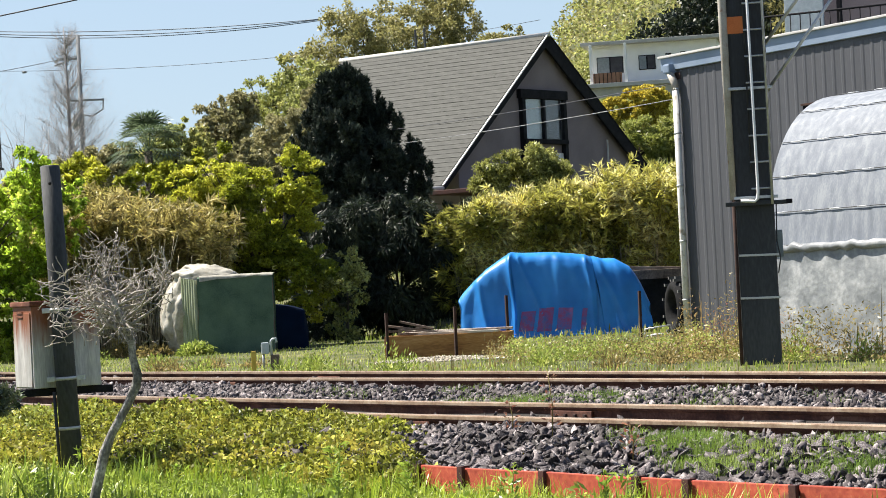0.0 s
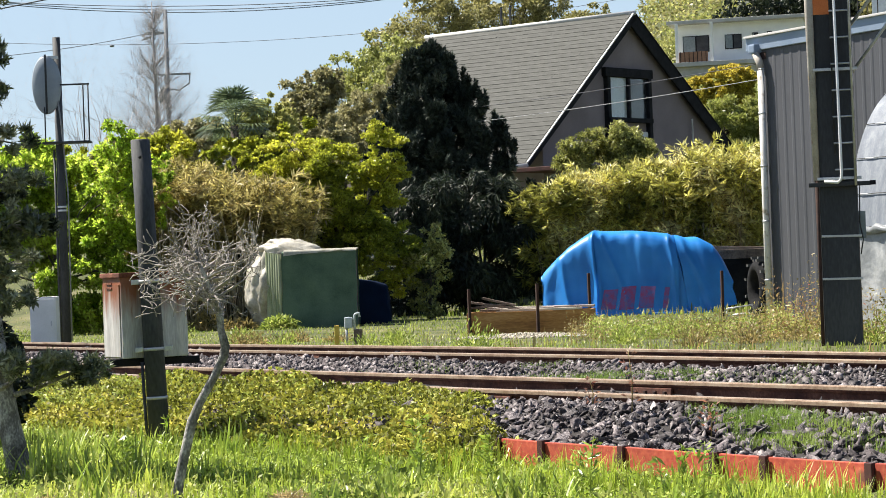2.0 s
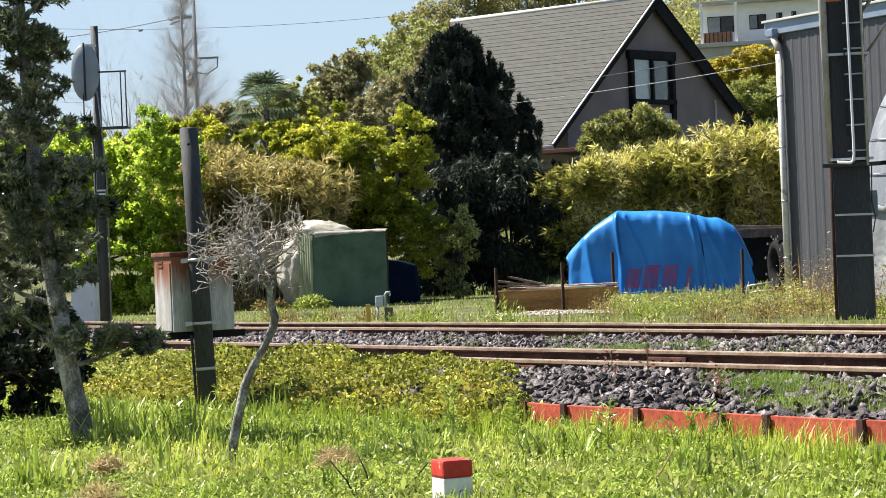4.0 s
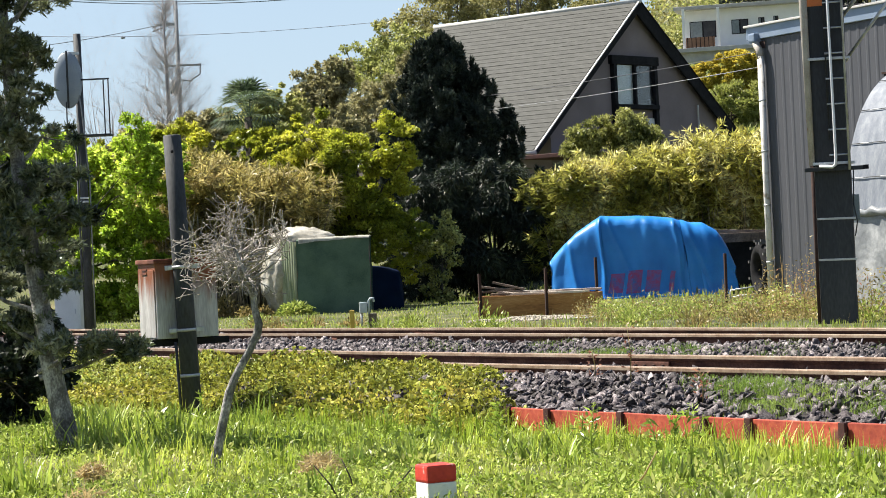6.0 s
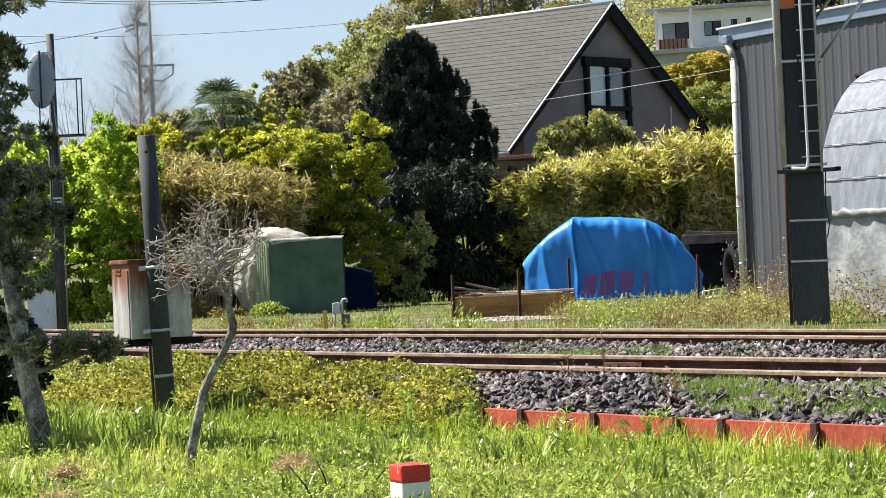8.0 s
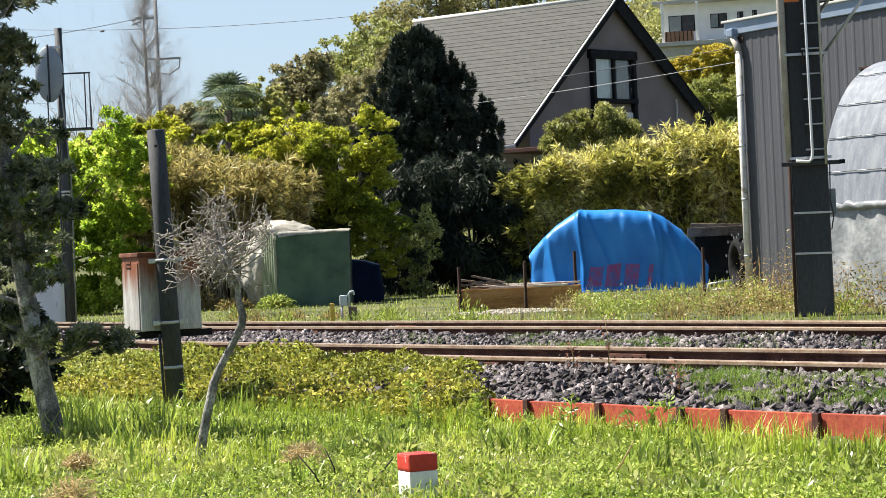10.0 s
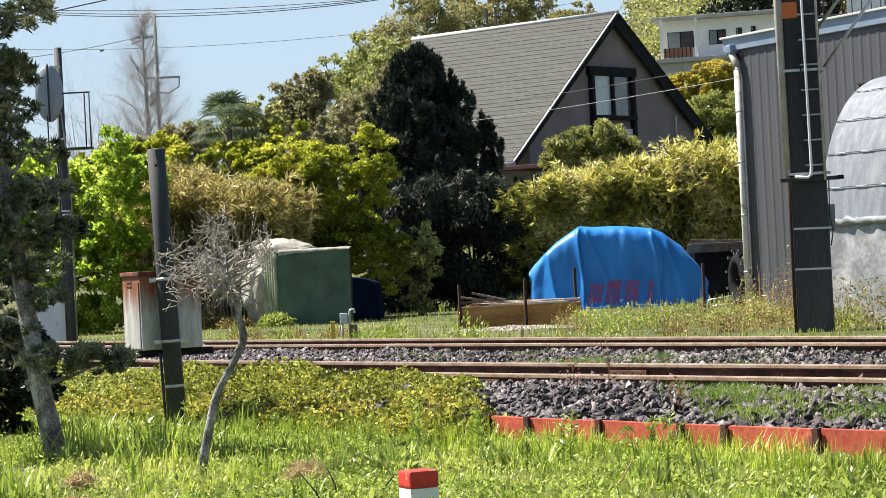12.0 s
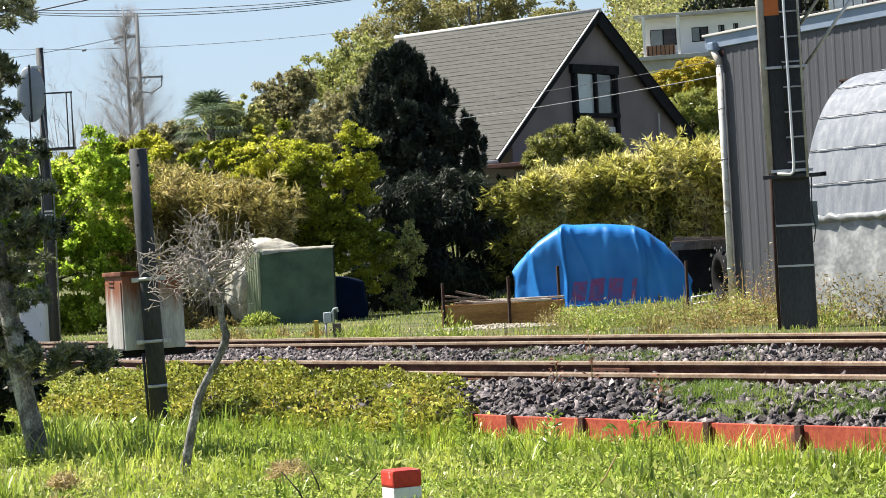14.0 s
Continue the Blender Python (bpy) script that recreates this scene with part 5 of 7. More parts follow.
# ---- trees and shrubs ----
def sprayed(name, label, category, x0, x1, y0, y1, z0, tops, count, per, length, width, mat):
    """A hedge of arching canes that carry sprays of drooping lance-shaped leaves."""
    root = thing(name, label, category, at=Matrix.Translation(((x0 + x1) / 2, y1, z0)))
    off = np.array([(x0 + x1) / 2, y1, z0])
    canes, hubs, ways = [], [], []
    for k in range(count):
        x, y = random.uniform(x0, x1), y0 + (y1 - y0) * random.random() ** 1.2
        top = float(np.interp(x, [p for p, _ in tops], [q for _, q in tops])) - z0
        h = top * (random.uniform(0.82, 1.02) if random.random() < 0.84 else random.uniform(0.3, 0.8)) + 0.25 * noise.noise((x * 1.7, y, 3.0))
        an, reach = random.uniform(0, 2 * math.pi), random.uniform(0.15, 0.75)
        side = Vector((math.cos(an) * reach, math.sin(an) * reach - 0.25, 0))
        base = Vector((x, y, z0)) - Vector(off)
        pts = [base + side * q ** 2.2 + Vector((0, 0, h * (q - 0.16 * reach * q ** 4))) for q in (0, 0.35, 0.6, 0.8, 0.92, 1.0)]
        if k < 220:
            canes.append([(p, 0.012 * (1 - 0.13 * i)) for i, p in enumerate(pts)])
        for m in range(random.randint(9, 18)):
            q = 1 - 0.40 * random.random() ** 1.4
            i = min(4, int(np.searchsorted([0, 0.35, 0.6, 0.8, 0.92, 1.0], q) - 1))
            f = (q - (0, 0.35, 0.6, 0.8, 0.92)[i]) / (0.35, 0.25, 0.2, 0.12, 0.08)[i]
            hubs.append(pts[i].lerp(pts[i + 1], f) + Vector((random.gauss(0, 0.07), random.gauss(0, 0.07), random.gauss(0, 0.06))))
            ways.append((pts[5] - pts[3]).normalized() + Vector((random.gauss(0, 0.6), random.gauss(0, 0.6), random.gauss(-0.2, 0.4))))
    hub, way = np.array([tuple(p) for p in hubs]), np.array([tuple(p) for p in ways])
    n = len(hub) * per
    d = 0.75 * unit(n) + np.repeat(way, per, axis=0)
    d[:, 2] -= 0.35
    d /= np.linalg.norm(d, axis=1, keepdims=True)
    c = np.repeat(hub, per, axis=0) + d * length * 0.5
    v, f = leaf_arrays(c, d, length, width, 0.1, 0.15)
    mesh_part("leafage", v, f, mat, root)
    tagged(tubes("canework", canes, M_CANE, root, "thin dry bamboo canes", sides=4), kind="stuff")
    # near-black core leaves: the shade inside the hedge is put into their colour
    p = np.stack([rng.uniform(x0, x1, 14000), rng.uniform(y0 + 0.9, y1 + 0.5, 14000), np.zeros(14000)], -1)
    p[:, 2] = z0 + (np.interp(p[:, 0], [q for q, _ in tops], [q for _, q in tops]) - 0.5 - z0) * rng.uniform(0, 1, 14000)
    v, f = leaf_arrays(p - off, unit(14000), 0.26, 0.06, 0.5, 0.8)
    mesh_part("inner_leafage", v, f, M_DARKBUSH, root, "inner leaves in a dark colour that stands for shade")
    return root


def build_plants():
    leafy("maple_tree", "young maple with bright yellow-green spring leaves", "tree",
          [(-2.35, 54, 3.1, 1.5, 1.2, 1.55), (-1.15, 53.8, 3.95, 0.55, 0.6, 1.30), (-3.35, 54, 3.8, 0.9, 0.9, 0.95), (-1.4, 53.5, 1.9, 1.2, 0.9, 1.0)], 84000, 0.085, 0.042, M_MAPLE, base=(-2.0, 54.2, 0.4), r0=0.09, sub=600, size=0.15, shell=0.05, flat=0.5)
    # conifer: upright sprays on a broad cone
    lobes = []
    for i in range(300):
        z = 2.2 + 4.75 * random.random() ** 0.9
        rx = float(np.interp(z, [2.2, 3.35, 4.6, 5.44, 6.2, 6.7, 7.0], [1.9, 1.95, 1.66, 1.18, 0.80, 0.52, 0.15]))
        an, q = random.uniform(0, 2 * math.pi), random.uniform(0.5, 1.0) + (0.22 if i % 4 == 0 else 0)
        c = float(np.interp(z, [3, 7], [0.10, -0.16]))
        r = random.uniform(0.09, 0.26)
        lobes.append((c + rx * q * math.cos(an), 62 + 0.8 * rx * q * math.sin(an), z + 0.12 * random.random(), r, r, r * 1.5))
    for i in range(110):
        z = 2.6 + 4.3 * random.random()
        rx = float(np.interp(z, [2.2, 3.35, 4.6, 5.44, 6.2, 6.7, 7.0], [1.9, 1.95, 1.66, 1.18, 0.80, 0.52, 0.15])) * random.uniform(1.0, 1.16) + 0.08
        an = random.uniform(0, 2 * math.pi)
        lobes.append((float(np.interp(z, [3, 7], [0.10, -0.16])) + rx * math.cos(an), 62 + 0.8 * rx * math.sin(an), z + 0.2, 0.075, 0.075, 0.22))
    lobes += [(0.05 - 0.06 * k, 62.2, 2.4 + 0.60 * k, 1.25 - 0.165 * k, 0.8 - 0.1 * k, 0.6) for k in range(7)]
    root = thing("conifer", "dense dark green conifer beside the house", "tree", at=Matrix.Translation((0, 62, 2.0)))
    lobes = np.array(lobes)
    lobes[:, :3] -= np.array([0, 62, 2.0])
    stems_to((0, 0, 0), lobes, 0.16, M_BARK_DARK, root)
    p, d = clump_points(lobes, 120000, 0.3)
    v, f = leaf_arrays(p, d * 1.0 + np.array([0, 0, 0.5]), 0.17, 0.04, 0.0, 0.7)
    mesh_part("crown", v, f, M_CONIFER, root)
    leafy("evergreen_shrub", "dark evergreen thicket with shade put into its leaf colour", "shrub",
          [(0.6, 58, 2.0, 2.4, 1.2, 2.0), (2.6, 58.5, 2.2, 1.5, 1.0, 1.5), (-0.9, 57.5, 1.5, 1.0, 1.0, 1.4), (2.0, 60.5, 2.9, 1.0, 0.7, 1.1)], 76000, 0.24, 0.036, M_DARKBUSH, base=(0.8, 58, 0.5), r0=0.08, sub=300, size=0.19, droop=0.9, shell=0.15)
    leafy("laurel_shrub", "small glossy green shrub", "shrub", [(-0.35, 53.2, 1.5, 0.5, 0.5, 1.0), (-0.1, 53.2, 2.1, 0.3, 0.3, 0.6)], 2600, 0.10, 0.05, M_HEDGEBUSH, base=(-0.35, 53.2, 0.42), r0=0.03, sub=46, size=0.22)
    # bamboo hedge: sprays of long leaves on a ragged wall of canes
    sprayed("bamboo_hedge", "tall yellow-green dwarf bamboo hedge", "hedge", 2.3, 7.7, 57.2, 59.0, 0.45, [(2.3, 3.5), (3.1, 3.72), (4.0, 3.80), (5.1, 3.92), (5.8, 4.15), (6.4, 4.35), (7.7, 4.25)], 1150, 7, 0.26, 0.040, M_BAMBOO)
    leafy("round_bush", "round olive-green garden bush before the house", "shrub", [(4.55, 66, 4.30, 1.45, 1.0, 1.15), (5.3, 66, 4.2, 0.9, 0.8, 0.8)], 42000, 0.10, 0.045, M_HEDGEBUSH, base=(4.75, 66, 1.8), r0=0.07, sub=330, size=0.16, shell=0.1)
    leafy("vine_thicket", "bright green climbing vine over a thicket", "thicket",
          [(-6.75, 51, 3.4, 0.9, 0.9, 1.5), (-7.3, 51, 1.7, 1.4, 0.9, 1.4), (-6.0, 51.3, 3.5, 0.5, 0.7, 1.0), (-6.5, 51.2, 1.3, 1.0, 0.6, 0.9), (-8.6, 52, 3.2, 1.4, 1.0, 1.7), (-10.6, 52, 3.0, 1.8, 1.0, 1.9)], 120000, 0.10, 0.055, M_VINE, base=(-7.6, 51.4, 0.42), r0=0.07, sub=760, size=0.13, shell=0.05, flat=0.9)
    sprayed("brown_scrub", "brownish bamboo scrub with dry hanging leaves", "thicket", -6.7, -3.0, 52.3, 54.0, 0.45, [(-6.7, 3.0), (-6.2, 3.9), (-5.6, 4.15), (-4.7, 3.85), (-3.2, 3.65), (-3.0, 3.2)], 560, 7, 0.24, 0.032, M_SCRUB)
    canes = []
    for i in range(150):
        x, y = random.uniform(-6.4, -3.7), random.uniform(51.2, 52.6)
        h = random.uniform(0.9, 2.7)
        a, b = random.gauss(0, 0.16), random.gauss(0, 0.10)
        canes.append([(Vector((x, y, 0.42)), 0.014), (Vector((x + a * h * 0.4, y + b * h * 0.4, 0.42 + h * 0.55)), 0.011), (Vector((x + a * h, y + b * h - 0.1, 0.42 + h)), 0.006)])
    tagged(tubes("dead_canes", canes, M_CANE, sides=4), "pale dead bamboo canes standing in the scrub", "canes", kind="stuff")
    leafy("hedge_shrub", "mixed green and ochre shrub on the bank", "shrub",
          [(-3.3, 57, 4.1, 0.9, 0.8, 1.2), (-4.6, 54.6, 4.2, 0.9, 0.5, 0.6), (-4.6, 57, 4.2, 1.1, 0.8, 0.9), (-6.6, 57, 4.2, 1.4, 0.8, 1.0), (-9.0, 57, 4.0, 1.6, 0.8, 1.1)], 36000, 0.11, 0.06, M_MAPLE, base=(-4.0, 57.2, 0.5), r0=0.06, sub=180, size=0.17, shell=0.1)
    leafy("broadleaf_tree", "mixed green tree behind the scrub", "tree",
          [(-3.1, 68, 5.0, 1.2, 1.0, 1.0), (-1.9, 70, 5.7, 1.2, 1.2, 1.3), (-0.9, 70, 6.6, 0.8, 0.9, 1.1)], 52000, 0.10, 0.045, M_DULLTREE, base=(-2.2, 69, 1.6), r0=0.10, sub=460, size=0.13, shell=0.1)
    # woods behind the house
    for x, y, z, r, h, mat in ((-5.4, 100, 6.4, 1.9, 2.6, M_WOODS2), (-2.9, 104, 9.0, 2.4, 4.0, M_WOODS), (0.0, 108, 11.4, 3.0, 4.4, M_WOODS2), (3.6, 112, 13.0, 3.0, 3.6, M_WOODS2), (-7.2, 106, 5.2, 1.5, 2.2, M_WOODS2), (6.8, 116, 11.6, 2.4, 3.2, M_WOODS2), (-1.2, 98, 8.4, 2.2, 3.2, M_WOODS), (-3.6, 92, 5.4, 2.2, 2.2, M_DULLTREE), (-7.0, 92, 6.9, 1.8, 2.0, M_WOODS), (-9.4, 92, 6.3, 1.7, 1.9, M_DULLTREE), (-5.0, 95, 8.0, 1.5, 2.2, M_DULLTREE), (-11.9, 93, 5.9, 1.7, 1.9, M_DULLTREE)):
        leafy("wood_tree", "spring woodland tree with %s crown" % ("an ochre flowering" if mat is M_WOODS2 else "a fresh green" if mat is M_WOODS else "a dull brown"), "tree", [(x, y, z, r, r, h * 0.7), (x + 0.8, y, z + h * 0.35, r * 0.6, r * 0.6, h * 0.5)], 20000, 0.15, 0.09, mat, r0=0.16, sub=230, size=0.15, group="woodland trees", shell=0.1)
    for x, y, r, h, mat in ((40, 255, 12, 10, M_DARKBUSH), (25, 232, 6, 7, M_WOODS), (31, 262, 9, 9, M_WOODS), (52, 250, 12, 11, M_WOODS2), (19, 262, 6, 6, M_WOODS), (12.5, 150, 2.6, 4.5, M_WOODS)):
        z = float(ground_height(x, y))
        leafy("hill_tree", "large woodland crown on the hilltop", "tree", [(x, y, z + h * 0.5, r, r * 0.7, h * 0.6)], 20000, 0.045 * r, 0.03 * r, mat, r0=0.4, sub=200, size=0.17, group="hilltop trees")
    leafy("skyline_cypress", "slim dark cypress on the skyline", "tree", [(-24.2, 120, 9.0, 0.5, 0.5, 2.0)], 3000, 0.2, 0.1, M_CONIFER, r0=0.12, sub=40, size=0.3)
    leafy("skyline_cypress", "slim dark cypress on the skyline", "tree", [(-25.6, 120, 9.4, 0.5, 0.5, 2.2)], 3000, 0.2, 0.1, M_CONIFER, r0=0.12, sub=40, size=0.3)
    leafy("yellow_bush", "golden-yellow flowering bush on the slope", "shrub", [(16.9, 138, 11.9, 1.7, 1.4, 0.85), (15.3, 138, 11.5, 1.3, 1.2, 0.75), (14.3, 138, 11.0, 0.9, 1.0, 0.5), (16.4, 137.5, 10.9, 2.1, 1.0, 0.6)], 26000, 0.16, 0.09, M_YELLOW, base=(15.6, 138, 8.0), r0=0.1, sub=200, size=0.2)
    leafy("slope_thicket", "rank yellow-green growth on the slope below the bush", "thicket", [(15.8, 135.5, 9.4, 3.0, 1.2, 1.25), (18.6, 136, 9.6, 2.0, 1.2, 1.2), (13.4, 134, 8.8, 1.8, 1.0, 1.0)], 26000, 0.26, 0.07, M_HILLGRASS, base=(15.8, 135.5, 7.6), r0=0.08, sub=240, size=0.2, shell=0.1)
    # grass of the far slope
    n = 30000
    xs, ys = rng.uniform(2, 32, n), rng.uniform(88, 198, n)
    c = np.stack([xs, ys, ground_height(xs, ys) + 0.15], -1)
    out = np.tile(np.array([[0, 0, 1.0]]), (n, 1))
    v, f = leaf_arrays(c, out, 0.75, 0.16, 0, 0.7)
    tagged(mesh_part("slope_grass", v, f, M_HILLGRASS), "tall yellow-green grass on the far slope", "grass", kind="stuff")
    # woods over the crest of the hill
    hx = rng.uniform(14, 110, 1500)
    hy = rng.uniform(212, 450, 1500)
    ok = hx - 0.02 * hy > 12
    hx, hy = hx[ok], hy[ok]
    k = len(hx)
    lob = np.stack([hx, hy, ground_height(hx, hy) + 1.6, rng.uniform(2.0, 4.4, k), rng.uniform(2.0, 4.0, k), rng.uniform(1.6, 3.4, k)], -1)
    p, d = clump_points(lob, 150000, 0.3)
    v, f = leaf_arrays(p, d, 0.62, 0.42)
    half = rng.uniform(0, 1, 150000) < 0.5
    h4 = np.repeat(half, 4)
    tagged(mesh_part("crest_woods", v[h4], np.arange(4 * half.sum()).reshape(-1, 4), M_WOODS2), "ochre spring woods over the crest of the hill", "woods", kind="stuff")
    tagged(mesh_part("crest_woods", v[~h4], np.arange(4 * (~half).sum()).reshape(-1, 4), M_WOODS), "fresh green woods over the crest of the hill", "woods", kind="stuff")
    # far wooded hills; their pale leaf colour carries the haze
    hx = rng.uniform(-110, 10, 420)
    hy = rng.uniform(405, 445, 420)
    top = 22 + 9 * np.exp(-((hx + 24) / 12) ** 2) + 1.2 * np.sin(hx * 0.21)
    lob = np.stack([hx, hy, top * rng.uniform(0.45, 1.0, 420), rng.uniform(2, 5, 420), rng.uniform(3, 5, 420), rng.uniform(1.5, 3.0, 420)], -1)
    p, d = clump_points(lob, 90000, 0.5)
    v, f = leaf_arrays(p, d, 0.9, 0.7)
    tagged(mesh_part("far_woods", v, f, M_FARWOODS), "wooded hills far off, tinted grey-green with painted haze", "woods", kind="stuff")


build_plants()


def branch(paths, start, way, length, radius, depth, spread=0.7, up=0.15, kids=3, wob=0.25):
    """Grow a bare branch and its twigs into paths."""
    pts = [(Vector(start), radius)]
    d = Vector(way).normalized()
    p = Vector(start)
    steps = 4
    for i in range(steps):
        d = (d + Vector((random.gauss(0, wob), random.gauss(0, wob), random.gauss(0, wob) + up)) * 0.5).normalized()
        p = p + d * (length / steps)
        pts.append((p.copy(), max(radius * (1 - 0.75 * (i + 1) / steps), 0.0011)))
    paths.append(pts)
    if depth > 0:
        for k in range(kids):
            i = random.randint(1, steps)
            q = pts[i][0]
            w = (d + Vector((random.gauss(0, spread), random.gauss(0, spread), random.gauss(0, spread) * 0.7))).normalized()
            branch(paths, q, w, length * random.uniform(0.5, 0.8), max(pts[i][1] * 0.7, 0.0013), depth - 1, spread, up, kids, wob)


def build_bare_trees():
    x, y = -1.40, 13.15
    z = float(ground_height(x, y))
    root = thing("bare_sapling", "small leafless tree with a crooked grey trunk", "tree", at=Matrix.Translation((x, y, z)))
    trunk = [((0.03, 0, -0.12), 0.034), ((0.04, 0, 0.055), 0.030), ((0.08, 0, 0.225), 0.027), ((0.13, 0, 0.415), 0.026), ((0.17, 0, 0.505), 0.024), ((0.26, 0, 0.655), 0.022), ((0.30, 0, 0.735), 0.024), ((0.31, 0, 0.785), 0.024), ((0.29, 0, 0.875), 0.020), ((0.288, 0, 0.965), 0.017), ((0.25, 0, 1.065), 0.015), ((0.22, 0, 1.135), 0.012), ((0.19, 0, 1.215), 0.010), ((0.17, 0, 1.315), 0.007)]
    tubes("trunk", [[(Vector(p), r * random.uniform(0.92, 1.08)) for p, r in trunk]], M_BARK, root, "crooked grey trunk", sides=12)
    paths = []
    random.seed(11)
    for i in range(26):
        t = random.uniform(0.98, 1.24)
        s = Vector((float(np.interp(t, [0.965, 1.065, 1.135, 1.215, 1.315], [0.288, 0.25, 0.22, 0.19, 0.17])), 0, t))
        an = random.uniform(0, 2 * math.pi)
        branch(paths, s, (1.3 * math.cos(an) - 0.12, 0.9 * math.sin(an), random.uniform(-0.15, 0.75)), random.uniform(0.17, 0.27), 0.0095, 3, 0.85, 0.04, 3, 0.5)
    paths = [[(q, max(r, 0.0022)) for q, r in p] for p in paths if max(q[0].x for q in p) < 0.50 and min(q[0].x for q in p) > -0.16 and min(q[0].z for q in p) > 0.93]
    tubes("branchwork", paths, M_TWIG, root, "fine bare grey twigs", sides=4)
    # tall bare tree in the distance
    r2 = thing("bare_poplar", "tall leafless tree with upswept branches far off", "tree", at=Matrix.Translation((-16.4, 140, 5.2)))
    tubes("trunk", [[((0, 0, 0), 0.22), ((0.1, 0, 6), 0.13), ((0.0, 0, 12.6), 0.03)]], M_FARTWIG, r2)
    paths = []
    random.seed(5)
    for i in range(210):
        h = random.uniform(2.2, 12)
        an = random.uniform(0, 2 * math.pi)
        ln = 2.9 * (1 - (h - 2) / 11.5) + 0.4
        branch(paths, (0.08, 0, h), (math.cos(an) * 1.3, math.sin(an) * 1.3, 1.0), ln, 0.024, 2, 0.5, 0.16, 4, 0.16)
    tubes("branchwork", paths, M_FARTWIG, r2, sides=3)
    for k, (x, y, h, s) in enumerate(((-18.2, 130, 7.0, 21), (-24.5, 128, 5.0, 22), (-13.0, 135, 4.6, 23))):
        r3 = thing("bare_shrub", "leafless reddish shrub on the skyline", "shrub", at=Matrix.Translation((x, y, 4.8)), group="skyline shrubs")
        paths = []
        random.seed(s)
        for i in range(14):
            an = random.uniform(0, 2 * math.pi)
            branch(paths, (0, 0, 1.0), (math.cos(an) * 0.7, math.sin(an) * 0.7, 1.0), h * random.uniform(0.6, 0.9), 0.05, 3, 0.6, 0.2, 3, 0.3)
        tubes("branchwork", paths, M_FARTWIG, r3, sides=3)
    random.seed(3)


build_bare_trees()


def build_palm():
    for x, y, z, n, s in ((-4.79, 57.5, 5.13, 44, 1.05),):
        root = thing("fan_palm", "hardy fan palm with drooping green fronds", "palm", at=Matrix.Translation((x, y, 0.6)), group="")
        hz = z - 0.6
        tubes("trunk", [[((0, 0, 0), 0.13), ((0, 0, hz), 0.10)]], M_BARK_DARK, root)
        vs, fs = [], []
        for i in range(n):
            an = random.uniform(0, 2 * math.pi)
            el = random.uniform(-0.25, 1.35)
            d = Vector((math.cos(an) * math.cos(el), math.sin(an) * math.cos(el), math.sin(el)))
            tip = Vector((0, 0, hz)) + d * 0.55 * s
            i0 = len(vs)
            vs += [(0, 0, hz), (0.015, 0.015, hz), tuple(tip), tuple(tip - Vector((0.015, 0.015, 0)))]
            fs.append((i0, i0 + 1, i0 + 2, i0 + 3))
            side = d.cross(Vector((0, 0, 1))).normalized()
            upv = side.cross(d)
            for k in range(13):
                b = (k - 6) / 6 * 1.5
                w = (d * math.cos(b) + side * math.sin(b)).normalized()
                e = tip + w * 0.55 * s - Vector((0, 0, 0.14 * s))
                q = w.cross(upv) * 0.02 * s
                i0 = len(vs)
                vs += [tuple(tip), tuple(tip + w * 0.3 * s + q), tuple(e), tuple(tip + w * 0.3 * s - q)]
                fs.append((i0, i0 + 1, i0 + 2, i0 + 3))
        mesh_part("fronds", vs, fs, M_PALM, root)


build_palm()


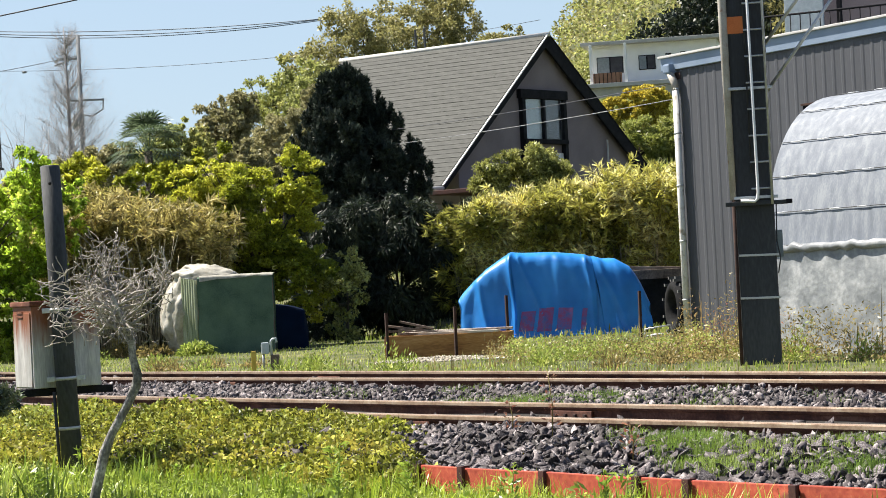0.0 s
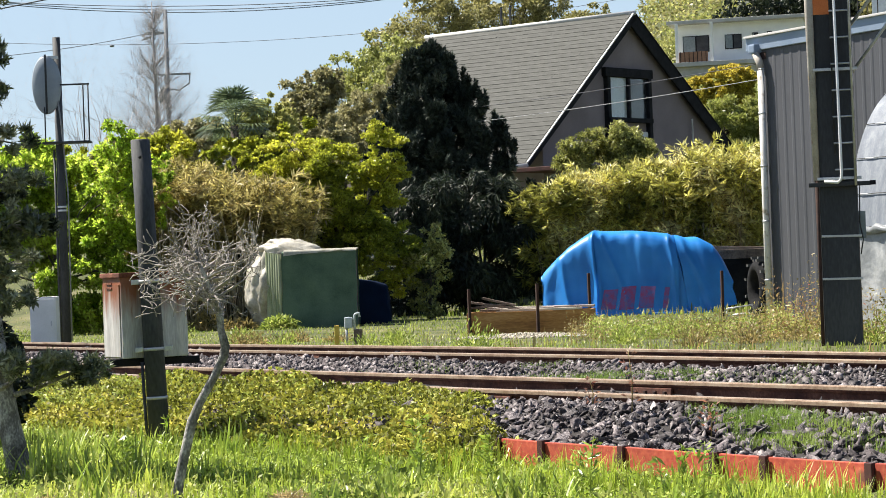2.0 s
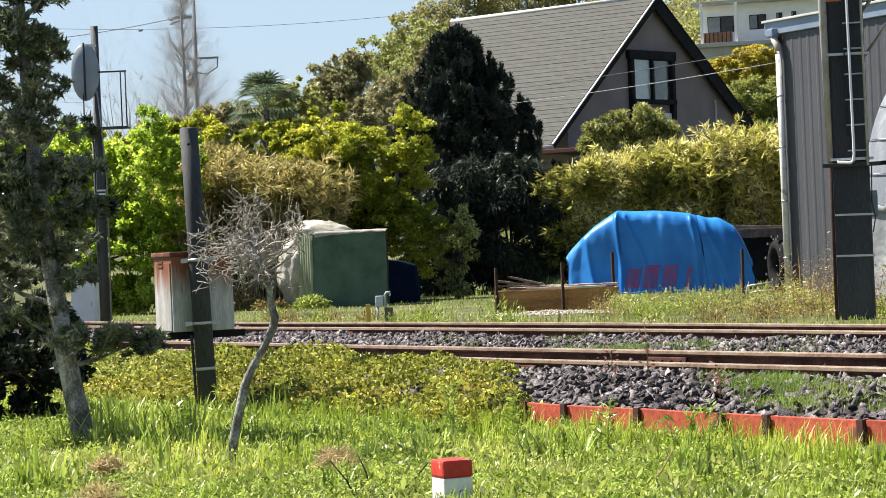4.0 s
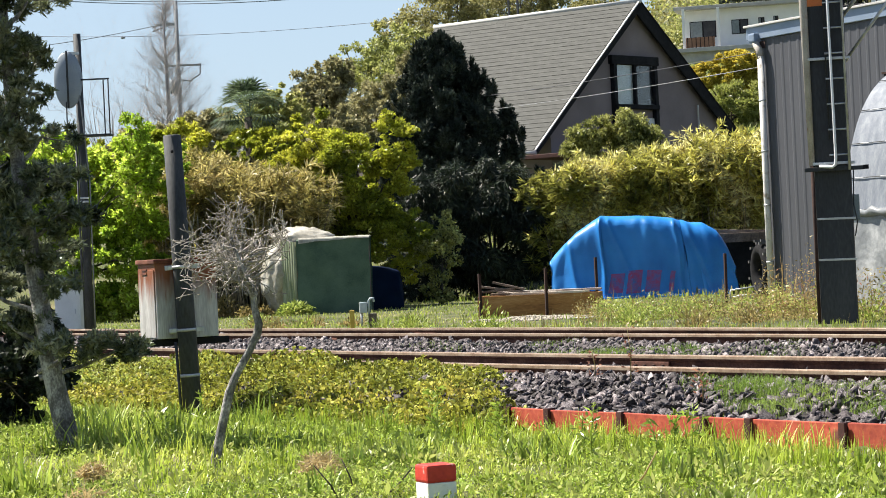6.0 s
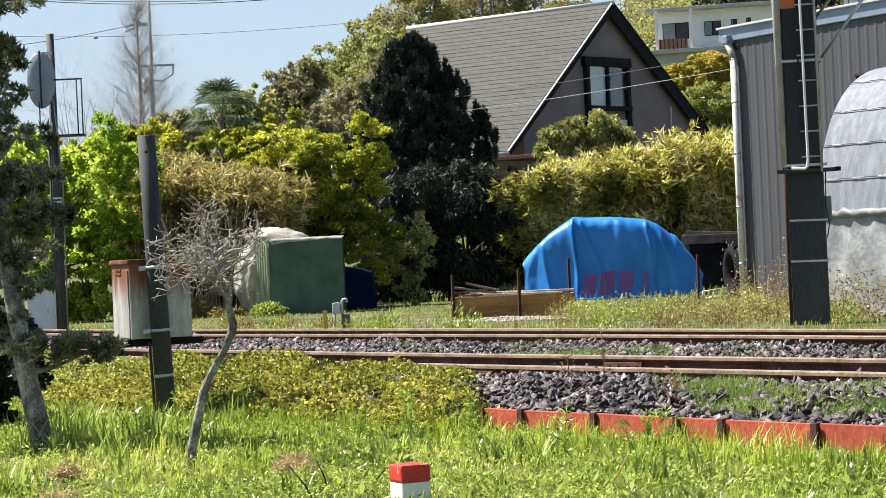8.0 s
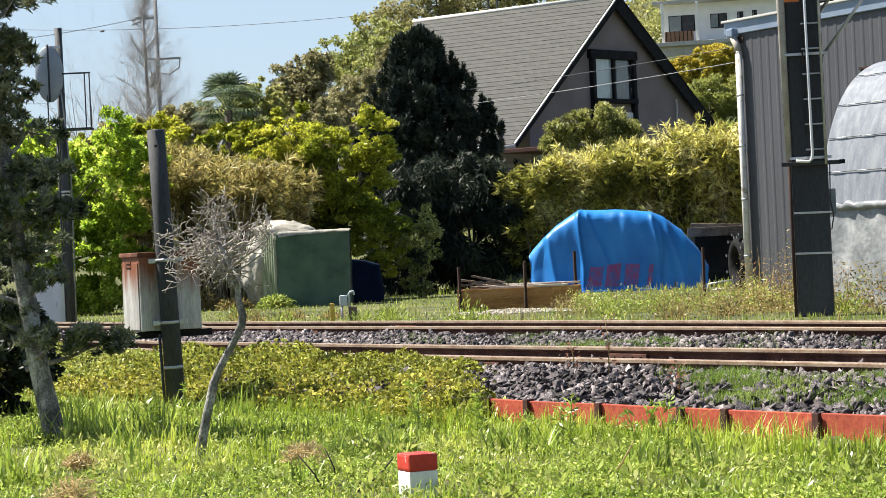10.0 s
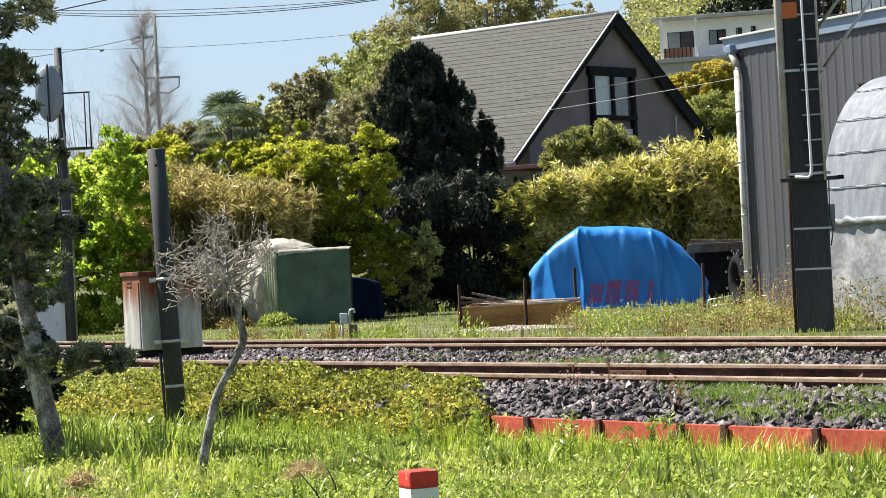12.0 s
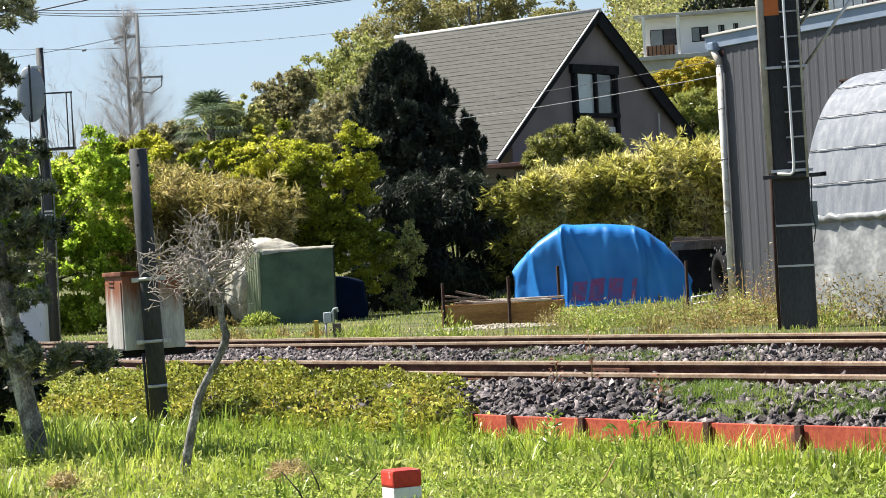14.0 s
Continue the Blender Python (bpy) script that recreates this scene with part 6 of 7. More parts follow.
def build_podocarp():
    x, y = -2.47, 15.1
    z = float(ground_height(x, y))
    root = thing("podocarp_tree", "old garden conifer with lichened trunk and layered foliage", "tree", at=Matrix.Translation((x, y, z)))
    tr = [((0.0, 0, -0.1), 0.085), ((-0.03, 0, 0.12), 0.072), ((-0.075, 0, 0.35), 0.066), ((-0.12, 0, 0.62), 0.064), ((-0.15, 0, 0.9), 0.06), ((-0.19, 0, 1.2), 0.056), ((-0.24, 0, 1.6), 0.05), ((-0.27, 0, 2.0), 0.045), ((-0.3, 0, 2.6), 0.035), ((-0.32, 0, 3.2), 0.015)]
    trunk = tubes("trunk", [[(Vector(p), r) for p, r in tr]], M_BARK, root, sides=16)
    pads = [(0.34, -0.05, 0.62, 0.29, 0.3, 0.09), (0.08, -0.2, 0.66, 0.30, 0.3, 0.11), (-0.42, 0.0, 0.86, 0.35, 0.3, 0.14), (-0.02, -0.1, 1.05, 0.16, 0.25, 0.08), (-0.08, 0.1, 1.25, 0.22, 0.28, 0.11), (0.0, -0.1, 1.48, 0.25, 0.3, 0.12), (-0.40, -0.1, 1.35, 0.3, 0.3, 0.2), (-0.06, 0.0, 1.72, 0.24, 0.28, 0.15), (-0.42, -0.1, 1.75, 0.28, 0.3, 0.2), (-0.10, 0, 1.98, 0.22, 0.25, 0.15), (-0.14, -0.1, 2.25, 0.20, 0.25, 0.14), (-0.45, 0, 2.15, 0.3, 0.3, 0.2), (-0.16, 0, 2.52, 0.22, 0.25, 0.13), (-0.42, -0.1, 2.55, 0.32, 0.3, 0.22), (-0.14, 0, 2.85, 0.26, 0.25, 0.15), (-0.5, 0, 3.0, 0.3, 0.3, 0.2), (-0.55, 0.1, 1.05, 0.3, 0.3, 0.14), (-0.30, -0.15, 1.55, 0.2, 0.2, 0.14), (-0.30, -0.15, 2.0, 0.2, 0.2, 0.14)]
    lobes = np.concatenate([sublobes(*q, 24, 0.30) for q in pads])
    paths = []
    for q in pads:
        s = Vector((-0.15 - 0.05 * q[2], 0, q[2] - 0.16))
        e = Vector(q[:3])
        paths.append([(s, 0.02), ((s + e) / 2 + Vector((0, 0, -0.02)), 0.014), (e, 0.006)])
        for k in range(5):
            g = e + Vector((random.gauss(0, 0.13), random.gauss(0, 0.1), random.gauss(0, 0.05)))
            paths.append([((s + e * 2) / 3, 0.008), (e, 0.006), (g, 0.003)])
    tubes("branchwork", paths, M_BARK, root, sides=6)
    p, d = clump_points(lobes, 50000, 0.05)
    v, f = leaf_arrays(p, d + np.array([0, 0, 0.3]), 0.062, 0.013, 0, 0.8)
    mesh_part("foliage", v, f, M_PINE, root)
    # the hedge's deep shade comes from its near-black leaf colour
    leafy("dark_hedge", "dense dark evergreen hedge with deep shade put into its leaf colour", "hedge", [(-3.2, 17.0, 0.72, 0.42, 0.4, 0.42), (-3.0, 17.1, 0.72, 0.26, 0.3, 0.40), (-3.3, 17.4, 1.15, 0.4, 0.3, 0.45), (-3.35, 17.5, 1.6, 0.32, 0.3, 0.45), (-4.0, 17.2, 0.9, 0.6, 0.5, 0.6)], 22000, 0.06, 0.03, M_DARKBUSH, base=(-3.5, 17.1, 0.35), r0=0.03, sub=40, size=0.35)


build_podocarp()


# ---- grass, weeds and ballast stones ----
def blades(n, xs, ys, height, width, mat, name, label, lean=0.35, cat="grass"):
    """Bent grass blades, three sections each."""
    zs = ground_height(xs, ys)
    u, v = uv_of(xs, ys)
    inbed = (v > 8.44) & (v < 16.4)
    zs = np.where(inbed, bed_height(u, v), zs)
    an = rng.uniform(0, 2 * np.pi, n)
    d = np.stack([np.cos(an), np.sin(an), np.zeros(n)], -1)
    s = np.stack([-np.sin(an), np.cos(an), np.zeros(n)], -1)
    wave = 0.5 + 0.5 * np.sin(xs * 5.1 + 2 * np.sin(ys * 2.3)) * np.sin(ys * 4.3 + 1.7 * np.sin(xs * 3.1))
    h = (height * rng.uniform(0.35, 1.3, n) * (0.55 + 0.9 * wave))[:, None]
    w = (width * rng.uniform(0.6, 1.4, n))[:, None]
    ln = (np.abs(rng.normal(0, lean, n)))[:, None] * h
    b = np.stack([xs, ys, zs - 0.01], -1)
    up = np.array([[0, 0, 1.0]])
    out = np.empty((n, 5, 3))
    out[:, 0] = b - s * w * 0.5
    out[:, 1] = b + s * w * 0.5
    mid = b + up * h * 0.6 + d * ln * 0.35
    out[:, 2] = mid + s * w * 0.42
    out[:, 3] = mid - s * w * 0.42
    out[:, 4] = b + up * h * (1 - 0.25 * np.minimum(1, ln / h)) + d * ln
    i = np.arange(n)[:, None] * 5
    quad = np.concatenate([i + 0, i + 1, i + 2, i + 3], 1)
    tri = np.concatenate([i + 3, i + 2, i + 4, i + 4], 1)
    verts = out.reshape(-1, 3)
    faces = np.concatenate([np.concatenate([i, i + 1, i + 2], 1), np.concatenate([i, i + 2, i + 3], 1), np.concatenate([i + 3, i + 2, i + 4], 1)])
    return tagged(mesh_part(name, verts, faces, mat), label, cat, kind="stuff")


def in_track(n, u0, u1, v0, v1):
    u, v = rng.uniform(u0, u1, n), rng.uniform(v0, v1, n)
    return UX * u + VX * v, UY * u + VY * v


def patchy(n, u0, u1, v0, v1, scale, bias, seed):
    """Places in a strip of the track, gathered in patches."""
    xs, ys = in_track(n * 3, u0, u1, v0, v1)
    keep = np.array([noise.noise((x * scale, y * scale, seed)) + rng.uniform(-0.25, 0.25) > bias for x, y in zip(xs, ys)])
    return xs[keep][:n], ys[keep][:n]


def build_meadow():
    xs, ys = in_track(90000, -24, -5.5, 3.2, 8.36)
    blades(len(xs), xs, ys, 0.066, 0.0065, M_GRASS, "meadow_grass", "lush bright green spring grass in the meadow", 0.9)
    xs, ys = in_track(16000, -14, 8, -6, 3.2)
    blades(len(xs), xs, ys, 0.10, 0.012, M_GRASS, "near_grass", "green meadow grass around the viewpoint", 0.6)
    xs, ys = patchy(9000, -22, -11, 4.5, 8.0, 0.8, 0.05, 3.3)
    blades(len(xs), xs, ys, 0.135, 0.009, M_GRASS, "tall_grass", "tufts of long bladed green grass", 0.45)
    # broad weed leaves
    xs, ys = in_track(15000, -22, -5.5, 4.0, 8.36)
    c = np.stack([xs, ys, ground_height(xs, ys) + rng.uniform(0.01, 0.10, len(xs))], -1)
    v, f = leaf_arrays(c, np.tile(np.array([[0, 0, 0.5]]), (len(xs), 1)), 0.034, 0.014, 0, 1.0)
    tagged(mesh_part("meadow_weeds", v, f, M_WEED), "low broad-leaved weeds among the grass", "weeds", kind="stuff")
    # leafy bank between meadow and rails
    n = 95000
    u, v = rng.uniform(-30, -12.2, n), rng.uniform(8.02, 9.72, n)
    top = 0.10 + 0.17 * np.sin(np.clip((v - 8.1) / 1.6, 0, 1) * np.pi) ** 0.6
    hz = rng.uniform(0.0, 1.0, n) ** 0.6 * 0.82 * top * (0.75 + 0.3 * np.sin(u * 2.3) * np.sin(u * 0.9 + 1))
    hz *= 1 - smooth01(-0.5, 0.0, u - (-12.55 - 1.43 * (v - 8.42)) - 0.12 * np.sin(v * 21))
    cell = np.array([noise.noise((a * 3.2, b * 3.6, 2.2)) for a, b in zip(u, v)])
    hz *= np.clip(0.75 + 1.1 * cell, 0.15, 1.5)
    keep = u < -12.55 - 1.43 * (v - 8.42) + 0.1 * np.sin(v * 21)
    u, v, hz = u[keep], v[keep], hz[keep]
    n = len(u)
    x, y = UX * u + VX * v, UY * u + VY * v
    c = np.stack([x, y, np.where(v > 8.45, bed_height(u, v), 0.38) + hz], -1)
    vv, ff = leaf_arrays(c, np.tile(np.array([[-0.2, -0.4, 0.6]]), (n, 1)), 0.038, 0.022, 0, 1.1)
    green = rng.uniform(0, 1, n) < 0.14 + 0.5 * smooth01(-17, -21, u)
    g3 = np.repeat(green, 4)
    tagged(mesh_part("bank_weeds", vv[g3], np.arange(4 * green.sum()).reshape(-1, 4), M_WEED), "fresh green leaves growing through the bank", "ground cover", kind="stuff")
    vv, ff = vv[~g3], np.arange(4 * (~green).sum()).reshape(-1, 4)
    tagged(mesh_part("bank_leaves", vv, ff, M_IVY), "olive and russet leafy ground cover on the bank", "ground cover", kind="stuff")
    m = 22000
    u, v = rng.uniform(-30, -12.4, m), rng.uniform(8.05, 8.47, m)
    x, y = UX * u + VX * v, UY * u + VY * v
    c = np.stack([x, y, 0.36 + rng.uniform(0, 1, m) * (0.12 + 0.10 * smooth01(8.05, 8.4, v))], -1)
    vv, ff = leaf_arrays(c, np.tile(np.array([[-0.3, -0.6, 0.3]]), (m, 1)), 0.042, 0.026, 0, 1.0)
    tagged(mesh_part("bank_foot_leaves", vv, ff, M_IVY), "olive leaves hanging over the foot of the bank", "ground cover", kind="stuff")
    # tufts between stones and along the yard
    for (u0, u1, v0, v1, n, bias, h) in ((-12.3, -8.0, 8.75, 9.6, 14000, 0.10, 0.07), (-20, -9, 11.3, 13.1, 8000, 0.22, 0.06), (-16.5, -15.0, 11.0, 12.6, 6000, -0.2, 0.06)):
        xs, ys = patchy(n, u0, u1, v0, v1, 1.6, bias, u0)
        blades(len(xs), xs, ys, h, 0.0026, M_TUFT, "ballast_tufts", "fine grass tufts growing through ballast", 0.55)
    xs, ys = in_track(50000, -75, -18, 15.3, 30)
    blades(len(xs), xs, ys, 0.06, 0.014, M_WEED, "yard_grass", "short yellowish grass in the yard")
    xs, ys = in_track(5000, -48, -20, 15.6, 20)
    blades(len(xs), xs, ys, 0.07, 0.012, M_WEED, "yard_tall_weeds", "ragged taller weeds along the far track")
    xs, ys = in_track(30000, -90, -30, 30, 46)
    blades(len(xs), xs, ys, 0.16, 0.03, M_WEED, "back_grass", "rough grass at the back of the yard")
    xs, ys = patchy(300, -32, -18, 16.5, 20, 0.5, 0.2, 9.1)
    blades(len(xs), xs, ys, 0.20, 0.010, M_DRYWEED, "dry_weeds", "dry reddish weed stalks beside the track")
    # tall weeds in front of the greenhouse
    n = 9000
    u, v = rng.uniform(-26, -17, n), rng.uniform(20.2, 22.0, n)
    x, y = UX * u + VX * v, UY * u + VY * v
    c = np.stack([x, y, 0.45 + rng.uniform(0, 1, n) ** 1.5 * (0.40 + 0.3 * np.sin(u * 1.9)) * smooth01(-26.5, -24.5, u)], -1)
    vv, ff = leaf_arrays(c, np.tile(np.array([[0, 0, 0.4]]), (n, 1)), 0.055, 0.02, 0, 1.0)
    tagged(mesh_part("wild_weeds", vv, ff, M_DRYWEED), "tall tangled weeds with yellowing leaves", "weeds", kind="stuff")
    xs, ys = in_track(70, -25, -17, 20.3, 21.8)
    blades(len(xs), xs, ys, 0.55, 0.010, M_DRYWEED, "weed_stalks", "dry upright weed stalks", 0.2)


build_meadow()


def build_meadow_details():
    # taller grass against the boards
    xs, ys = in_track(7000, -16, -6, 7.75, 8.33)
    blades(len(xs), xs, ys, 0.15, 0.007, M_GRASS, "edge_grass", "longer green grass against the red boards", 0.4)
    # tall single weeds
    random.seed(31)
    spots = [(-11.6, 7.7), (-11.25, 7.5), (-10.9, 7.8), (-10.55, 7.6), (-10.2, 7.9), (-12.1, 7.6), (-12.6, 7.9), (-9.8, 7.5), (-13.2, 7.2), (-11.9, 7.1), (-13.8, 6.6), (-9.3, 7.3), (-12.9, 6.2), (-11.0, 6.9), (-14.6, 7.3), (-10.1, 7.0)]
    for k, (u, v) in enumerate(spots):
        x, y = UX * u + VX * v, UY * u + VY * v
        z = float(ground_height(x, y))
        h = random.uniform(0.20, 0.36)
        root = thing("tall_weed", "tall green weed with narrow leaves in the grass", "weed", "tall weeds in the meadow", at=pose(x, y, z, 0, 0, random.uniform(0, 360)))
        lean = random.uniform(-0.06, 0.06)
        tubes("stem", [[((0, 0, -0.02), 0.004), ((lean * 0.5, 0, h * 0.5), 0.0035), ((lean, 0.01, h), 0.002)]], M_WEED, root, sides=5)
        m = 46
        t = rng.uniform(0.15, 1.0, m)
        c = np.stack([lean * t + rng.normal(0, 0.022, m), rng.normal(0, 0.022, m), h * t], -1)
        vv, ff = leaf_arrays(c, np.stack([c[:, 0], c[:, 1], np.full(m, 0.02)], -1) * 20, 0.055, 0.014, 0, 0.5)
        tagged(mesh_part("leafage", vv, ff, M_BLADE, root), kind="stuff")
    # one tall russet weed by the near rail
    for u, v, h in ((-12.3, 9.2, 0.42), (-12.9, 9.35, 0.2), (-11.2, 8.9, 0.22)):
        x, y = UX * u + VX * v, UY * u + VY * v
        z = float(bed_height(u, v))
        root = thing("russet_weed", "thin russet weed stalk growing in the ballast", "weed", "weeds in the ballast", at=pose(x, y, z))
        tubes("stem", [[((0, 0, -0.03), 0.004), ((0.01, 0, h * 0.5), 0.0035), ((-0.01, 0.01, h), 0.002)]], M_DRYWEED, root, sides=5)
        m = 40
        t = rng.uniform(0.2, 1.0, m)
        c = np.stack([rng.normal(0, 0.03, m), rng.normal(0, 0.03, m), h * t], -1)
        vv, ff = leaf_arrays(c, np.stack([c[:, 0], c[:, 1], np.full(m, 0.02)], -1) * 20, 0.035, 0.012, 0, 0.5)
        tagged(mesh_part("leafage", vv, ff, M_RUSSET, root), kind="stuff")
    # bare sticks near the marker
    for x, y, a, ln in ((-0.42, 11.0, 52, 0.24), (-0.56, 10.9, -28, 0.24), (-0.30, 11.1, -38, 0.12), (-0.52, 11.2, -12, 0.20), (0.72, 10.7, 40, 0.24)):
        z = float(ground_height(x, y))
        o = tubes("stick", [[((0, 0, -0.03), 0.005), ((0.01, 0, ln * 0.5), 0.0045), ((-0.01, 0, ln), 0.003)]], M_BARK_DARK if x < 0 else M_STRAW, sides=6)
        o.matrix_basis = pose(x, y, z, 0, a, 0)
        tagged(o, "bare broken stick poking out of the grass", "stick", "sticks in the meadow")
    # mounds of small-leaved herbs between the bank and the marker
    n = 90000
    xs, ys = in_track(n, -19, -6, 4.6, 8.34)
    m1 = np.array([noise.noise((a * 1.5, b * 0.9, 6.5)) + 0.5 * noise.noise((a * 4.5, b * 3.0, 1.5)) for a, b in zip(xs, ys)])
    keep = m1 + rng.uniform(-0.2, 0.2, n) > -0.15
    xs, ys, m1 = xs[keep], ys[keep], m1[keep]
    hz = (0.03 + 0.085 * np.clip(m1 + 0.25, 0, 1)) * rng.uniform(0.15, 1, len(xs)) ** 0.6
    c = np.stack([xs, ys, ground_height(xs, ys) + hz], -1)
    vv, ff = leaf_arrays(c, np.tile(np.array([[0, 0, 0.45]]), (len(xs), 1)), 0.028, 0.010, 0, 1.0)
    tagged(mesh_part("meadow_herbs", vv, ff, M_HERB), "soft mounds of small-leaved pale green herbs", "weeds", kind="stuff")
    # clumps of broad upright blades round the post and the trees
    random.seed(77)
    vs, fs = [], []
    for k in range(42):
        if k < 26:
            x, y = random.uniform(-2.6, -1.3), random.uniform(12.4, 16.4)
        else:
            x, y = random.uniform(-1.6, 1.6), random.uniform(11.0, 14.0)
        if uv_of(x, y)[1] > 8.1 or min(abs(x * 16 / y - a) for a in (-1.80, -1.66, -2.62)) < 0.12 and random.random() < 0.7:
            continue
        z = float(ground_height(x, y))
        for b in range(random.randint(14, 30)):
            an, h = random.uniform(0, 2 * math.pi), random.uniform(0.11, 0.33 if k < 26 else 0.20)
            lean, wd = random.uniform(0.1, 0.6) * h, random.uniform(0.005, 0.009)
            bx, by = x + random.gauss(0, 0.06), y + random.gauss(0, 0.06)
            ca, sa = math.cos(an), math.sin(an)
            i0 = len(vs)
            for q, ww in ((0.0, 1.0), (0.45, 0.95), (0.8, 0.6), (1.0, 0.05)):
                px, py, pz = bx + ca * lean * q * q, by + sa * lean * q * q, h * (q - 0.18 * q * q * lean / h)
                vs += [(px - sa * wd * ww, py + ca * wd * ww, z + pz - 0.01), (px + sa * wd * ww, py - ca * wd * ww, z + pz - 0.01)]
            fs += [(i0 + 2 * q, i0 + 2 * q + 1, i0 + 2 * q + 3, i0 + 2 * q + 2) for q in range(3)]
    for b in range(110):
        an, h = random.uniform(0, 2 * math.pi), random.uniform(0.07, 0.15)
        lean, wd = random.uniform(0.1, 0.5) * h, random.uniform(0.003, 0.005)
        bx, by = random.uniform(-0.36, 0.12), random.uniform(10.05, 10.36)
        z = float(ground_height(bx, by))
        ca, sa = math.cos(an), math.sin(an)
        i0 = len(vs)
        for q, ww in ((0.0, 1.0), (0.45, 0.95), (0.8, 0.6), (1.0, 0.05)):
            px, py, pz = bx + ca * lean * q * q, by + sa * lean * q * q, h * q
            vs += [(px - sa * wd * ww, py + ca * wd * ww, z + pz - 0.01), (px + sa * wd * ww, py - ca * wd * ww, z + pz - 0.01)]
        fs += [(i0 + 2 * q, i0 + 2 * q + 1, i0 + 2 * q + 3, i0 + 2 * q + 2) for q in range(3)]
    tagged(mesh_part("broad_grass", vs, fs, M_BLADE), "clumps of long broad green grass blades", "grass", kind="stuff")
    # dry straw clumps
    for x, y, r in ((-0.72, 12.0, 0.13), (-1.85, 11.6, 0.15), (-2.0, 12.9, 0.10), (-0.75, 12.25, 0.09)):
        z = float(ground_height(x, y))
        n = 420
        d = unit(n)
        d[:, 2] = np.abs(d[:, 2]) * 0.9
        c = d * r * rng.uniform(0.2, 1, n)[:, None]
        vv, ff = leaf_arrays(c, d, 0.09, 0.007, 0.3, 1.0)
        o = mesh_part("straw_tuft", vv, ff, M_STRAW)
        o.matrix_basis = pose(x, y, z + 0.045)
        tagged(o, "dry straw-coloured tuft of dead grass", "grass tuft", "dead tufts in the meadow")
    # rosettes of broad leaves in the meadow
    n = 260
    xs, ys = in_track(n, -17, -7, 5.0, 8.2)
    cs, outs = [], []
    for x, y in zip(xs, ys):
        m = 14
        d = unit(m)
        d[:, 2] = np.abs(d[:, 2]) + 0.3
        cs.append(np.array([x, y, float(ground_height(x, y)) + 0.01]) + d * np.array([0.05, 0.05, 0.07]) * rng.uniform(0.4, 1.3, m)[:, None])
        outs.append(d)
    vv, ff = leaf_arrays(np.concatenate(cs), np.concatenate(outs), 0.055, 0.022, 0, 0.4)
    tagged(mesh_part("leaf_rosettes", vv, ff, M_WEED), "pale broad-leaved rosettes in the meadow", "weeds", kind="stuff")
    # bushy weeds along the far track
    for k in range(22):
        u, v = random.uniform(-41, -21), random.uniform(16.6, 20.5)
        if abs(u + 21.9) < 1.6 and v < 20.2:
            v = 20.6
        x, y = UX * u + VX * v, UY * u + VY * v
        z = float(ground_height(x, y))
        h = random.uniform(0.14, 0.34) * (1.5 if u > -26 else 1)
        m = 320
        d = unit(m)
        d[:, 2] = np.abs(d[:, 2])
        c = d * np.array([0.3, 0.3, h]) * rng.uniform(0.15, 1, m)[:, None]
        vv, ff = leaf_arrays(c, d + np.array([0, 0, 0.5]), 0.07, 0.02, 0, 0.7)
        dry = k % 3 == 0
        o = thing("weed_clump", "", "", at=pose(x, y, z))
        tagged(mesh_part("leafage", vv, ff, M_DRYWEED if dry else M_WEED, o), kind="stuff")
        tagged(o, "ragged russet weed clump beside the track" if dry else "ragged green weed clump beside the track", "weeds", "weed clumps in the yard")
    # ragged weed mounds between bin, tarpaulin and shed
    for name, mat, lab, n, zone, hmax, lf in (
            ("yard_weed_mound", M_WEED, "dense yellow-green weeds along the far rail", 11000, (2.1, 5.0, 34.0, 38.0), 0.30, 0.05),
            ("yard_weed_mound", M_DRYWEED, "dry yellowing weeds along the far rail", 5000, (1.8, 5.0, 34.0, 38.0), 0.36, 0.05),
            ("shed_weeds", M_DRYWEED, "tall dry weeds against the shed wall", 2600, (4.25, 5.3, 32.2, 34.2), 0.80, 0.05),
            ("shed_weeds", M_RUSSET, "russet weed leaves against the shed wall", 700, (4.25, 5.3, 32.2, 34.2), 0.70, 0.045),
            ("pole_weeds", M_DRYWEED, "tall yellowing weeds beyond the railway pole", 4200, (5.35, 7.2, 32.0, 34.5), 0.85, 0.055),
            ("shed_weeds", M_WEED, "green weed leaves against the shed wall", 2600, (4.25, 5.3, 32.2, 34.2), 0.50, 0.06),
            ("pole_weeds", M_WEED, "leafy green weeds beyond the railway pole", 5200, (5.35, 7.2, 32.0, 34.5), 0.75, 0.065),
            ("pole_weeds", M_RUSSET, "russet weed leaves beyond the railway pole", 1800, (5.35, 7.2, 32.0, 34.5), 0.60, 0.05)):
        x, y = rng.uniform(zone[0], zone[1], n), rng.uniform(zone[2], zone[3], n)
        uu, vv2 = uv_of(x, y)
        top = np.array([max(0.06, 0.55 + 0.95 * noise.noise((p * 1.7, q * 1.1, hmax * 9)) + 0.35 * noise.noise((p * 6, q * 5, 4.0))) for p, q in zip(x, y)])
        c = np.stack([x, y, ground_height(x, y) + hmax * top * rng.uniform(0, 1, n) ** 1.3], -1)
        c = c[vv2 > 15.75]
        vv, ff = leaf_arrays(c, np.tile(np.array([[0, 0, 0.6]]), (len(c), 1)), lf, lf * 0.33, 0, 0.9)
        tagged(mesh_part(name, vv, ff, mat), lab, "weeds", kind="stuff")
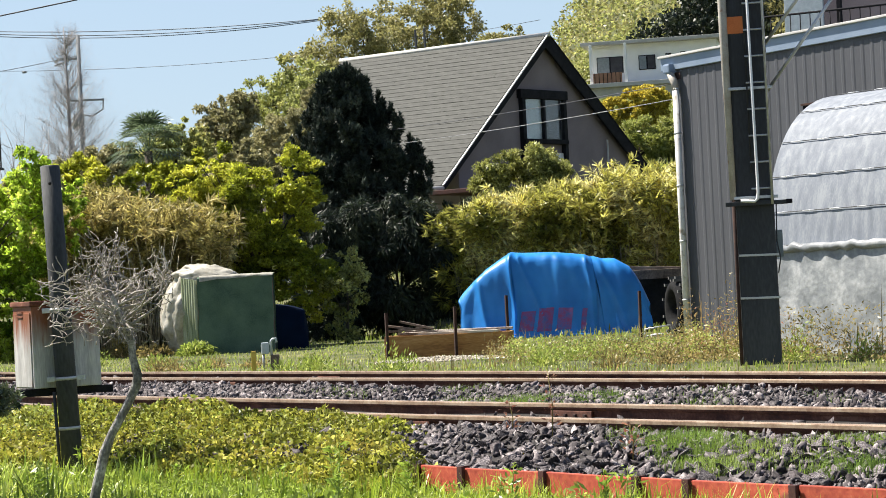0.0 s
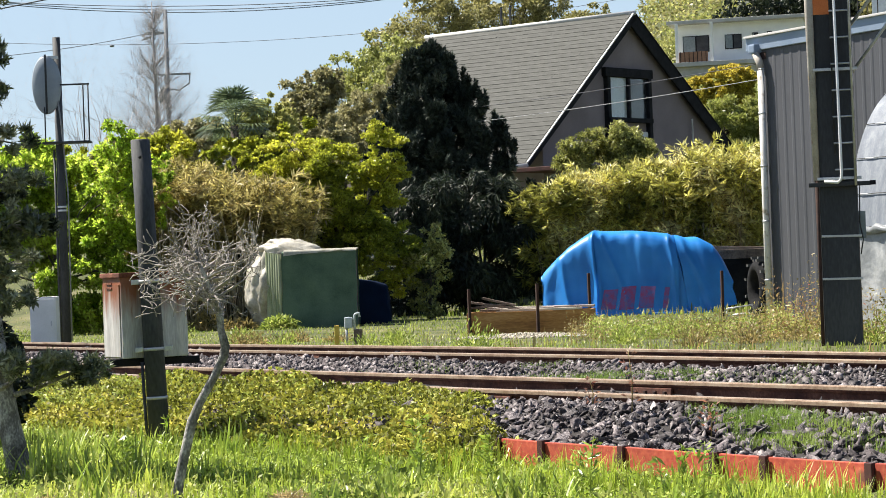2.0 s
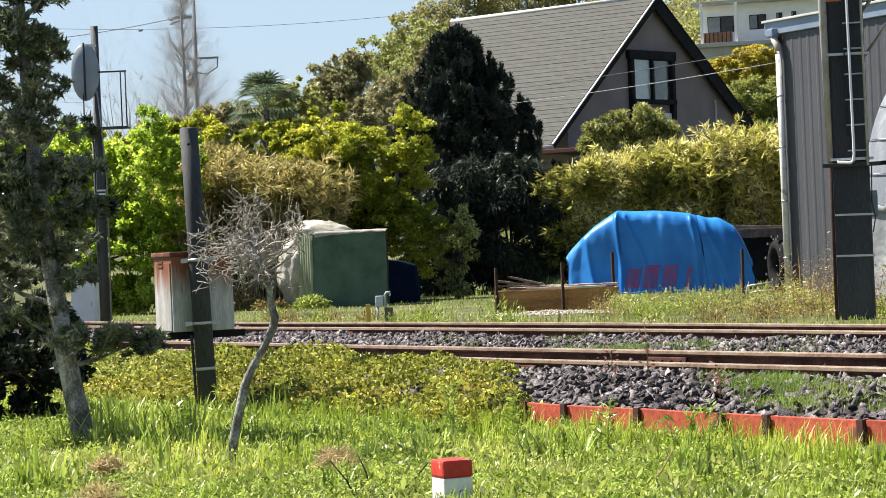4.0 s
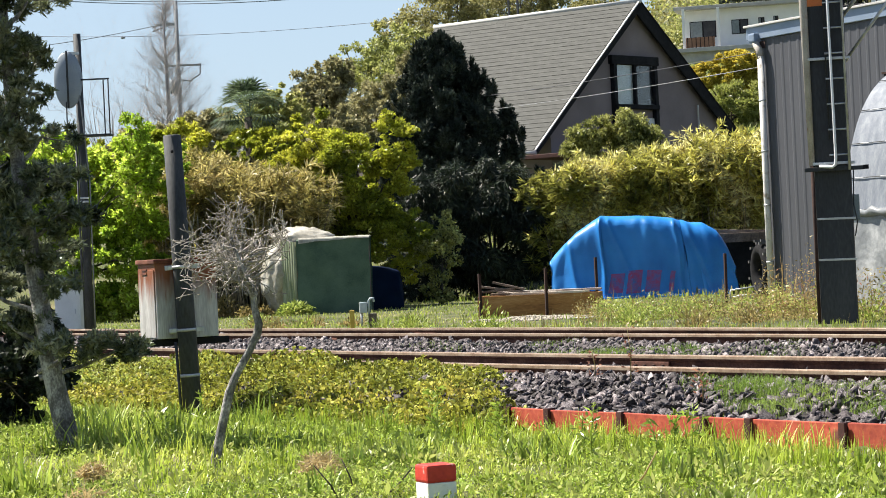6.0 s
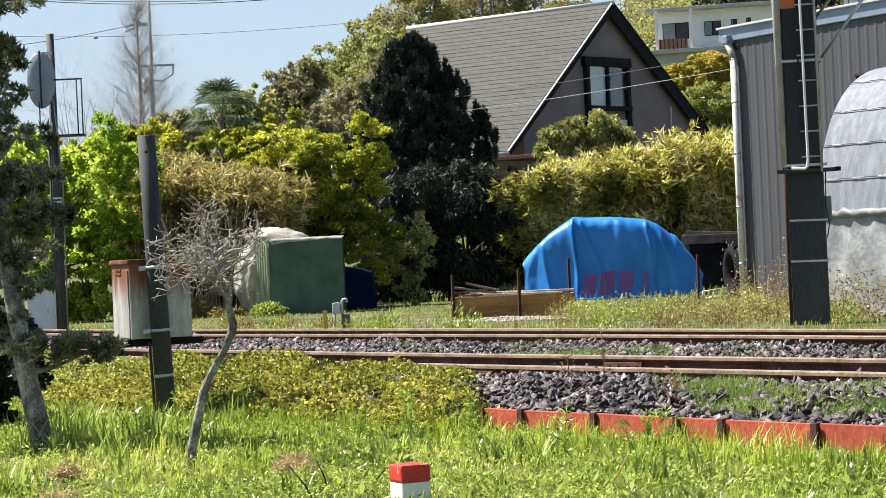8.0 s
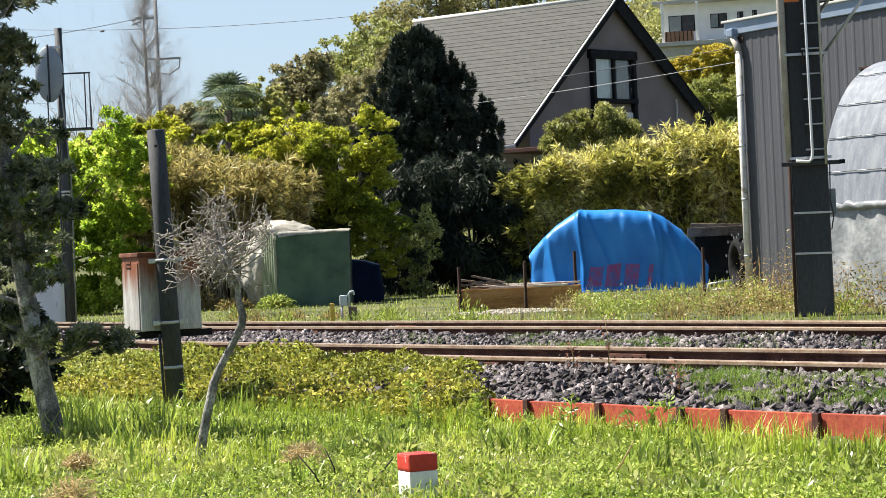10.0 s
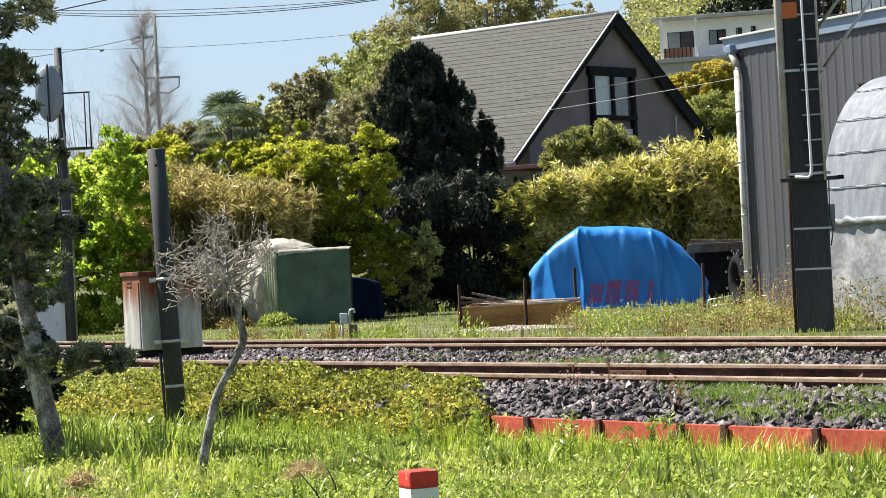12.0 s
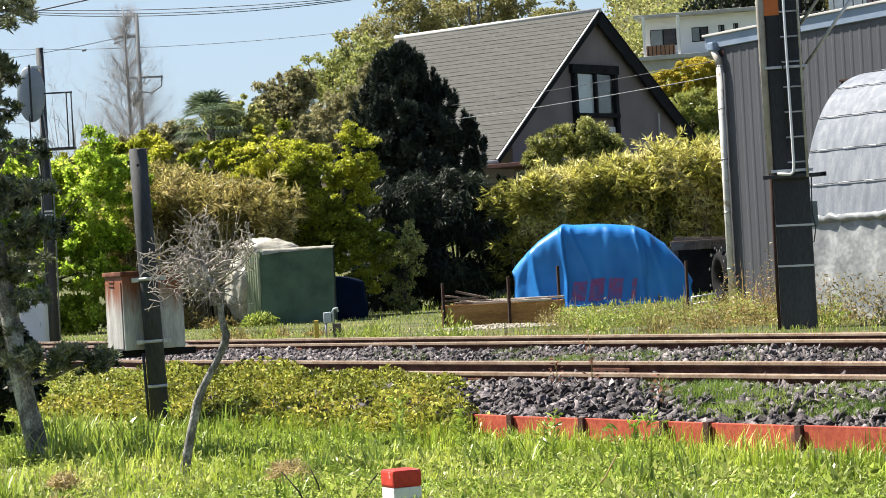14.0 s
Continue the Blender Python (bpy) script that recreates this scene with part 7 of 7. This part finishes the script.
    for (x0, x1, y0, y1, n, h) in ((2.2, 4.8, 34.5, 37.5, 60, 0.36), (4.25, 5.3, 32.4, 34.0, 60, 0.55), (5.4, 7.0, 32.2, 34.3, 60, 0.6)):
        x, y = rng.uniform(x0, x1, n), rng.uniform(y0, y1, n)
        keep = uv_of(x, y)[1] > 15.9
        blades(int(keep.sum()), x[keep], y[keep], h, 0.012, M_DRYWEED, "dry_stalks", "dry upright weed stalks in the yard", 0.25)
    # pale gravel between the bin and the far rail
    n = 2600
    r, an = np.sqrt(rng.uniform(0, 1, n)), rng.uniform(0, 2 * np.pi, n)
    x, y = 1.15 + 1.05 * r * np.cos(an), 37.5 + 0.75 * r * np.sin(an)
    octa = np.array([[1, 0, 0], [-1, 0, 0], [0, 1, 0], [0, -1, 0], [0, 0, 0.7], [0, 0, -0.7]])
    face = np.array([[0, 2, 4], [2, 1, 4], [1, 3, 4], [3, 0, 4], [2, 0, 5], [1, 2, 5], [3, 1, 5], [0, 3, 5]])
    pts = octa[None] * rng.uniform(0.012, 0.04, (n, 1, 1)) * rng.uniform(0.6, 1.3, (n, 6, 1)) + np.stack([x, y, ground_height(x, y) + 0.05 * (1 - r)], -1)[:, None]
    tagged(mesh_part("gravel_patch", pts.reshape(-1, 3), (face[None] + 6 * np.arange(n)[:, None, None]).reshape(-1, 3), M_GRAVEL), "pale gravel spread beside the far rail", "gravel", kind="stuff")
    # dead stalks in front of the scrub and beside the covered stack
    for x, y, n, h, mat, lab in ((-3.3, 49.0, 900, 0.30, M_WEED, "green weed clump by the covered stack"), (-4.2, 49.5, 500, 0.28, M_DRYWEED, "pale dry weed clump in the yard"), (-4.9, 50.2, 500, 0.5, M_DRYWEED, "pale dry weed clump in the yard")):
        z = float(ground_height(x, y))
        d = unit(n)
        d[:, 2] = np.abs(d[:, 2])
        c = d * np.array([0.45, 0.3, h]) * rng.uniform(0.2, 1, n)[:, None]
        vv, ff = leaf_arrays(c, d, 0.12, 0.035, 0, 0.8)
        o = thing("weed_clump", "", "", at=pose(x, y, z))
        tagged(mesh_part("leafage", vv, ff, mat, o), kind="stuff")
        tagged(o, lab, "weeds", "weed clumps in the yard")
    random.seed(3)


build_meadow_details()


def stone_mesh(seed):
    random.seed(seed)
    bm = bmesh.new()
    for k in range(9):
        p = Vector((random.gauss(0, 1), random.gauss(0, 1), random.gauss(0, 1))).normalized() * random.uniform(0.40, 0.62)
        p.z *= 0.28
        bm.verts.new(p)
    bmesh.ops.convex_hull(bm, input=bm.verts)
    for vtx in [q for q in bm.verts if not q.link_faces]:
        bm.verts.remove(vtx)
    bmesh.ops.recalc_face_normals(bm, faces=bm.faces)
    me = bpy.data.meshes.new("stone")
    bm.to_mesh(me)
    bm.free()
    me.materials.append(M_STONE)
    return me


def build_stones():
    meshes = [stone_mesh(s) for s in range(5)]
    base = []
    for me in meshes:
        co = np.empty(len(me.vertices) * 3, dtype=np.float32)
        me.vertices.foreach_get("co", co)
        base.append((co.reshape(-1, 3), np.array([list(p.vertices) for p in me.polygons])))
    # the nearest stones, one by one
    random.seed(21)
    for i in range(300):
        u, v = random.uniform(-13.5, -8.6), random.uniform(8.5, 9.62)
        o = new("stone", meshes[i % 5])
        o.parent = BALLAST
        s = random.uniform(0.05, 0.12)
        o.matrix_basis = pose(u, v, float(bed_height(u, v)) + s * 0.22, random.uniform(-40, 40), random.uniform(-40, 40), random.uniform(0, 360)) @ Matrix.Diagonal((s, s * random.uniform(0.6, 1), s, 1))
    vs, fs, off = [], [], 0
    spans = ((-17, -6, 8.5, 9.7, 6500), (-30, -7, 11.0, 13.35, 12000), (-16, -6, 9.85, 10.78, 1200), (-40, -10, 13.5, 14.5, 2500), (-40, -10, 14.6, 15.6, 3000))
    for u0, u1, v0, v1, n in spans:
        for k in range(5):
            m = n // 5
            co, fa = base[k]
            s = (0.032 + 0.072 * rng.uniform(0, 1, m) ** 1.5)[:, None, None]
            sc = s * rng.uniform(0.55, 1.15, (m, 1, 3))
            q = rng.normal(size=(m, 4)) * np.array([0.7, 0.7, 1, 1])
            q /= np.linalg.norm(q, axis=1, keepdims=True)
            x, y, z, w = q.T
            R = np.stack([1 - 2 * (y * y + z * z), 2 * (x * y - z * w), 2 * (x * z + y * w), 2 * (x * y + z * w), 1 - 2 * (x * x + z * z), 2 * (y * z - x * w), 2 * (x * z - y * w), 2 * (y * z + x * w), 1 - 2 * (x * x + y * y)], -1).reshape(m, 3, 3)
            pts = np.einsum("mij,mnj->mni", R, co[None] * sc)
            u, v = rng.uniform(u0, u1, m), rng.uniform(v0, v1, m)
            pts += np.stack([u, v, bed_height(u, v) + s[:, 0, 0] * 0.15], -1)[:, None, :]
            vs.append(pts.reshape(-1, 3))
            fs.append((fa[None] + (np.arange(m) * len(co))[:, None, None] + off).reshape(-1, 3))
            off += m * len(co)
    o = mesh_part("stones", np.concatenate(vs), np.concatenate(fs), M_STONES, BALLAST)
    tagged(o, "angular grey and brown ballast stones", kind="stuff")


build_stones()


def motions():
    """The tarpaulin stirs in the wind."""
    base = Vector((1.05, 0, 1.5))
    rows = [(0.0, 1.0), (0.5, 0.9), (1.0, 1.0), (1.5, 0.9), (2.0, 1.05), (2.5, 0.95), (3.0, 0.95), (4.2, 0.95), (5.5, 0.95), (6.0, 0.95), (6.5, 0.85), (7.0, 0.2), (7.5, 0.1), (8.7, 0.08), (10.0, 0.0), (11.0, 0.03), (12.0, 0.0), (13.0, 0.04), (14.0, 0.0)]
    walk(TARP_END, [(t, pose(base.x - 0.14 - 0.03 * a, base.y, base.z - 0.10 + 0.13 * a, 0, 18 - 25 * a, 0)) for t, a in rows])
    fb = Vector((0.1, -0.85, 1.55))
    rows = [(0.0, 3), (0.5, 2), (1.0, 2.6), (1.5, 1.8), (2.0, 3.2), (2.5, 2.4), (3.0, 1.5), (4.2, 1.5), (5.5, 1), (6.5, 0), (7.5, 0.5), (8.7, 0), (10.0, 0.4), (11.0, 0), (12.0, 0.3), (13.0, 0), (14.0, 0.3)]
    walk(TARP_FRONT, [(t, pose(fb.x, fb.y, fb.z, -a, 0, 0)) for t, a in rows])


motions()
